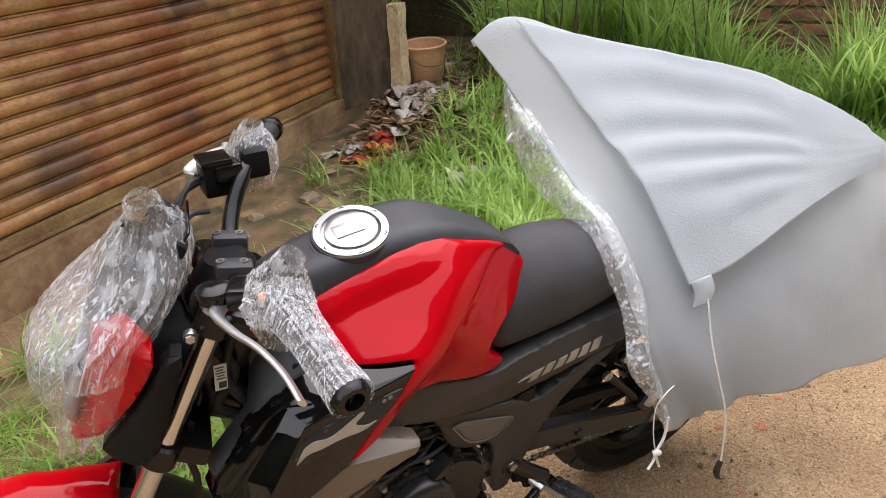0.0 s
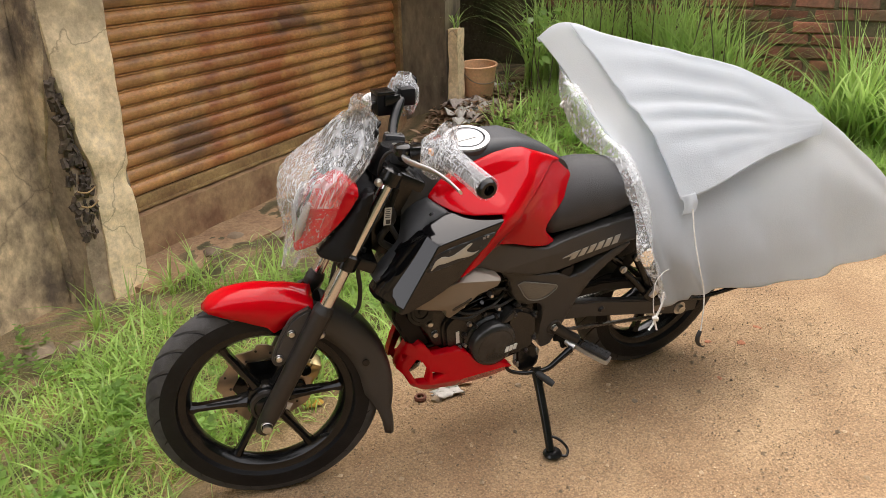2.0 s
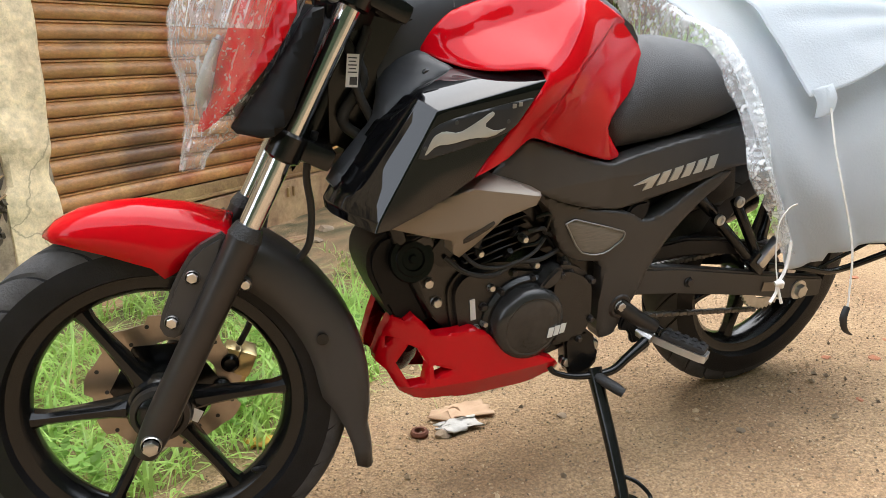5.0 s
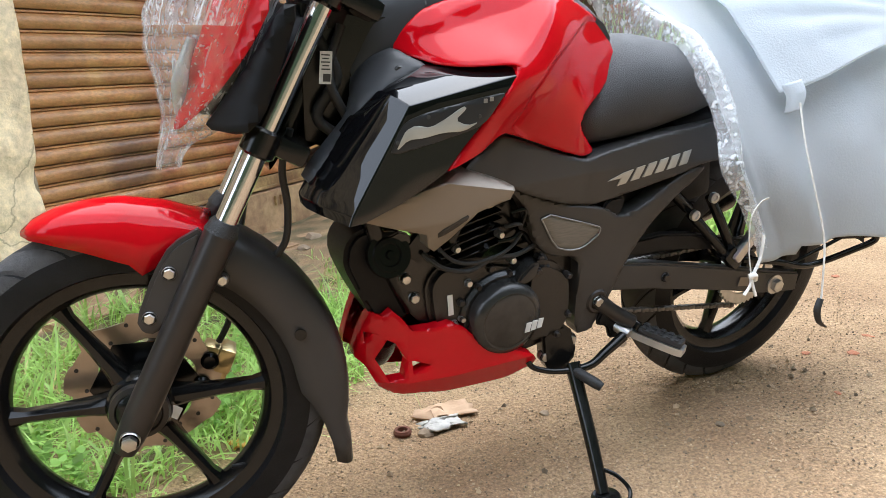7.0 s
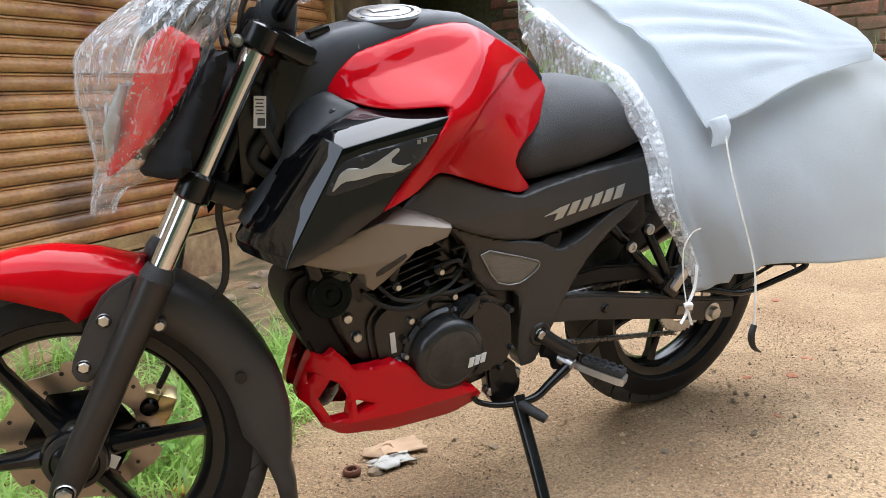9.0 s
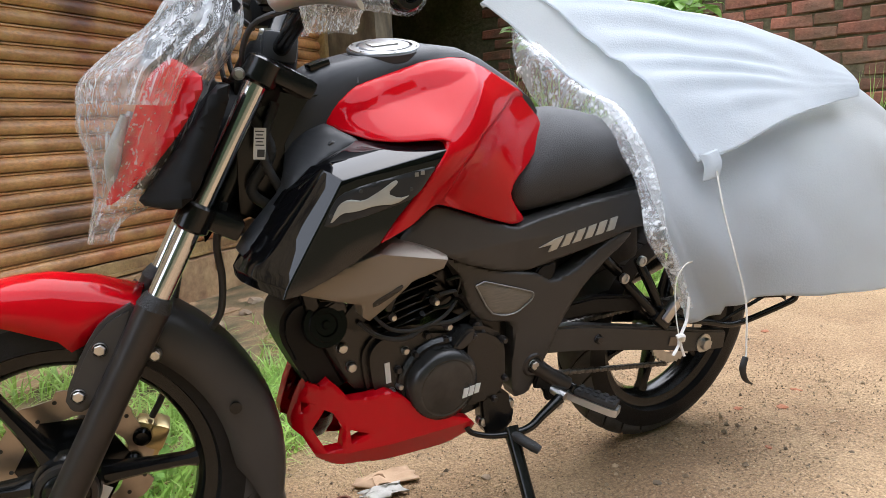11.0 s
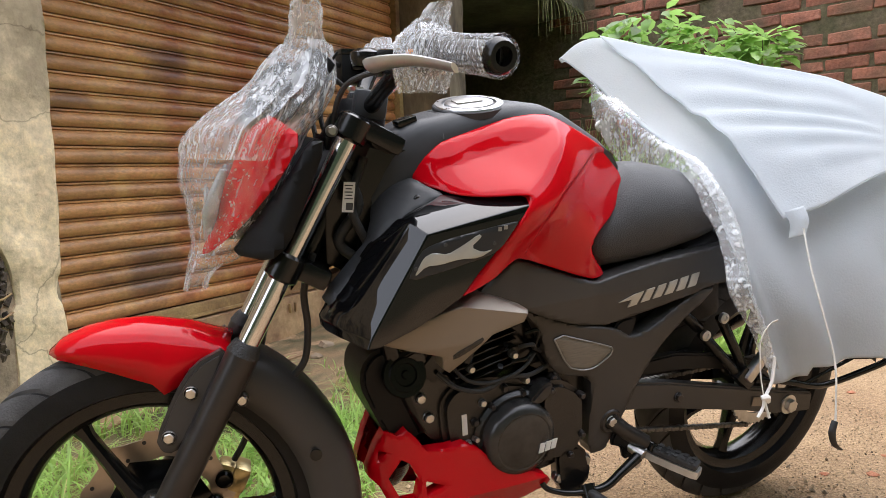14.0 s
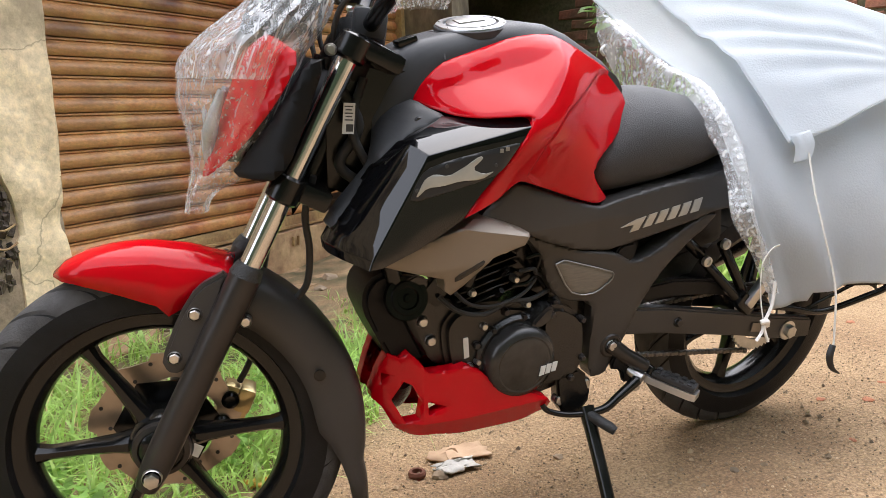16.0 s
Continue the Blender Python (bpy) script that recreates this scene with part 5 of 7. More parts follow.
# graphite side covers
UPPER = [(0.527, 0.645), (0.541, 0.666), (0.573, 0.680), (0.604, 0.700), (0.621, 0.703), (0.744, 0.657), (0.801, 0.639), (0.826, 0.646), (0.853, 0.651), (0.950, 0.669), (1.031, 0.678), (1.122, 0.690), (1.20, 0.70), (1.20, 0.64), (1.140, 0.612), (1.080, 0.610),
         (1.025, 0.592), (0.943, 0.573), (0.873, 0.558), (0.829, 0.551), (0.763, 0.563), (0.681, 0.592), (0.641, 0.612), (0.571, 0.645)]
LOWER = [(0.641, 0.611), (0.681, 0.591), (0.763, 0.562), (0.829, 0.550), (0.866, 0.540), (0.898, 0.520), (0.945, 0.535), (1.016, 0.583), (1.060, 0.606), (1.085, 0.600), (1.065, 0.578), (1.023, 0.545), (0.966, 0.488), (0.925, 0.418), (0.905, 0.366), (0.882, 0.318),
         (0.862, 0.285), (0.825, 0.285), (0.819, 0.385), (0.813, 0.452), (0.747, 0.462), (0.712, 0.493), (0.689, 0.560)]
up_w = lambda x, z: ramp(x, (0.5, 0.165), (0.56, 0.140), (0.62, 0.126), (0.80, 0.101), (0.86, 0.098), (1.045, 0.102), (1.2, 0.105)) - 0.12 * np.abs(z - (0.617 + 0.0 * x))
lo_w = lambda x, z: ramp(z, (0.32, 0.083), (0.45, 0.088), (0.55, 0.094), (0.61, 0.100))
TRAP = [(0.707, 0.556), (0.843, 0.511), (0.850, 0.504), (0.846, 0.492), (0.813, 0.471), (0.785, 0.470), (0.752, 0.482)]
for s in (-1, 1):
    part("side_cover", shell(UPPER, up_w, 0.03, 0.004, 0.009, side=s), BROWN, bike, "dark graphite side cover")
    part("frame_cover", shell(LOWER, lo_w, 0.035, 0.004, 0.009, side=s), BROWN, bike, "dark graphite lower frame cover")
    inlay = part("cover_inlay", shell(TRAP, lambda x, z: lo_w(x, z) + 0.003, 0.006, 0.003, 0.012, side=s), MESH, bike, "brushed grey trapezoid inlay with a pale rim")
part("slot_insert", plate([(0.845, 0.525), (0.862, 0.558), (0.905, 0.562), (0.900, 0.53), (0.88, 0.515)], -0.090, -0.07, 0.004), MATTE, bike)
inl = bmesh.new()
ringp = chaikin(TRAP, 1)
for a, b in zip(ringp, ringp[1:] + ringp[:1]):
    tube([(a[0], -float(lo_w(0, np.array([a[1]]))[0]) - 0.003, a[1]), (b[0], -float(lo_w(0, np.array([b[1]]))[0]) - 0.003, b[1])], 0.0016, 6, 1, inl)
part("inlay_rim", inl, RIM, bike)
# raised model lettering as plain slanted bars
for k in range(6):
    x0 = 0.876 + k * 0.0265
    z0 = 0.5855 + (x0 - 0.874) * 0.185
    pts = [(x0, z0), (x0 + 0.0185, z0 + 0.0034), (x0 + 0.0275, z0 + 0.0285), (x0 + 0.009, z0 + 0.0250)]
    if k == 0:
        pts = [(0.851, 0.5955), (0.880, 0.599), (0.874, 0.584), (0.893, 0.588), (0.905, 0.614), (0.884, 0.609)]
    part("emblem_bar", shell(pts, lambda x, z: up_w(x, z) + 0.003, 0.004, 0.001, 0.02, round_off=0), SILVER, bike, "silver emblem bar")

# seat and tail
secs = []
for x, zt, hw, zb in ((0.797, 0.720, 0.078, 0.690), (0.806, 0.752, 0.088, 0.664), (0.830, 0.785, 0.094, 0.650), (0.865, 0.820, 0.098, 0.651), (0.905, 0.838, 0.101, 0.655), (0.95, 0.838, 0.104, 0.662), (1.00, 0.830, 0.104, 0.674), (1.05, 0.818, 0.100, 0.686), (1.10, 0.800, 0.088, 0.700), (1.16, 0.785, 0.070, 0.710), (1.24, 0.780, 0.060, 0.72), (1.38, 0.775, 0.05, 0.73)):
    ring = []
    for j in range(24):
        a = 2 * math.pi * j / 24
        c, s = math.cos(a), math.sin(a)
        y = hw * math.copysign(abs(c) ** 0.55, c)
        z = (zt + zb) / 2 + (zt - zb) / 2 * math.copysign(abs(s) ** 0.62, s)
        if s > 0:
            y *= 1 - 0.52 * s
        ring.append((x, y + 0.012, z))
    secs.append(ring)
part("seat", loft(secs), SEAT, bike, "stepped black vinyl seat", sharp=60)
secs = []
for x, zt, hw, zb in ((1.02, 0.70, 0.09, 0.56), (1.2, 0.73, 0.085, 0.62), (1.4, 0.75, 0.075, 0.68), (1.56, 0.76, 0.05, 0.71)):
    secs.append([(x, hw * math.cos(a), (zt + zb) / 2 + (zt - zb) / 2 * math.sin(a)) for a in (2 * math.pi * j / 20 for j in range(20))])
part("tail_cowl", loft(secs), MATTE, bike)

# engine
part("crankcase", plate([(0.515, 0.372), (0.505, 0.440), (0.530, 0.472), (0.60, 0.478), (0.66, 0.462), (0.73, 0.455), (0.80, 0.430), (0.815, 0.31), (0.74, 0.265), (0.60, 0.27), (0.54, 0.31)], -0.078, 0.09, 0.010, 2), ENGINE, bike, "black engine crankcase")
part("sprocket_cover", plate([(0.69, 0.455), (0.735, 0.462), (0.790, 0.430), (0.800, 0.330), (0.770, 0.295), (0.700, 0.30)], -0.100, -0.05, 0.010, 2), ENGINE, bike, "black sprocket cover")
cov_m = along_y(0.654, -0.07, 0.363)
cover = part("generator_cover", lathe([(0.072, 0.0), (0.072, 0.020), (0.070, 0.034), (0.064, 0.044), (0.055, 0.0475), (0.052, 0.0465), (0.048, 0.048), (0, 0.050)], cov_m, 64), COVER, bike, "round satin grey engine cover with a white emblem")
part("cover_flange", lathe([(0.084, -0.01), (0.084, 0.012), (0.078, 0.018), (0.070, 0.018)], cov_m, 48), ENGINE, bike)
for k in range(3):
    x0 = 0.684 + k * 0.0125
    e = [(x0, 0.336 + k * 0.002), (x0 + 0.010, 0.337 + k * 0.002), (x0 + 0.0135, 0.355 + k * 0.002), (x0 + 0.003, 0.355 + k * 0.002)]
    part("emblem_bar", plate(e, -0.1205, -0.1185, 0.0004, 0), STICKER, cover, "white emblem bar")
part("cover_tab", plate([(0.668, 0.432), (0.700, 0.462), (0.716, 0.462), (0.712, 0.437), (0.690, 0.424)], -0.106, -0.07, 0.004), COVER, bike, "bare grey cover lug")
for k, (x, z) in enumerate(((0.585, 0.435), (0.628, 0.456), (0.672, 0.465), (0.572, 0.40), (0.56, 0.36), (0.73, 0.46))):
    bolt("case_bolt", x, -0.080, z, 0.0062, bike, FORK if k % 2 else STEEL)
for k in range(7):
    a = radians(35 + k * 47)
    bolt("cover_bolt", 0.654 + 0.080 * math.cos(a), -0.084, 0.363 + 0.080 * math.sin(a), 0.0052, bike, FORK if k % 3 else STEEL, 0.005)
for x, z in ((0.715, 0.445), (0.782, 0.425), (0.790, 0.345), (0.768, 0.307)):
    bolt("case_bolt", x, -0.101, z, 0.0055, bike, FORK, 0.005)
CYL = Matrix.Translation((0.585, 0, 0.535)) @ Matrix.Rotation(radians(-14), 4, 'Y')
cylinder = part("cylinder", block((0.095, 0.12, 0.13), CYL, 0.012), ENGINE, bike, "finned black cylinder")
for k in range(8):
    fin = block((0.135 - 0.004 * abs(k - 4), 0.150, 0.0045), CYL @ Matrix.Translation((0, 0, -0.05 + k * 0.0145)), 0.0015, seg=1)
    part("cooling_fin", fin, SATIN, cylinder)
part("cylinder_head", block((0.12, 0.13, 0.06), CYL @ Matrix.Translation((0.0, 0, 0.095)), 0.012), ENGINE, bike)
bolt("head_bolt", 0.612, -0.09, 0.582, 0.008, bike, GOLD)
for k, (x, z, y) in enumerate(((0.552, 0.512, 0.085), (0.612, 0.49, 0.085), (0.535, 0.470, 0.07), (0.62, 0.53, 0.085))):
    part("head_stud", tube([(x, -y + 0.02, z - 0.012), (x + 0.003, -y, z + 0.012)], 0.006, 10, 1), SATIN, bike)
part("ht_lead", tube([(0.50, -0.07, 0.50), (0.53, -0.085, 0.475), (0.58, -0.088, 0.462), (0.63, -0.085, 0.478), (0.68, -0.082, 0.475), (0.74, -0.07, 0.49)], 0.0045, 8), GRIP, bike)
part("ht_lead", tube([(0.52, -0.06, 0.52), (0.55, -0.083, 0.485), (0.60, -0.088, 0.475), (0.66, -0.085, 0.49), (0.70, -0.07, 0.52)], 0.0035, 8), GRIP, bike)
for k, z in enumerate((0.505, 0.530, 0.555)):
    part("wire_clip", tube([(0.640 + 0.012 * k, -0.080, z), (0.662 + 0.012 * k, -0.090, z + 0.006), (0.690, -0.075, z + 0.010 - 0.02 * k), (0.715, -0.07, z - 0.02)], 0.0042, 8), GRIP if k % 2 else SATIN, bike)
part("spark_plug_cap", tube([(0.560, -0.075, 0.560), (0.548, -0.095, 0.548), (0.540, -0.098, 0.525)], [0.010, 0.010, 0.007], 14, 4), SATIN, bike, "black spark plug cap")
part("breather_hose", tube([(0.735, -0.075, 0.47), (0.745, -0.09, 0.43), (0.742, -0.085, 0.37), (0.750, -0.08, 0.31)], 0.0055, 10), GRIP, bike)
bolt("head_bolt", 0.640, -0.086, 0.520, 0.006, bike, STEEL)
bolt("head_bolt", 0.560, -0.078, 0.502, 0.006, bike, STEEL)
part("barcode_label", block((0.010, 0.001, 0.040), pose(0.552, -0.0795, 0.398, 0, -6, 0), 0), STICKER, bike, "white barcode label")
part("mount_plate", plate([(0.430, 0.530), (0.470, 0.545), (0.500, 0.50), (0.556, 0.470), (0.566, 0.365), (0.535, 0.345), (0.490, 0.375), (0.462, 0.430)], -0.062, -0.054, 0.003), ENGINE, bike, "black engine mounting plate")
part("mount_plate", plate([(0.430, 0.530), (0.470, 0.545), (0.500, 0.50), (0.556, 0.470), (0.566, 0.365), (0.535, 0.345), (0.490, 0.375), (0.462, 0.430)], 0.054, 0.062, 0.003), ENGINE, bike)
for x, z in ((0.472, 0.456), (0.489, 0.417), (0.541, 0.420), (0.543, 0.364)):
    bolt("mount_bolt", x, -0.063, z, 0.0085, bike, h=0.008)
horn_m = along_y(0.442, -0.066, 0.505) @ Matrix.Rotation(radians(-18), 4, 'X')
part("horn", lathe([(0, -0.02), (0.036, -0.018), (0.040, -0.004), (0.038, 0.002), (0.030, 0.002), (0.028, 0.006), (0.020, 0.006), (0.018, 0.002), (0.008, 0.002), (0.006, 0.007), (0, 0.007)], horn_m, 40), SATIN, bike, "round black horn")
part("regulator", block((0.040, 0.02, 0.045), pose(0.497, -0.056, 0.508, 0, 40, 0), 0.004), SATIN, bike)
part("front_guard", plate([(0.372, 0.520), (0.392, 0.545), (0.432, 0.548), (0.455, 0.47), (0.500, 0.385), (0.470, 0.368), (0.425, 0.372), (0.395, 0.43), (0.370, 0.485)], -0.05, 0.05, 0.008), MATTE, bike, "matte black engine guard")
part("down_tube", tube([(0.40, -0.04, 0.64), (0.43, -0.045, 0.52), (0.49, -0.045, 0.39)], 0.016, 14), SATIN, bike)
part("exhaust_pipe", tube([(0.55, 0.03, 0.47), (0.48, 0.05, 0.44), (0.46, 0.06, 0.33), (0.52, 0.08, 0.27), (0.75, 0.11, 0.27), (1.0, 0.15, 0.31), (1.05, 0.16, 0.33)], 0.019, 16), SATIN, bike)
part("silencer", tube([(1.02, 0.155, 0.32), (1.10, 0.17, 0.34), (1.45, 0.19, 0.42)], [0.02, 0.05, 0.045], 20), SATIN, bike)
BELLY = [(0.414, 0.398), (0.400, 0.367), (0.387, 0.325), (0.388, 0.312), (0.403, 0.298), (0.424, 0.256), (0.449, 0.238), (0.537, 0.221), (0.598, 0.215), (0.690, 0.217), (0.728, 0.246), (0.726, 0.264), (0.709, 0.284), (0.673, 0.299), (0.635, 0.311), (0.600, 0.329), (0.575, 0.356), (0.545, 0.372), (0.514, 0.367), (0.478, 0.366), (0.459, 0.391), (0.447, 0.402), (0.432, 0.391)]
HOLES = [[(0.417, 0.313), (0.437, 0.349), (0.450, 0.343), (0.466, 0.312), (0.460, 0.280), (0.437, 0.273)], [(0.474, 0.313), (0.508, 0.300), (0.476, 0.287)], [(0.403, 0.361), (0.416, 0.359), (0.403, 0.344)]]


def belly_w(x, z):
    ridge = z - (0.271 + (x - 0.427) * 0.040)
    return ramp(x, (0.38, 0.045), (0.43, 0.080), (0.466, 0.100), (0.55, 0.113), (0.73, 0.118)) - 0.70 * np.maximum(0, -ridge) - 0.14 * np.maximum(0, ridge)


BELLY_CUT = [((0.427, 0.271), (0.677, 0.281)), ((0.43, 0.25), (0.43, 0.40)), ((0.466, 0.25), (0.466, 0.40))]
for s in (-1, 1):
    part("belly_pan", shell(BELLY, belly_w, 0.022, 0.003, 0.009, holes=HOLES, side=s, round_off=0, creases=BELLY_CUT), RED, bike, "glossy red belly pan with cut-outs", sharp=32)
part("oil_filter", lathe([(0, -0.03), (0.03, -0.03), (0.034, 0.0), (0.030, 0.03), (0, 0.035)], along_y(0.438, -0.02, 0.318) @ Matrix.Rotation(radians(-60), 4, 'X'), 24), ENGINE, bike)

# foot controls and stand
part("peg_bracket", tube([(0.869, -0.072, 0.349), (0.905, -0.088, 0.322), (0.945, -0.104, 0.298)], [0.020, 0.016, 0.015], 14), FORK, bike, "cast footrest arm")
bolt("bracket_bolt", 0.869, -0.086, 0.349, 0.0095, bike)
part("bracket_boss", lathe([(0.024, -0.02), (0.026, 0.006), (0.022, 0.010), (0.017, 0.010), (0.016, 0.004), (0, 0.004)], along_y(0.869, -0.078, 0.349), 28), FORK, bike)
part("heel_plate", plate([(0.880, 0.338), (0.935, 0.312), (0.950, 0.290), (0.925, 0.262), (0.905, 0.262), (0.895, 0.292), (0.868, 0.300)], -0.092, -0.080, 0.004), MATTE, bike, "flat black footrest plate")
pegm = look((0.945, -0.104, 0.288), (1.012, -0.222, 0.276))
part("footpeg_bar", loft([[pegm @ Vector(q) for q in ((-w, -0.017, d), (w, -0.017, d), (w, -0.002, d), (-w, -0.002, d))] for w, d in ((0.010, 0.004), (0.014, -0.015), (0.0165, -0.06), (0.0165, -0.100), (0.013, -0.110))]), ALLOY, bike, "silver footpeg bar", sharp=30)
peg_rubber = part("footpeg_rubber", block((0.031, 0.013, 0.088), pegm @ Matrix.Translation((0, 0.005, -0.062)), 0.005), GRIP, bike, "ribbed black footpeg rubber")
for k in range(5):
    for dx in (-0.008, 0.008):
        part("rib", block((0.011, 0.004, 0.010), pegm @ Matrix.Translation((dx, 0.0125, -0.028 - k * 0.0165)), 0.0015), GRIP, peg_rubber)
part("peg_pivot", tube([(0.918, -0.085, 0.288), (0.930, -0.118, 0.280)], 0.011, 14, 1), STEEL, bike)
part("peg_pivot", lathe([(0.010, -0.01), (0.0105, 0.004), (0.006, 0.006), (0.005, 0.002), (0, 0.002)], along_y(0.950, -0.120, 0.294), 18), SATIN, bike)
part("gear_lever", tube([(0.915, -0.118, 0.280), (0.872, -0.124, 0.258), (0.83, -0.128, 0.238), (0.765, -0.118, 0.236), (0.722, -0.105, 0.246), (0.708, -0.10, 0.262)], [0.011, 0.009, 0.008, 0.006, 0.0055, 0.0055], 12), SATIN, bike, "black gear lever")
part("gear_toe_rubber", tube([(0.795, -0.130, 0.238), (0.800, -0.138, 0.235), (0.820, -0.168, 0.224), (0.826, -0.178, 0.220)], [0.007, 0.0105, 0.0105, 0.0085], 14, 1), GRIP, bike, "black rubber lever tip")
for k, (x, y, z, r) in enumerate(((0.760, -0.080, 0.282, 0.012), (0.752, -0.092, 0.258, 0.010), (0.808, -0.092, 0.282, 0.011), (0.784, -0.086, 0.268, 0.008), (0.918, -0.112, 0.262, 0.008))):
    bolt("linkage_bolt", x, y, z, r, bike)
part("stand_bracket", plate([(0.735, 0.32), (0.80, 0.32), (0.825, 0.25), (0.79, 0.215), (0.75, 0.235)], -0.10, -0.07, 0.005), SATIN, bike)
foot = Vector((0.782, -0.268, 0.058))
stand = part("side_stand", tube([(0.800, -0.115, 0.245), (0.797, -0.150, 0.200), (0.790, -0.210, 0.130), foot], [0.016, 0.013, 0.0125, 0.012], 16), SATIN, bike, "black steel side stand")
part("stand_foot", lathe([(0, -0.006), (0.026, -0.006), (0.028, 0.0), (0.024, 0.006), (0, 0.008)], Matrix.Translation((0.785, -0.275, 0.054)) @ Matrix.Rotation(radians(-10), 4, 'X'), 24), SATIN, stand)
part("stand_loop", tube([(0.787, -0.245, 0.095), (0.812, -0.262, 0.085), (0.828, -0.285, 0.065), (0.815, -0.300, 0.055), (0.795, -0.285, 0.055)], 0.004, 8), SATIN, stand)

# swing arm, chain, rear wheel
RX, RZ, RR = 1.325, 0.318, 0.290
REAR_AXIS = Matrix.Rotation(radians(1.3), 4, 'Z')
rear_wheel = build_wheel("rear_wheel", RX, RZ, RR, 0.100, 0.208, 6, radians(20), REAR_AXIS, "black cast rear wheel")
for s in (-1, 1):
    arm = loft([[(x, s * (y - t), z + h), (x, s * (y + t), z + h), (x, s * (y + t), z - h), (x, s * (y - t), z - h)] for x, y, z, h, t in
                ((0.86, 0.062, 0.395, 0.028, 0.015), (1.0, 0.072, 0.380, 0.028, 0.014), (1.2, 0.086, 0.344, 0.026, 0.013), (1.30, 0.093, 0.323, 0.026, 0.013), (1.405, 0.094, 0.307, 0.022, 0.012))])
    bmesh.ops.bevel(arm, geom=arm.edges[:], offset=0.004, segments=2, affect='EDGES')
    swing = part("swing_arm", arm, SATIN if s > 0 else BROWN, bike, "dark box-section swing arm")
part("arm_label", block((0.046, 0.001, 0.020), pose(1.247, -0.1035, 0.333, 0, 9, 0), 0), TAN, swing)
bolt("arm_bolt", 1.030, -0.089, 0.374, 0.0085, bike, FORK)
part("chain_guard", plate([(0.93, 0.455), (1.05, 0.462), (1.30, 0.405), (1.30, 0.385), (1.05, 0.425), (0.94, 0.425)], -0.072, -0.050, 0.004), MATTE, bike, "black chain guard")
bolt("rear_axle_nut", 1.330, -0.108, 0.314, 0.0145, bike, h=0.012)
part("axle_washer", lathe([(0.022, -0.004), (0.022, 0.003), (0.012, 0.004)], along_y(1.330, -0.106, 0.314), 28), STEEL, bike)
spk = bmesh.new()
ro, n_t = 0.080, 84
vs = []
for y in (-0.062, -0.056):
    vs.append([spk.verts.new((RX + (ro + (0.006 if j % 2 else 0)) * math.cos(2 * math.pi * j / n_t), y, RZ + (ro + (0.006 if j % 2 else 0)) * math.sin(2 * math.pi * j / n_t))) for j in range(n_t)])
    vs.append([spk.verts.new((RX + 0.058 * math.cos(2 * math.pi * j / n_t), y, RZ + 0.058 * math.sin(2 * math.pi * j / n_t))) for j in range(n_t)])
for j in range(n_t):
    k = (j + 1) % n_t
    spk.faces.new((vs[0][j], vs[0][k], vs[1][k], vs[1][j]))
    spk.faces.new((vs[2][j], vs[2][k], vs[3][k], vs[3][j]))
    spk.faces.new((vs[0][j], vs[0][k], vs[2][k], vs[2][j]))
    spk.faces.new((vs[1][j], vs[1][k], vs[3][k], vs[3][j]))
part("sprocket", spk, STEEL, rear_wheel, "toothed steel sprocket", m=REAR_AXIS)
for (a, b) in (((0.80, 0.325), (RX - 0.02, RZ - 0.082)), ((0.80, 0.405), (RX, RZ + 0.083))):
    n = 44
    chain = bmesh.new()
    for k in range(n):
        x, z = a[0] + (b[0] - a[0]) * k / n, a[1] + (b[1] - a[1]) * k / n
        block((0.0115, 0.014 if k % 2 else 0.010, 0.0095), pose(x, -0.062 + 0.030 * k / n, z, 0, math.degrees(math.atan2(a[1] - b[1], b[0] - a[0])), 0), 0.002, chain, 1)
    part("chain_run", chain, CHAIN, bike, "dark drive chain")
for (x0, z0), (x1, z1) in (((1.093, 0.494), (1.176, 0.408)), ((1.137, 0.526), (1.208, 0.397))):
    part("footrest_hanger", tube([(x0, -0.068, z0), (x1, -0.092, z1)], 0.0105, 14, 1), SATIN, bike, "black pillion footrest hanger")
    part("hanger_bolt", lathe([(0.011, -0.004), (0.011, 0.004), (0.006, 0.005), (0.005, 0.002), (0, 0.002)], along_y(x0, -0.079, z0), 18), STEEL, bike)
part("pillion_peg", block((0.022, 0.020, 0.070), pose(1.213, -0.108, 0.420, 0, 40, 0), 0.006), STEEL, bike, "folded silver pillion footpeg")
part("peg_mount", block((0.050, 0.03, 0.035), pose(1.195, -0.095, 0.396, 0, 40, 0), 0.006), SATIN, bike)
guard = part("leg_guard", tube([(1.215, -0.110, 0.392), (1.29, -0.134, 0.384), (1.36, -0.140, 0.366), (1.42, -0.140, 0.365), (1.48, -0.168, 0.396), (1.518, -0.182, 0.416), (1.512, -0.180, 0.430), (1.46, -0.160, 0.428), (1.28, -0.10, 0.430)], 0.0070, 12), SATIN, bike, "black tubular rear leg guard")
part("guard_bar", tube([(1.33, -0.137, 0.374), (1.45, -0.158, 0.428)], 0.0040, 8, 1), SATIN, guard)
part("guard_bar", tube([(1.27, -0.128, 0.386), (1.37, -0.13, 0.430)], 0.0040, 8, 1), SATIN, guard)
part("rear_mudguard", loft([[(RX + r * math.cos(a), y, RZ + r * math.sin(a)) for r, y in ((0.335, -0.07), (0.345, -0.05), (0.348, 0.05), (0.335, 0.07))] for a in (radians(d) for d in range(5, 120, 12))], closed=False), MATTE, bike)
for k in range(2):
    part("brace", tube([(0.95 + k * 0.2, -0.05, 0.62), (1.10 + k * 0.15, -0.05, 0.50 + k * 0.08)], 0.012, 12, 1), SATIN, bike)
part("under_seat", block((0.34, 0.10, 0.16), pose(0.98, 0, 0.57, 0, -10, 0), 0.02), MATTE, bike)

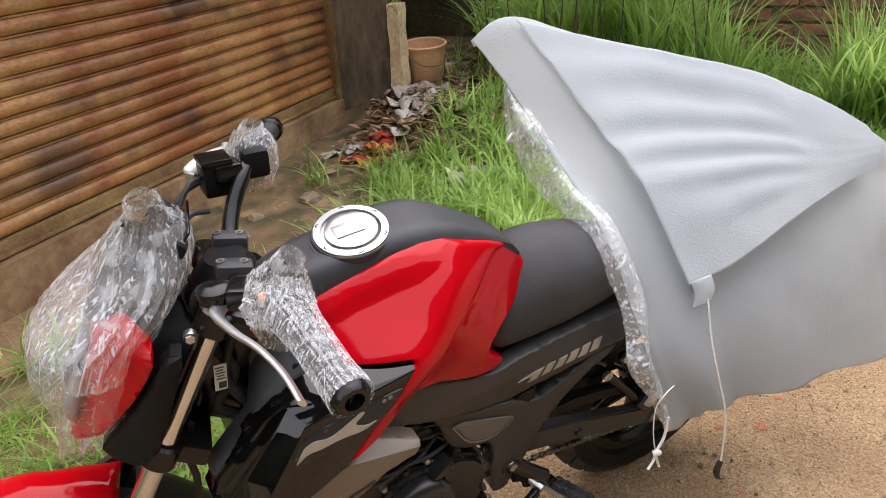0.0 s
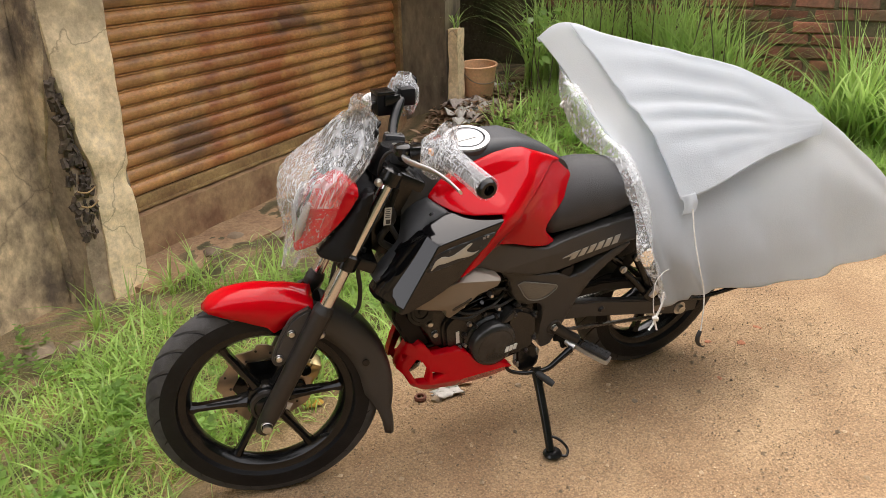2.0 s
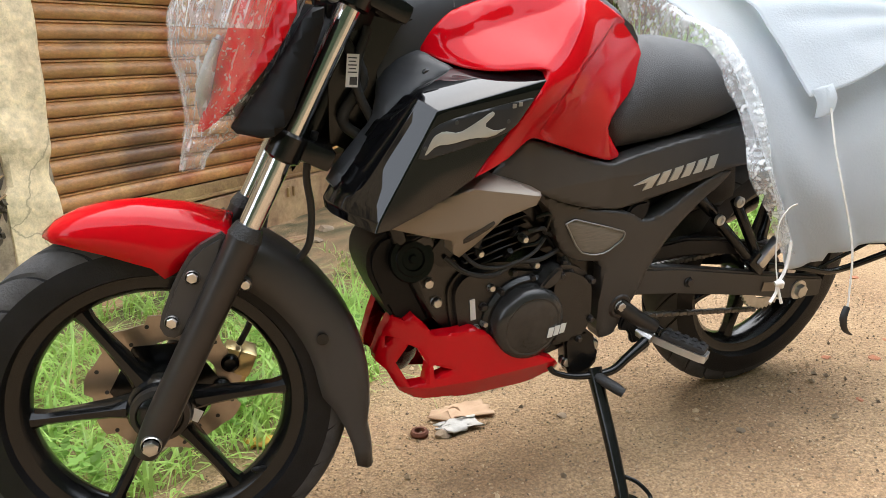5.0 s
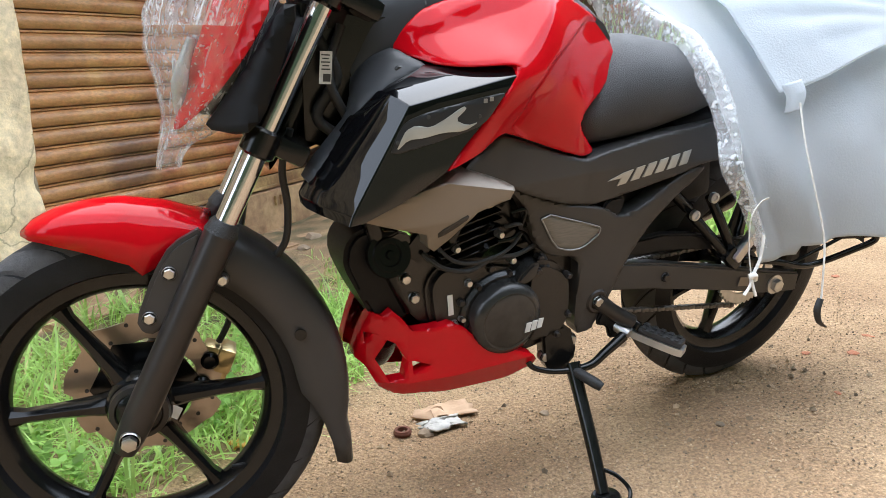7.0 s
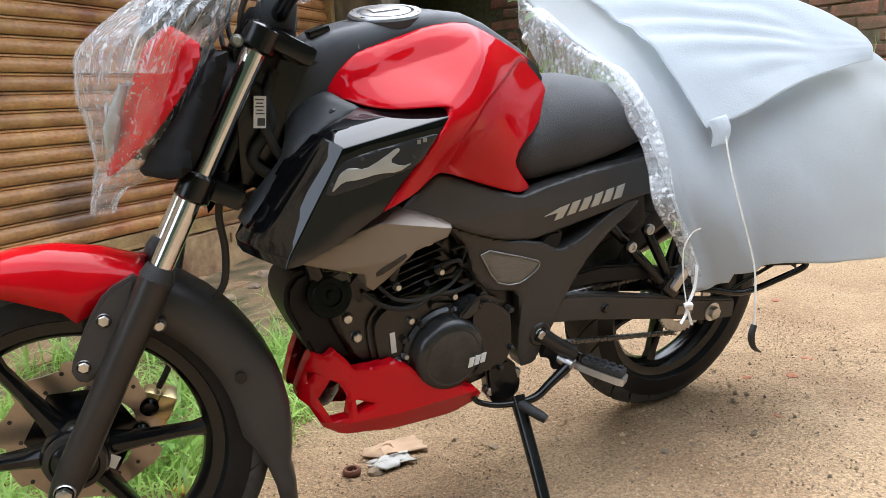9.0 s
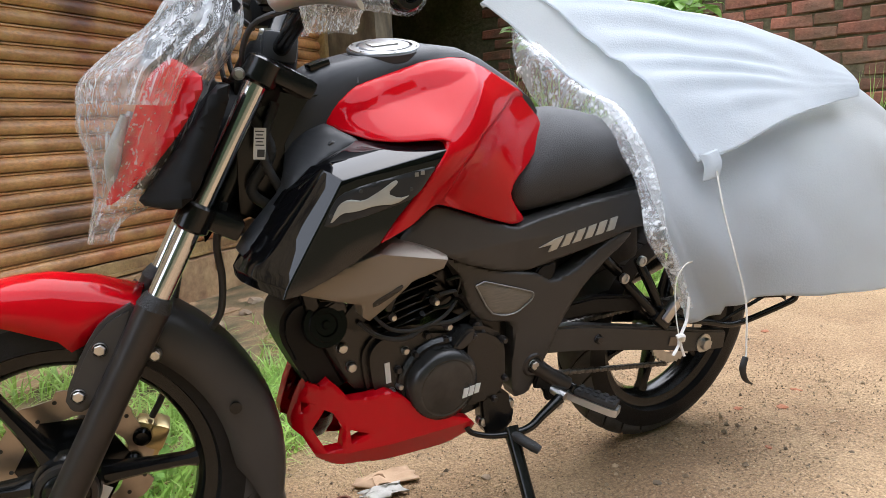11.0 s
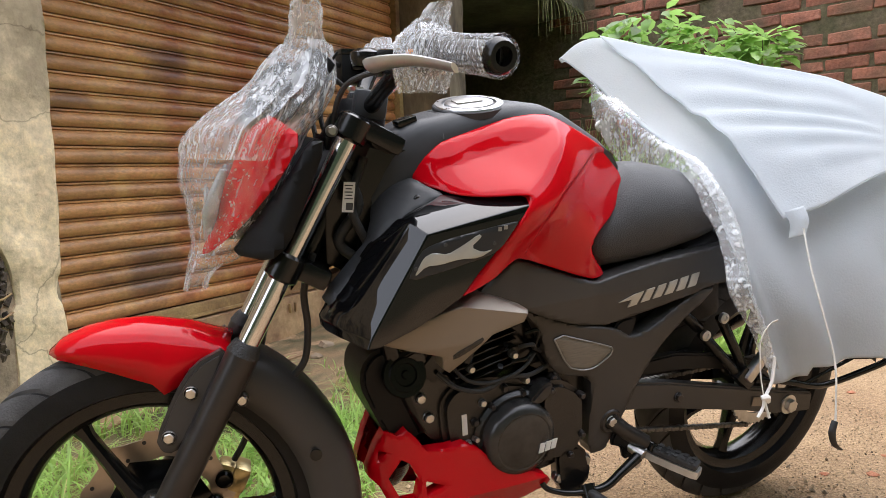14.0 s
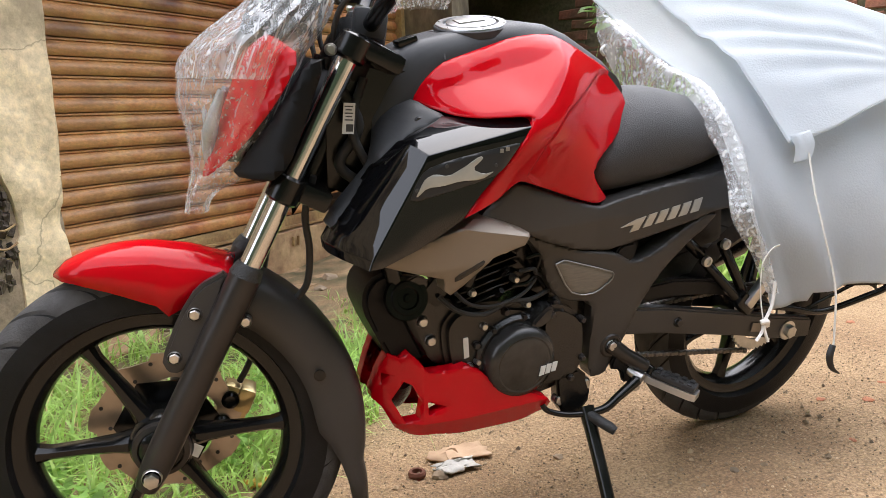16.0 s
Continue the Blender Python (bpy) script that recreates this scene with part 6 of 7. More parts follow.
# ---- wrappings ----
NET = [[(1.070, 0.281, 1.084), (1.150, 0.232, 1.128), (1.320, 0.105, 1.066), (1.530, -0.040, 1.008), (1.815, -0.195, 0.850), (2.16, -0.31, 0.52)],
       [(1.078, 0.080, 0.958), (1.170, 0.005, 0.952), (1.320, -0.050, 0.925), (1.530, -0.130, 0.880), (1.82, -0.245, 0.760), (2.15, -0.33, 0.49)],
       [(1.062, -0.178, 0.806), (1.178, -0.188, 0.775), (1.330, -0.236, 0.735), (1.550, -0.275, 0.705), (1.82, -0.310, 0.666), (2.14, -0.34, 0.46)],
       [(1.082, -0.272, 0.620), (1.160, -0.300, 0.580), (1.340, -0.318, 0.560), (1.580, -0.335, 0.540), (1.84, -0.338, 0.530), (2.12, -0.345, 0.44)],
       [(1.138, -0.285, 0.408), (1.235, -0.300, 0.416), (1.355, -0.331, 0.424), (1.632, -0.337, 0.390), (1.85, -0.340, 0.402), (2.10, -0.345, 0.415)]]
NET.insert(0, [(x + 0.05 * k, y + 0.01 + 0.05 * k, z - 0.004 - 0.03 * k) for (x, y, z), k in zip(NET[0], (0, 0.4, 1, 1, 1, 1))])
FLAP = [[(1.140, 0.224, 1.139), (1.320, 0.100, 1.076), (1.530, -0.044, 1.018), (1.640, -0.135, 0.955), (1.735, -0.215, 0.896)],
        [(1.166, -0.002, 0.968), (1.320, -0.072, 0.948), (1.500, -0.145, 0.915), (1.620, -0.205, 0.882), (1.738, -0.240, 0.866)],
        [(1.170, -0.148, 0.868), (1.310, -0.200, 0.853), (1.470, -0.225, 0.846), (1.600, -0.245, 0.840), (1.730, -0.255, 0.843)],
        [(1.178, -0.285, 0.712), (1.270, -0.298, 0.732), (1.430, -0.292, 0.782), (1.590, -0.270, 0.806), (1.718, -0.260, 0.820)]]


def ripple(u, v, p, deep=1.0):
    k = deep * math.sin(min(1.0, u * 1.4 + 0.12) * 3.1) * math.sin(min(1.0, v * 1.1 + 0.05) * 3.1)
    d = 0.0075 * k * math.sin(v * 40 + u * 4 + 1.6 * math.sin(u * 5)) + 0.010 * noise.noise(p * 5) + 0.004 * noise.noise(p * 14)
    return Vector((0.1, -0.75, 0.6)) * d


def hang(u, v, p):
    """Soft upright folds towards the lower edge, and a step where the front corner hangs lower."""
    d = 0.013 * v * math.sin(u * 30 + 1.5 * math.sin(v * 3)) * min(1.0, u * 6)
    low = Vector((0, 0, -0.016)) if v > 0.97 and u < 0.20 else Vector()
    return ripple(u, v, p, 0.15) + Vector((0.2, -0.9, 0)) * d + low


foam = part("foam_sheet", sheet(NET, 16, 14, hang), FOAM, sharp=180)
tagged(thicken(foam, 0.004), "white foam packing sheet draped over the seat and tail", "packing sheet")
flap = part("foam_flap", sheet(FLAP, 16, 16, ripple), FOAM, foam, "upper foam fold with soft ripples", sharp=180)
thicken(flap, 0.004)
tape = part("tape_tab", sheet([[(1.168, -0.292, 0.722), (1.206, -0.302, 0.731)], [(1.172, -0.302, 0.698), (1.208, -0.312, 0.706)], [(1.170, -0.300, 0.672), (1.204, -0.308, 0.678)]], 1, 4), FOAM, foam, "small glued foam tab")
thicken(tape, 0.003)


def bubbles(u, v, p):
    return Vector((-0.5, -0.6, 0.5)) * (0.0035 * abs(math.sin(u * 170) * math.sin(v * 24)) + 0.012 * noise.noise(p * 12))


WRAP_ROWS = [[(1.085, 0.19, 1.00), (1.060, 0.145, 0.930), (1.062, 0.06, 0.835), (1.048, -0.05, 0.815), (1.035, -0.14, 0.800), (1.033, -0.195, 0.758), (1.043, -0.240, 0.700), (1.043, -0.264, 0.640), (1.038, -0.284, 0.575), (1.085, -0.289, 0.500), (1.120, -0.292, 0.430)],
             [(1.085, 0.20, 1.03), (1.062, 0.10, 0.955), (1.062, 0.00, 0.885), (1.052, -0.085, 0.855), (1.054, -0.172, 0.832), (1.058, -0.225, 0.785), (1.066, -0.268, 0.702), (1.066, -0.292, 0.642), (1.060, -0.312, 0.580), (1.100, -0.312, 0.500), (1.128, -0.312, 0.430)],
             [(1.100, 0.25, 1.055), (1.092, 0.14, 0.995), (1.086, 0.02, 0.925), (1.084, -0.06, 0.865), (1.090, -0.150, 0.826), (1.092, -0.202, 0.775), (1.100, -0.243, 0.700), (1.100, -0.262, 0.640), (1.095, -0.280, 0.580), (1.125, -0.284, 0.500), (1.140, -0.286, 0.430)]]
BUBBLE = film("bubble_film", (0.80, 0.82, 0.83), 0.16, 0.62, 0.06, 90, 0.8)
wrap = part("bubble_wrap", sheet([r[:4] for r in WRAP_ROWS], 16, 10, lambda u, v, p: bubbles(u * 0.36, v, p)), BUBBLE, sharp=180)
hem = thicken(part("rolled_hem", sheet([r[3:] for r in WRAP_ROWS], 16, 10, lambda u, v, p: bubbles(u * 0.64 + 0.36, v, p)), BUBBLE, wrap, "rolled shiny hem of the bubble wrap", sharp=180), 0.002)
tagged(thicken(wrap, 0.002), "crumpled clear bubble wrap under the foam sheet", "bubble wrap")
cord = part("tie_cord", tube([(1.190, -0.316, 0.690), (1.192, -0.330, 0.62), (1.202, -0.345, 0.545), (1.230, -0.352, 0.440), (1.236, -0.350, 0.345), (1.234, -0.350, 0.318)], 0.0020, 6), CORD)
tagged(cord, "thin white cord hanging from the foam with a black strap end", "cord")
part("strap_end", tube([(1.234, -0.350, 0.322), (1.226, -0.350, 0.300), (1.236, -0.348, 0.275), (1.262, -0.344, 0.258)], [0.006, 0.007, 0.0055, 0.002], 10, flat=0.35), STRAP, cord, "curled black strap end")
tie = part("ribbon_tie", tube([(1.126, -0.312, 0.522), (1.100, -0.318, 0.518), (1.080, -0.316, 0.490), (1.083, -0.312, 0.43), (1.094, -0.310, 0.378)], 0.0032, 8, flat=0.4), CORD)
tagged(tie, "white knotted ribbon tied through the foam corner", "ribbon")
part("ribbon_end", tube([(1.094, -0.310, 0.378), (1.112, -0.312, 0.41), (1.117, -0.314, 0.455)], 0.0030, 8, flat=0.4), CORD, tie)
part("ribbon_end", tube([(1.094, -0.310, 0.378), (1.090, -0.311, 0.362), (1.074, -0.313, 0.347)], 0.0028, 8, flat=0.4), CORD, tie)
part("ribbon_end", tube([(1.094, -0.310, 0.378), (1.098, -0.311, 0.360), (1.104, -0.313, 0.340)], 0.0028, 8, flat=0.4), CORD, tie)
part("ribbon_knot", tube([(1.086, -0.311, 0.380), (1.096, -0.316, 0.382), (1.103, -0.310, 0.372)], 0.0055, 8), CORD, tie)
tagged(part("wire_tie", tube([(1.085, 0.14, 0.915), (1.060, 0.125, 0.925), (1.045, 0.12, 0.915), (1.060, 0.13, 0.905)], 0.0035, 8), CORD), "small white plastic tie on the bubble wrap", "tie")


def crumpled(rings, seg, amount, freq, seed=0.0, pleats=23):
    """A bag: rings of (centre, half width along x, half width along y), creased."""
    secs = []
    for (c, a, b) in rings:
        secs.append([Vector(c) + Vector((a * math.cos(t), b * math.sin(t), 0)) for t in (2 * math.pi * j / seg for j in range(seg))])
    lines = [smooth_line([s[j] for s in secs], 8) for j in range(seg)]
    out = []
    for i in range(len(lines[0])):
        row = []
        for j in range(seg):
            p = lines[j][i]
            n = noise.noise_vector(p * freq + Vector((seed, 0, 0))) + 0.5 * noise.noise_vector(p * freq * 2.3)
            k = 1 - abs(noise.noise(p * freq * 1.4 + Vector((3, seed, 1)))) * 2
            mid = sum((lines[q][i] for q in range(0, seg, 6)), Vector()) / len(range(0, seg, 6))
            t = j / seg * pleats + 1.2 * noise.noise(Vector((i * 0.05, seed, 1.0))) + 0.35 * noise.noise(p * freq * 0.6)
            tri = abs((t % 1.0) - 0.5) * 2
            row.append(p + n * amount * 0.40 + (p - mid).normalized() * (k * amount * 0.25 + (tri - 0.5) * amount * 0.8))
        out.append(row)
    return loft(out, caps=False)


BIKE_STEER = LEAN @ STEER
bag = part("headlight_bag", crumpled([((0.122, -0.005, 0.664), 0.014, 0.016), ((0.135, -0.005, 0.695), 0.020, 0.03), ((0.165, 0, 0.725), 0.045, 0.082), ((0.190, 0, 0.79), 0.074, 0.120), ((0.190, 0, 0.835), 0.082, 0.140), ((0.196, 0, 0.868), 0.085, 0.150)], 96, 0.009, 11), BAG, sharp=50, m=BIKE_STEER)
part("bag_top", crumpled([((0.196, 0, 0.866), 0.085, 0.150), ((0.208, 0, 0.900), 0.088, 0.153), ((0.243, 0, 0.937), 0.082, 0.143), ((0.278, 0, 0.975), 0.066, 0.115), ((0.292, -0.008, 1.01), 0.052, 0.080), ((0.299, -0.020, 1.035), 0.036, 0.055)], 96, 0.008, 15, 2.0), BAG_THICK, bag, "whitish creased top of the bag", sharp=50, m=BIKE_STEER)
part("bag_neck", crumpled([((0.299, -0.020, 1.03), 0.034, 0.052), ((0.299, -0.040, 1.045), 0.024, 0.034), ((0.298, -0.055, 1.06), 0.022, 0.030), ((0.298, -0.072, 1.082), 0.020, 0.032), ((0.300, -0.080, 1.092), 0.014, 0.034)], 48, 0.007, 26, 5.0), BAG_THICK, bag, "gathered neck of the bag", sharp=20, m=BIKE_STEER)
tagged(bag, "crumpled clear plastic bag over the headlight and dash", "plastic bag")
grip_in, grip_out = Vector((0.450, -0.266, 1.004)), Vector((0.484, -0.395, 0.987))
gm = BIKE_STEER @ Matrix.Translation(grip_in) @ (grip_out - grip_in).to_track_quat('-Z', 'Y').to_matrix().to_4x4()
wrap_l = part("grip_wrap", crumpled([((0, 0, 0.01), 0.030, 0.029), ((0, 0, -0.03), 0.0245, 0.0235), ((0, 0, -0.08), 0.0225, 0.0225), ((0, 0, -0.125), 0.0235, 0.0235), ((0, 0, -0.146), 0.0242, 0.0242)], 60, 0.0024, 30, 2.0), WRAP, sharp=22, m=gm)
part("loose_end", crumpled([((0, 0, 0.004), 0.028, 0.028), ((0.004, 0, 0.018), 0.036, 0.032), ((0.008, 0, 0.034), 0.040, 0.030)], 40, 0.006, 30, 9.0), WRAP, wrap_l, "loose torn end of the film", sharp=50, m=gm)
tagged(wrap_l, "clear film wrapped round the clutch grip", "plastic wrap", "grip wraps")
sw_l = part("switch_bag", crumpled([((0.440, -0.215, 0.955), 0.030, 0.045), ((0.440, -0.217, 0.985), 0.037, 0.050), ((0.440, -0.220, 1.018), 0.035, 0.046), ((0.446, -0.225, 1.036), 0.025, 0.036), ((0.450, -0.230, 1.048), 0.017, 0.028)], 72, 0.008, 24, 4.0), WRAP, sharp=22, m=BIKE_STEER)
part("gathered_top", crumpled([((0.450, -0.230, 1.046), 0.017, 0.028), ((0.454, -0.235, 1.056), 0.016, 0.026), ((0.458, -0.240, 1.066), 0.011, 0.026)], 40, 0.006, 30, 3.0), BAG_THICK, sw_l, "gathered top of the bag", sharp=50, m=BIKE_STEER)
tagged(sw_l, "clear plastic bag over the clutch-side switches", "plastic bag", "switch bags")
sw_r = part("switch_bag", crumpled([((0.446, 0.195, 0.975), 0.025, 0.03), ((0.448, 0.200, 1.000), 0.036, 0.046), ((0.450, 0.205, 1.035), 0.038, 0.046), ((0.450, 0.205, 1.062), 0.024, 0.032)], 72, 0.008, 24, 7.0), WRAP, sharp=22, m=BIKE_STEER)
part("gathered_top", crumpled([((0.450, 0.205, 1.058), 0.023, 0.031), ((0.455, 0.21, 1.074), 0.016, 0.026)], 40, 0.006, 30, 5.0), BAG_THICK, sw_r, "gathered top of the bag", sharp=50, m=BIKE_STEER)
tagged(sw_r, "clear plastic bag over the throttle-side switches", "plastic bag", "switch bags")

# ---- greenery ----
rng = np.random.default_rng(7)


def leaf_material(name, base, second):
    m = mat(name, base, 0.42, second=second, scale=2.2, spread=0.6, mix=(0.38, 0.62))
    return see_light(m, 0.45, tuple(min(0.9, c * 1.6) for c in base))


GRASS = leaf_material("grass_blades", (0.38, 0.53, 0.165), (0.12, 0.22, 0.038))
DRY = leaf_material("dry_grass", (0.56, 0.48, 0.25), (0.38, 0.32, 0.15))
WEED = leaf_material("weed_leaf", (0.24, 0.38, 0.10), (0.12, 0.22, 0.05))


def blades(name, x, y, height, width, bend, material, label, seg=4, lift=0.0):
    n = len(x)
    base_z = rise(x, y) - 0.008 + lift
    a = rng.uniform(0, 2 * np.pi, n)
    lean = rng.uniform(0.1, 1.0, n) * bend
    verts, faces = np.zeros((n, seg * 2 + 1, 3)), []
    for k in range(seg + 1):
        f = k / seg
        ox = np.cos(a) * height * lean * f ** 1.9
        oy = np.sin(a) * height * lean * f ** 1.9
        oz = height * (f - 0.45 * lean * f ** 2.2)
        wd = width * (1 - f ** 2) * (0.55 + 0.45 * math.sin(math.pi * min(1, f * 1.3)))
        c = np.stack([x + ox, y + oy, base_z + oz], 1)
        sd = np.stack([-np.sin(a), np.cos(a), 0 * a], 1) * wd[:, None]
        if k == seg:
            verts[:, seg * 2] = c
        else:
            verts[:, 2 * k], verts[:, 2 * k + 1] = c - sd, c + sd
    idx = np.arange(n)[:, None] * (seg * 2 + 1)
    fl = []
    for k in range(seg - 1):
        fl.append(np.concatenate([idx + 2 * k, idx + 2 * k + 1, idx + 2 * k + 3, idx + 2 * k + 2], 1))
    quads = np.concatenate(fl).tolist()
    tris = np.concatenate([idx + 2 * seg - 2, idx + 2 * seg - 1, idx + 2 * seg], 1).tolist()
    ob = solid(name, verts.reshape(-1, 3), quads + tris, material, sharp=180)
    return tagged(ob, label, "grass", kind="stuff")


def scatter(n, x0, x1, y0, y1, clump, keep):
    cx, cy = rng.uniform(x0, x1, n // clump), rng.uniform(y0, y1, n // clump)
    x = np.repeat(cx, clump) + rng.normal(0, 0.035, (n // clump) * clump)
    y = np.repeat(cy, clump) + rng.normal(0, 0.035, (n // clump) * clump)
    ok = keep(x, y, np.repeat(rng.uniform(0, 1, n // clump), clump))
    return x[ok], y[ok]


def wall_uv(x, y):
    c, s = math.cos(radians(38.5)), math.sin(radians(38.5))
    return (x + 0.044) * c + (y - 1.988) * s, -(x + 0.044) * s + (y - 1.988) * c


def lawn(x, y, r):
    u, v = wall_uv(x, y)
    dens = soft((y - verge_line(x) - 0.02) / 0.22)
    bare = soft((v + 1.05 + 0.12 * np.sin(u * 7)) / 0.25) * soft((u + 0.62) / 0.15) * soft((2.45 - u) / 0.1)
    patchy = 0.78 + 0.22 * np.sin(x * 9.1 + 2 * np.sin(y * 5.3)) * np.sin(y * 7.7 + 1.1)
    dens = dens * patchy * (1 - 0.965 * bare)
    dens = np.where(v > np.where(u < -0.25, -0.58, -0.42), 0, dens)
    bw = (x - 4.55) * 0.92 + (y - 2.12) * 0.4
    return (r < dens) & (bw < -0.05) & (np.hypot(x - 2.42, y - 3.15) > 0.42)


x, y = scatter(112000, -1.9, 4.4, -1.0, 3.2, 9, lawn)
h = rng.uniform(0.035, 0.135, len(x)) * (1 + 0.5 * soft((x - 1.2) / 1.0)) * (0.75 + 0.35 * np.sin(x * 6.3 + 1.0) * np.sin(y * 5.1))
blades("grass", x, y, h, rng.uniform(0.0018, 0.0048, len(x)), 2.1, GRASS, "short green grass on the verge", 5)
x, y = scatter(8000, -1.6, 1.6, -0.9, 1.5, 7, lawn)
blades("long_grass", x, y, rng.uniform(0.11, 0.22, len(x)), rng.uniform(0.0028, 0.0055, len(x)), 2.0, GRASS, "longer arching grass blades on the verge", 6)
x, y = scatter(15000, -1.9, 4.2, -0.9, 2.9, 8, lawn)
blades("dry_grass", x, y, rng.uniform(0.05, 0.14, len(x)), rng.uniform(0.0012, 0.0028, len(x)), 2.0, DRY, "dry straw coloured grass among the green")
x, y = scatter(9000, 1.1, 3.4, 0.95, 3.0, 26, lambda x, y, r: lawn(x, y, r) & (rng.uniform(0, 1, len(x)) < 0.85))
blades("broad_grass", x, y, rng.uniform(0.12, 0.32, len(x)), rng.uniform(0.005, 0.010, len(x)), 1.5, GRASS, "broad bladed grass tufts behind the motorcycle", 5)


def tall_keep(x, y, r):
    bw = (x - 4.55) * 0.92 + (y - 2.12) * 0.4
    return (bw < -0.12) & (bw > -1.9) & (r < 0.85) & (y > verge_line(x) + 0.1) & (np.hypot(x - 2.5, y - 3.2) > 0.85)


x, y = scatter(9000, 2.75, 4.6, 0.9, 3.0, 24, tall_keep)
blades("tall_grass", x, y, rng.uniform(0.20, 0.46, len(x)) * (0.6 + 0.4 * soft((y - 1.0) / 1.0)), rng.uniform(0.006, 0.013, len(x)), 1.9, GRASS, "tall arching green grass by the brick wall", 6)
reed_x, reed_y = [], []
for f, w, k in ((0.0, 0.30, 8), (0.16, 0.32, 9), (0.32, 0.34, 9), (0.48, 0.34, 9), (0.64, 0.32, 8), (0.80, 0.26, 6), (1.0, 0.20, 4), (1.62, 0.16, 7), (1.78, 0.20, 9)):
    for j in range(k):
        px, py = 3.22 + 0.52 * f + rng.normal(0, w * 0.5), 3.25 - 1.16 * f + rng.normal(0, w * 0.5)
        reed_x += list(px + rng.normal(0, 0.03, 22))
        reed_y += list(py + rng.normal(0, 0.03, 22))
x, y = np.array(reed_x), np.array(reed_y)
ok = (x - 4.55) * 0.92 + (y - 2.12) * 0.4 < -0.15
x, y = x[ok], y[ok]
blades("tall_grass", x, y, rng.uniform(0.55, 1.10, len(x)), rng.uniform(0.006, 0.013, len(x)), 0.95, GRASS, "dense clumps of tall green grass before the brick wall", 8)
sx, sy, _ = WALL @ Vector((2.61, -0.45, 0))
x, y = sx + rng.normal(0, 0.015, 16), sy + rng.normal(0, 0.015, 16)
blades("grass_tuft", x, y, rng.uniform(0.14, 0.30, 16), rng.uniform(0.004, 0.007, 16), 1.6, GRASS, "green grass tuft growing on the stone strip", 7, lift=0.80 - float(rise(np.array([sx]), np.array([sy]))[0]))
x, y = np.repeat([2.70, 2.78, 2.62], 9) + rng.normal(0, 0.03, 27), np.repeat([3.28, 3.16, 3.08], 9) + rng.normal(0, 0.03, 27)
blades("grass_tuft", x, y, rng.uniform(0.25, 0.50, 27), rng.uniform(0.003, 0.006, 27), 1.5, GRASS, "thin arching grass beside the bucket", 7)
tx, ty = np.array([-0.02, 0.06, 0.12, 0.22, 0.34, -0.35, -0.20, 0.50, 0.44]), np.array([1.42, 1.50, 1.36, 1.28, 1.32, 1.18, 1.22, 1.22, 1.44])
x, y = np.repeat(tx, 26) + rng.normal(0, 0.035, 234), np.repeat(ty, 26) + rng.normal(0, 0.035, 234)
blades("grass_tuft", x, y, rng.uniform(0.10, 0.30, 234), rng.uniform(0.003, 0.006, 234), 1.8, GRASS, "loose grass tufts by the cracked pillar", 5)


STALK = mat("woody_stem", (0.10, 0.085, 0.04), 0.8, second=(0.06, 0.055, 0.03), scale=30)


def leaf_cloud(name, centres, n, size, material, label, category):
    """A shrub: thin stems carrying many pointed, folded leaves."""
    shrub = thing(name, label, category)
    verts, faces = [], []
    for c, r, z0 in centres:
        for k in range(n):
            d = Vector(rng.normal(0, 1, 3)).normalized()
            p = Vector(c) + Vector((d.x * r[0], d.y * r[1], d.z * r[2])) * (0.35 + 0.65 * rng.uniform(0, 1) ** 0.4)
            s = size * rng.uniform(0.55, 1.2)
            out = Vector((d.x, d.y, rng.uniform(-0.5, 0.25))).normalized()
            sd = out.cross(Vector((rng.normal(0, .3), rng.normal(0, .3), 1))).normalized()
            up = sd.cross(out).normalized()
            i = len(verts)
            verts += [p, p + out * s * 0.35 + sd * s * 0.30 + up * s * 0.06, p + out * s * 0.72 + sd * s * 0.22 + up * s * 0.03, p + out * s - up * s * 0.12,
                      p + out * s * 0.72 - sd * s * 0.22 + up * s * 0.03, p + out * s * 0.35 - sd * s * 0.30 + up * s * 0.06, p + out * s * 0.4, p + out * s * 0.75 - up * s * 0.02]
            faces += [(i, i + 1, i + 6), (i + 1, i + 2, i + 7, i + 6), (i + 2, i + 3, i + 7), (i + 3, i + 4, i + 7), (i + 4, i + 5, i + 6, i + 7), (i + 5, i, i + 6)]
    solid("leaves", verts, faces, material, shrub, sharp=30)
    for c, r, z0 in centres:
        for k in range(2):
            q = Vector(c) + Vector((rng.normal(0, .5) * r[0], rng.normal(0, .5) * r[1], rng.uniform(-0.3, 0.6) * r[2]))
            b = Vector((c[0] + rng.normal(0, .08), c[1] + rng.normal(0, .08), z0))
            part("stem", tube([b, b.lerp(q, 0.5) + Vector((rng.normal(0, .03), rng.normal(0, .03), 0.03)), q], [0.006, 0.004, 0.002], 6, 4), STALK, shrub)
    return shrub


leaf_cloud("shrub", [((2.99, 2.52, 1.52), (0.17, 0.17, 0.16), 0.25), ((3.15, 2.42, 1.60), (0.28, 0.26, 0.18), 0.25), ((3.42, 2.22, 1.55), (0.26, 0.24, 0.16), 0.25), ((3.66, 2.05, 1.50), (0.2, 0.18, 0.12), 0.25), ((3.12, 2.45, 1.34), (0.40, 0.3, 0.17), 0.25)], 105, 0.130, WEED, "leafy green shrub in front of the brick wall", "shrub")
leaf_cloud("shrub", [((2.74, 2.88, 0.86), (0.11, 0.11, 0.11), 0.2), ((2.68, 2.82, 0.70), (0.12, 0.12, 0.12), 0.2)], 38, 0.080, WEED, "small dark leafed shrub beside the shed", "shrub")
weeds = []
x, y = scatter(900, -1.6, 2.2, -0.6, 1.4, 3, lawn)
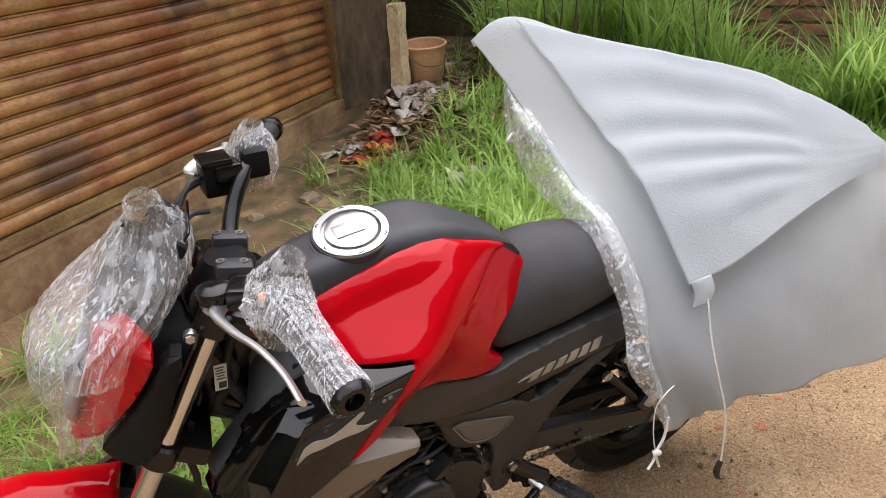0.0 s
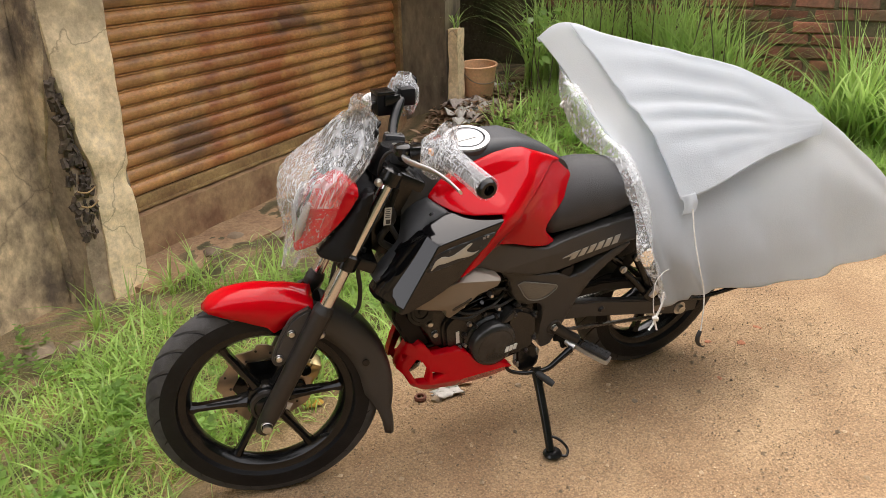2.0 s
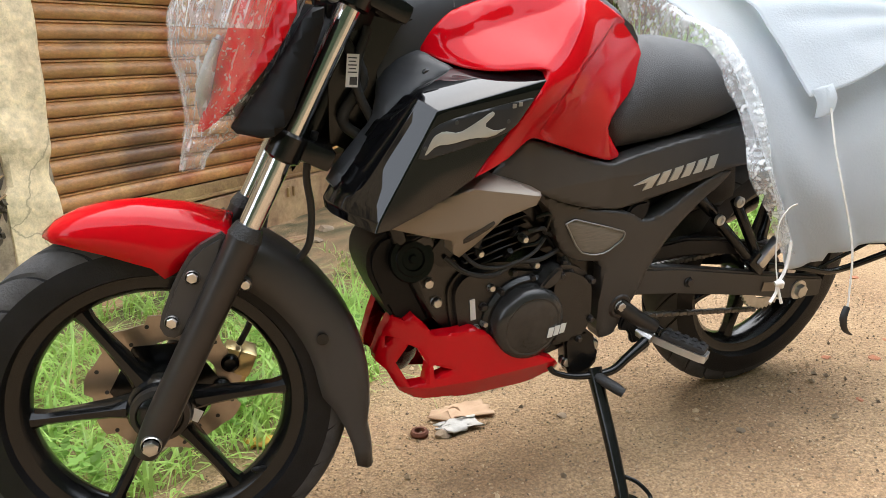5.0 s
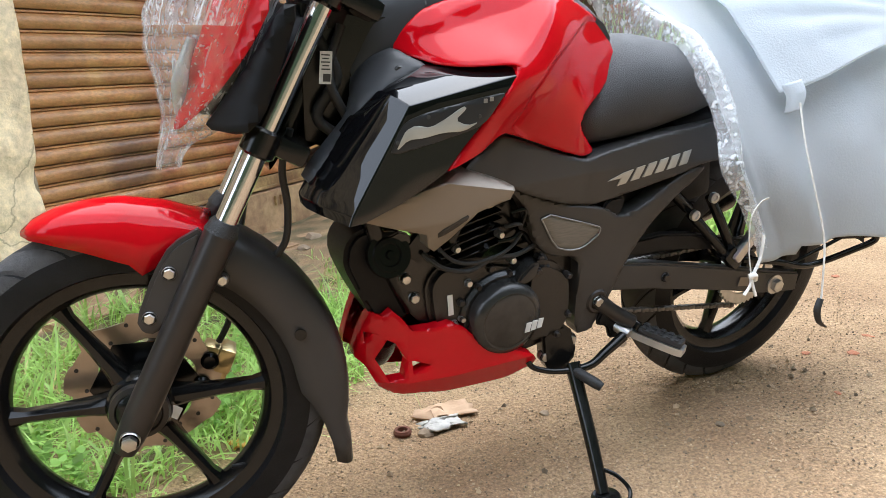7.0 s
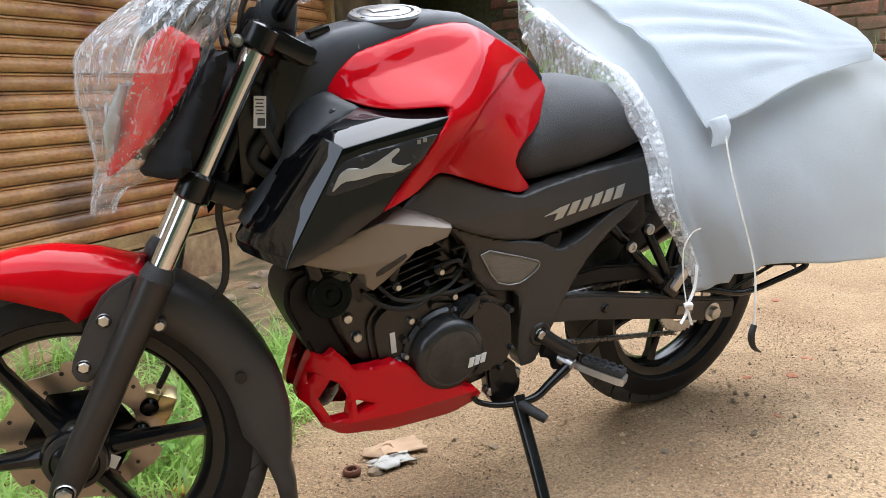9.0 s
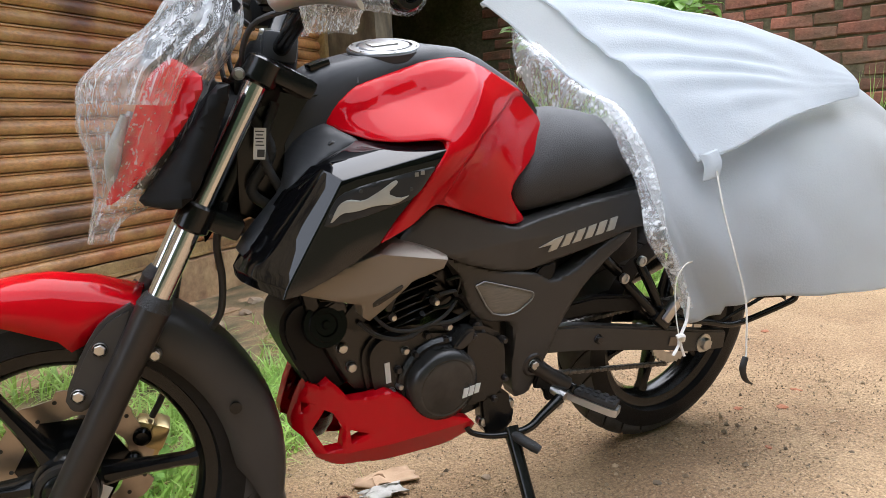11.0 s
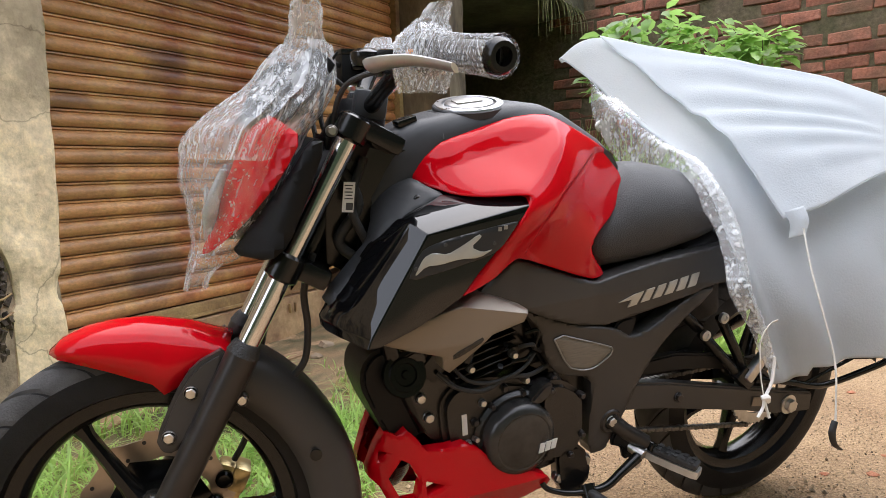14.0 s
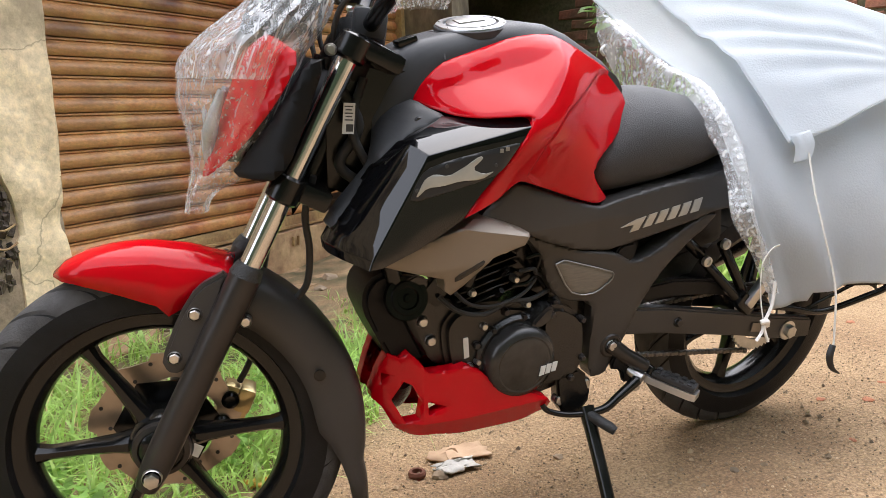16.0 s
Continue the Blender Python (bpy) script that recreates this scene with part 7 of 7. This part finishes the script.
x, y = np.concatenate([x, rng.normal(-0.72, 0.10, 40)]), np.concatenate([y, rng.normal(0.98, 0.08, 40)])
wv, wf = [], []
for px, py in zip(x, y):
    for k in range(7):
        a = rng.uniform(0, 2 * math.pi)
        s = rng.uniform(0.018, 0.036)
        p = Vector((px, py, float(rise(np.array([px]), np.array([py]))[0]) + rng.uniform(0.03, 0.08)))
        o, sd = Vector((math.cos(a), math.sin(a), 0.25)), Vector((-math.sin(a), math.cos(a), 0))
        i = len(wv)
        wv += [p, p + o * s * 0.5 + sd * s * 0.35, p + o * s, p + o * s * 0.5 - sd * s * 0.35]
        wf.append((i, i + 1, i + 2, i + 3))
tagged(solid("weeds", wv, wf, WEED, sharp=180), "low broad leafed weeds in the grass", "weeds", kind="stuff")

# ---- loose things on the ground ----
BUCKET = mat("faded_orange_plastic", (0.80, 0.47, 0.26), 0.6, second=(0.62, 0.37, 0.22), scale=7, fine=0.15)
MUDDY = mat("mud_splash", (0.33, 0.26, 0.19), 0.85, second=(0.24, 0.18, 0.13), scale=10)
bk = (2.50, 3.33)
bz = float(rise(np.array([bk[0]]), np.array([bk[1]]))[0])
bucket = part("bucket", lathe([(0, 0.004), (0.098, 0.004), (0.102, 0.0), (0.107, 0.006), (0.135, 0.255), (0.146, 0.258), (0.148, 0.270), (0.140, 0.276), (0.130, 0.270), (0.103, 0.012), (0, 0.012)], None, 40), BUCKET)
bucket.matrix_world = pose(bk[0], bk[1], bz - 0.01, 4, -3, 0)
tagged(bucket, "faded orange plastic bucket, muddy and cracked at the rim", "bucket")
part("handle", tube([(-0.148, 0.0, 0.245), (-0.10, -0.11, 0.175), (0.0, -0.150, 0.155), (0.10, -0.11, 0.175), (0.148, 0.0, 0.245)], 0.004, 8), MUDDY, bucket, "hanging wire handle")
part("rim_crack", tube([(-0.03, 0.139, 0.272), (-0.025, 0.136, 0.235), (-0.012, 0.134, 0.20)], 0.006, 6), STRAP, bucket)

RAG = mat("grey_rag", (0.33, 0.27, 0.24), 0.9, second=(0.45, 0.40, 0.36), scale=9, bump=0.5, bump_scale=60)
WHITE = mat("dirty_white_plastic", (0.58, 0.56, 0.52), 0.6, second=(0.44, 0.42, 0.38), scale=9, bump=0.3, bump_scale=60)
REDRAG = mat("red_cloth", (0.42, 0.05, 0.025), 0.85, second=(0.32, 0.04, 0.02), scale=9, bump=0.4, bump_scale=60)
YELLOW = mat("yellow_wrapper", (0.55, 0.33, 0.05), 0.5, second=(0.45, 0.22, 0.04), scale=9)
TEAL = mat("teal_plastic", (0.06, 0.36, 0.30), 0.5, second=(0.05, 0.28, 0.26), scale=9)
CARD = mat("torn_cardboard", (0.58, 0.40, 0.26), 0.9, second=(0.48, 0.32, 0.20), scale=9, bump=0.2)
STONE = mat("dusty_stone", (0.30, 0.225, 0.15), 0.9, second=(0.20, 0.15, 0.105), scale=12, bump=0.5, bump_scale=50, random_vary=0.3)
LITTER = mat("leaf_litter", (0.36, 0.24, 0.155), 0.9, second=(0.20, 0.125, 0.075), scale=9, spread=0.45)


def crumple(name, px, py, size, material, label, category, lift=0.0, group="", seed=0.0, high=0.35):
    """A crumpled scrap lying on the ground."""
    n = 9
    z = float(rise(np.array([px]), np.array([py]))[0])
    bm = bmesh.new()
    g = []
    for j in range(n):
        row = []
        for i in range(n):
            u, v = (i / (n - 1) - 0.5), (j / (n - 1) - 0.5)
            q = Vector((u * 4 + seed * 3.1, v * 4 + seed * 1.7, seed))
            k = 1 + 0.35 * noise.noise(q * 0.6)
            row.append(bm.verts.new((px + u * size[0] * k + 0.02 * noise.noise(q + Vector((9, 0, 0))), py + v * size[1] * k + 0.02 * noise.noise(q + Vector((0, 9, 0))),
                                     z + 0.006 + lift + max(0, noise.noise(q * 0.9) + 0.25) * size[0] * high)))
        g.append(row)
    for a, b in zip(g, g[1:]):
        for i in range(n - 1):
            bm.faces.new((a[i], a[i + 1], b[i + 1], b[i]))
    ob = thicken(part(name, bm, material, sharp=40), 0.003)
    return tagged(ob, label, category, group)


scraps = [(2.30, 3.10, (0.30, 0.22), RAG, "heap of dirty grey rags", "rags"), (2.42, 3.02, (0.24, 0.20), RAG, "heap of dirty grey rags", "rags"), (2.20, 2.95, (0.22, 0.18), WHITE, "crumpled dirty white plastic sheet", "plastic scrap"),
          (2.12, 2.82, (0.2, 0.15), WHITE, "crumpled dirty white plastic sheet", "plastic scrap"), (1.90, 2.76, (0.22, 0.12), REDRAG, "crumpled red cloth on the dirt", "cloth"), (2.02, 2.72, (0.12, 0.10), WHITE, "torn white paper scrap", "paper scrap"),
          (1.82, 2.62, (0.12, 0.10), YELLOW, "faded yellow plastic wrapper on rubble", "wrapper"), (2.30, 3.28, (0.10, 0.10), YELLOW, "faded yellow plastic wrapper on rubble", "wrapper"), (1.78, 2.92, (0.16, 0.12), WHITE, "torn white paper scrap", "paper scrap"),
          (1.62, 2.90, (0.12, 0.10), WHITE, "torn white paper scrap", "paper scrap"), (2.06, 2.02, (0.26, 0.16), WHITE, "pale rag lying in the grass", "rag"), (2.62, 2.75, (0.16, 0.14), RAG, "heap of dirty grey rags", "rags"),
          (2.85, 3.55, (0.2, 0.16), WHITE, "crumpled dirty white plastic sheet", "plastic scrap"), (0.42, 0.58, (0.12, 0.09), TEAL, "blue green plastic scrap in the grass", "plastic scrap"), (3.30, 1.02, (0.16, 0.05), TEAL, "teal plastic scrap on the dirt", "plastic scrap"),
          (2.95, 0.92, (0.24, 0.06), YELLOW, "flattened yellow wrapper on the dirt", "wrapper"), (0.70, 0.225, (0.12, 0.08), CARD, "torn piece of brown cardboard", "cardboard"), (0.665, 0.165, (0.10, 0.06), WHITE, "crumpled dirty paper scrap", "paper scrap"),
          (0.25, 0.30, (0.05, 0.04), YELLOW, "dry orange leaf in the grass", "leaf")]
lr = random.Random(5)
for k in range(22):
    mt, lab, cat = lr.choice(((WHITE, "torn white paper scrap", "paper scrap"), (RAG, "crumpled grey pink rag in the rubble", "rag"), (CARD, "piece of torn cardboard on the rubble", "cardboard"), (REDRAG, "scrap of red cloth on the rubble", "cloth"), (YELLOW, "faded yellow plastic wrapper on rubble", "wrapper")))
    f = lr.random()
    scraps.append((1.75 + 0.75 * f + lr.uniform(-0.18, 0.18), 2.52 + 0.62 * f + lr.uniform(-0.14, 0.14), (lr.uniform(0.07, 0.20), lr.uniform(0.06, 0.15)), mt, lab, cat))
for k, (px, py, size, mt, lab, cat) in enumerate(scraps):
    crumple(cat.replace(" ", "_"), px, py, size, mt, lab, cat, 0.0, "litter by the shed" if px > 1.5 else "", k * 1.3 + 0.4, 0.30 if px > 1.5 else 0.12)
ring_ob = part("rubber_ring", lathe([(0.012, 0.0), (0.019, 0.0), (0.021, 0.007), (0.018, 0.013), (0.012, 0.013), (0.010, 0.006), (0.012, 0.0)], Matrix.Translation((0.575, 0.179, float(rise(np.array([0.575]), np.array([0.179]))[0]))), 24),
               mat("rusty_ring", (0.16, 0.055, 0.03), 0.8, second=(0.10, 0.035, 0.02), scale=40))
tagged(ring_ob, "small rusty brown ring on the dirt", "ring")

lv, lf = [], []
for k in range(2600):
    px, py = rng.normal(2.50, 0.42), rng.normal(2.90, 0.45)
    if wall_uv(px, py)[1] > -0.3 and wall_uv(px, py)[0] < 2.9:
        continue
    a, s = rng.uniform(0, 6.28), rng.uniform(0.02, 0.055)
    z = float(rise(np.array([px]), np.array([py]))[0]) + rng.uniform(0, 0.05)
    t = rng.uniform(-0.5, 0.5)
    o, sd = Vector((math.cos(a), math.sin(a), t)) * s, Vector((-math.sin(a), math.cos(a), rng.uniform(-.4, .4))) * s * 0.35
    i = len(lv)
    lv += [Vector((px, py, z)) - o, Vector((px, py, z + 0.008)) + sd, Vector((px, py, z)) + o, Vector((px, py, z + 0.008)) - sd]
    lf.append((i, i + 1, i + 2, i + 3))
tagged(solid("leaf_litter", lv, lf, LITTER, sharp=180), "dry brown leaf litter on the bank", "litter", kind="stuff")

# gravel on the track
gv, gf = [], []
n_g = 17000
gx, gy = np.concatenate([rng.uniform(-0.9, 3.6, 6000), rng.uniform(0.1, 2.2, n_g - 6000)]), np.concatenate([rng.uniform(-1.6, 1.2, 6000), rng.uniform(-0.8, 0.6, n_g - 6000)])
for px, py in zip(gx, gy):
    if py > verge_line(px) + 0.1:
        continue
    s = rng.uniform(0.0012, 0.0036) if rng.uniform() < 0.985 else rng.uniform(0.005, 0.010)
    z = float(rise(np.array([px]), np.array([py]))[0])
    i = len(gv)
    for q in ((1, 0, 0), (0, 1, 0), (-1, 0, 0), (0, -1, 0), (0, 0, 0.8), (0, 0, -0.6)):
        gv.append(Vector((px, py, z + 0.002)) + Vector(q) * s * rng.uniform(0.7, 1.3))
    gf += [(i, i + 1, i + 4), (i + 1, i + 2, i + 4), (i + 2, i + 3, i + 4), (i + 3, i, i + 4), (i + 1, i, i + 5), (i + 2, i + 1, i + 5), (i + 3, i + 2, i + 5), (i, i + 3, i + 5)]
tagged(solid("gravel", gv, gf, mat("gravel_bits", (0.40, 0.295, 0.185), 0.9, second=(0.25, 0.175, 0.105), scale=30, spread=0.65), sharp=20), "scattered fine gravel on the dirt", "gravel", kind="stuff")
for k, (px, py, s) in enumerate(((1.155, -0.19, 0.010), (0.62, 0.15, 0.018), (0.9, 0.1, 0.012), (0.55, 1.85, 0.05), (0.35, 1.95, 0.04), (0.75, 1.98, 0.035), (0.2, 1.75, 0.045), (-0.55, 1.1, 0.06), (-0.42, 1.05, 0.045), (1.0, 2.3, 0.04), (1.3, 2.35, 0.06), (0.9, 2.12, 0.03))):
    bm = bmesh.new()
    bmesh.ops.create_icosphere(bm, subdivisions=2, radius=s)
    for v in bm.verts:
        v.co = Vector((v.co.x, v.co.y, v.co.z * 0.55)) * (1 + 0.35 * noise.noise(v.co / s * 1.3 + Vector((k, 0, 0))))
    ob = part("stone", bm, STONE, sharp=30)
    ob.matrix_world = pose(px, py, float(rise(np.array([px]), np.array([py]))[0]) + s * 0.15, 0, 0, k * 40)
    tagged(ob, "small dusty brown stone lying on the dirt", "stone", "loose stones")

CRUMB = mat("brick_crumb", (0.40, 0.15, 0.075), 0.95, second=(0.32, 0.13, 0.07), scale=60, bump=0.5, bump_scale=200)
for k, (px, py, s) in enumerate(((1.62, -0.02, 0.010), (1.72, -0.08, 0.015), (1.86, -0.02, 0.013), (1.55, 0.10, 0.008), (2.30, 0.42, 0.013), (1.48, -0.22, 0.007))):
    bm = bmesh.new()
    bmesh.ops.create_icosphere(bm, subdivisions=2, radius=s)
    for v in bm.verts:
        v.co = Vector((v.co.x * 1.4, v.co.y, v.co.z * 0.3)) * (1 + 0.5 * noise.noise(v.co / s * 1.3 + Vector((k + 20, 0, 0))))
    ob = part("brick_crumb", bm, CRUMB, sharp=30)
    ob.matrix_world = pose(px, py, float(rise(np.array([px]), np.array([py]))[0]) + s * 0.05, 0, 0, k * 50)
    tagged(ob, "crushed red brick crumb on the dirt", "brick crumb", "brick crumbs")

# ---- bricks of the far wall ----
kinds = []
for k in range(5):
    bm = block((0.270 - 0.010 * (k % 3), 0.05, 0.076), None, 0.007, seg=1)
    for v in bm.verts:
        v.co += 0.010 * noise.noise_vector(v.co * 15 + Vector((k * 5, 0, 0)))
    me = bpy.data.meshes.new("brick")
    bm.to_mesh(me)
    bm.free()
    me.materials.append(BRICK)
    kinds.append(me)
count = 0
for row in range(24):
    for col in range(12):
        bx, bzz = -2.15 + col * 0.285 + (0.1425 if row % 2 else 0), 0.32 + row * 0.087
        if rng.uniform() < 0.06 + 0.5 * max(0, bzz - 1.6):
            continue
        b = new("brick", kinds[int(rng.integers(0, 5))])
        b.parent = brick_wall
        b.location = (bx + rng.normal(0, 0.012), 0.001 + abs(rng.normal(0, 0.007)), bzz + 0.012 * math.sin(bx * 2.1) + rng.normal(0, 0.004))
        b.rotation_euler = (rng.normal(0, 0.02), rng.normal(0, 0.018), rng.normal(0, 0.02))
        count += 1
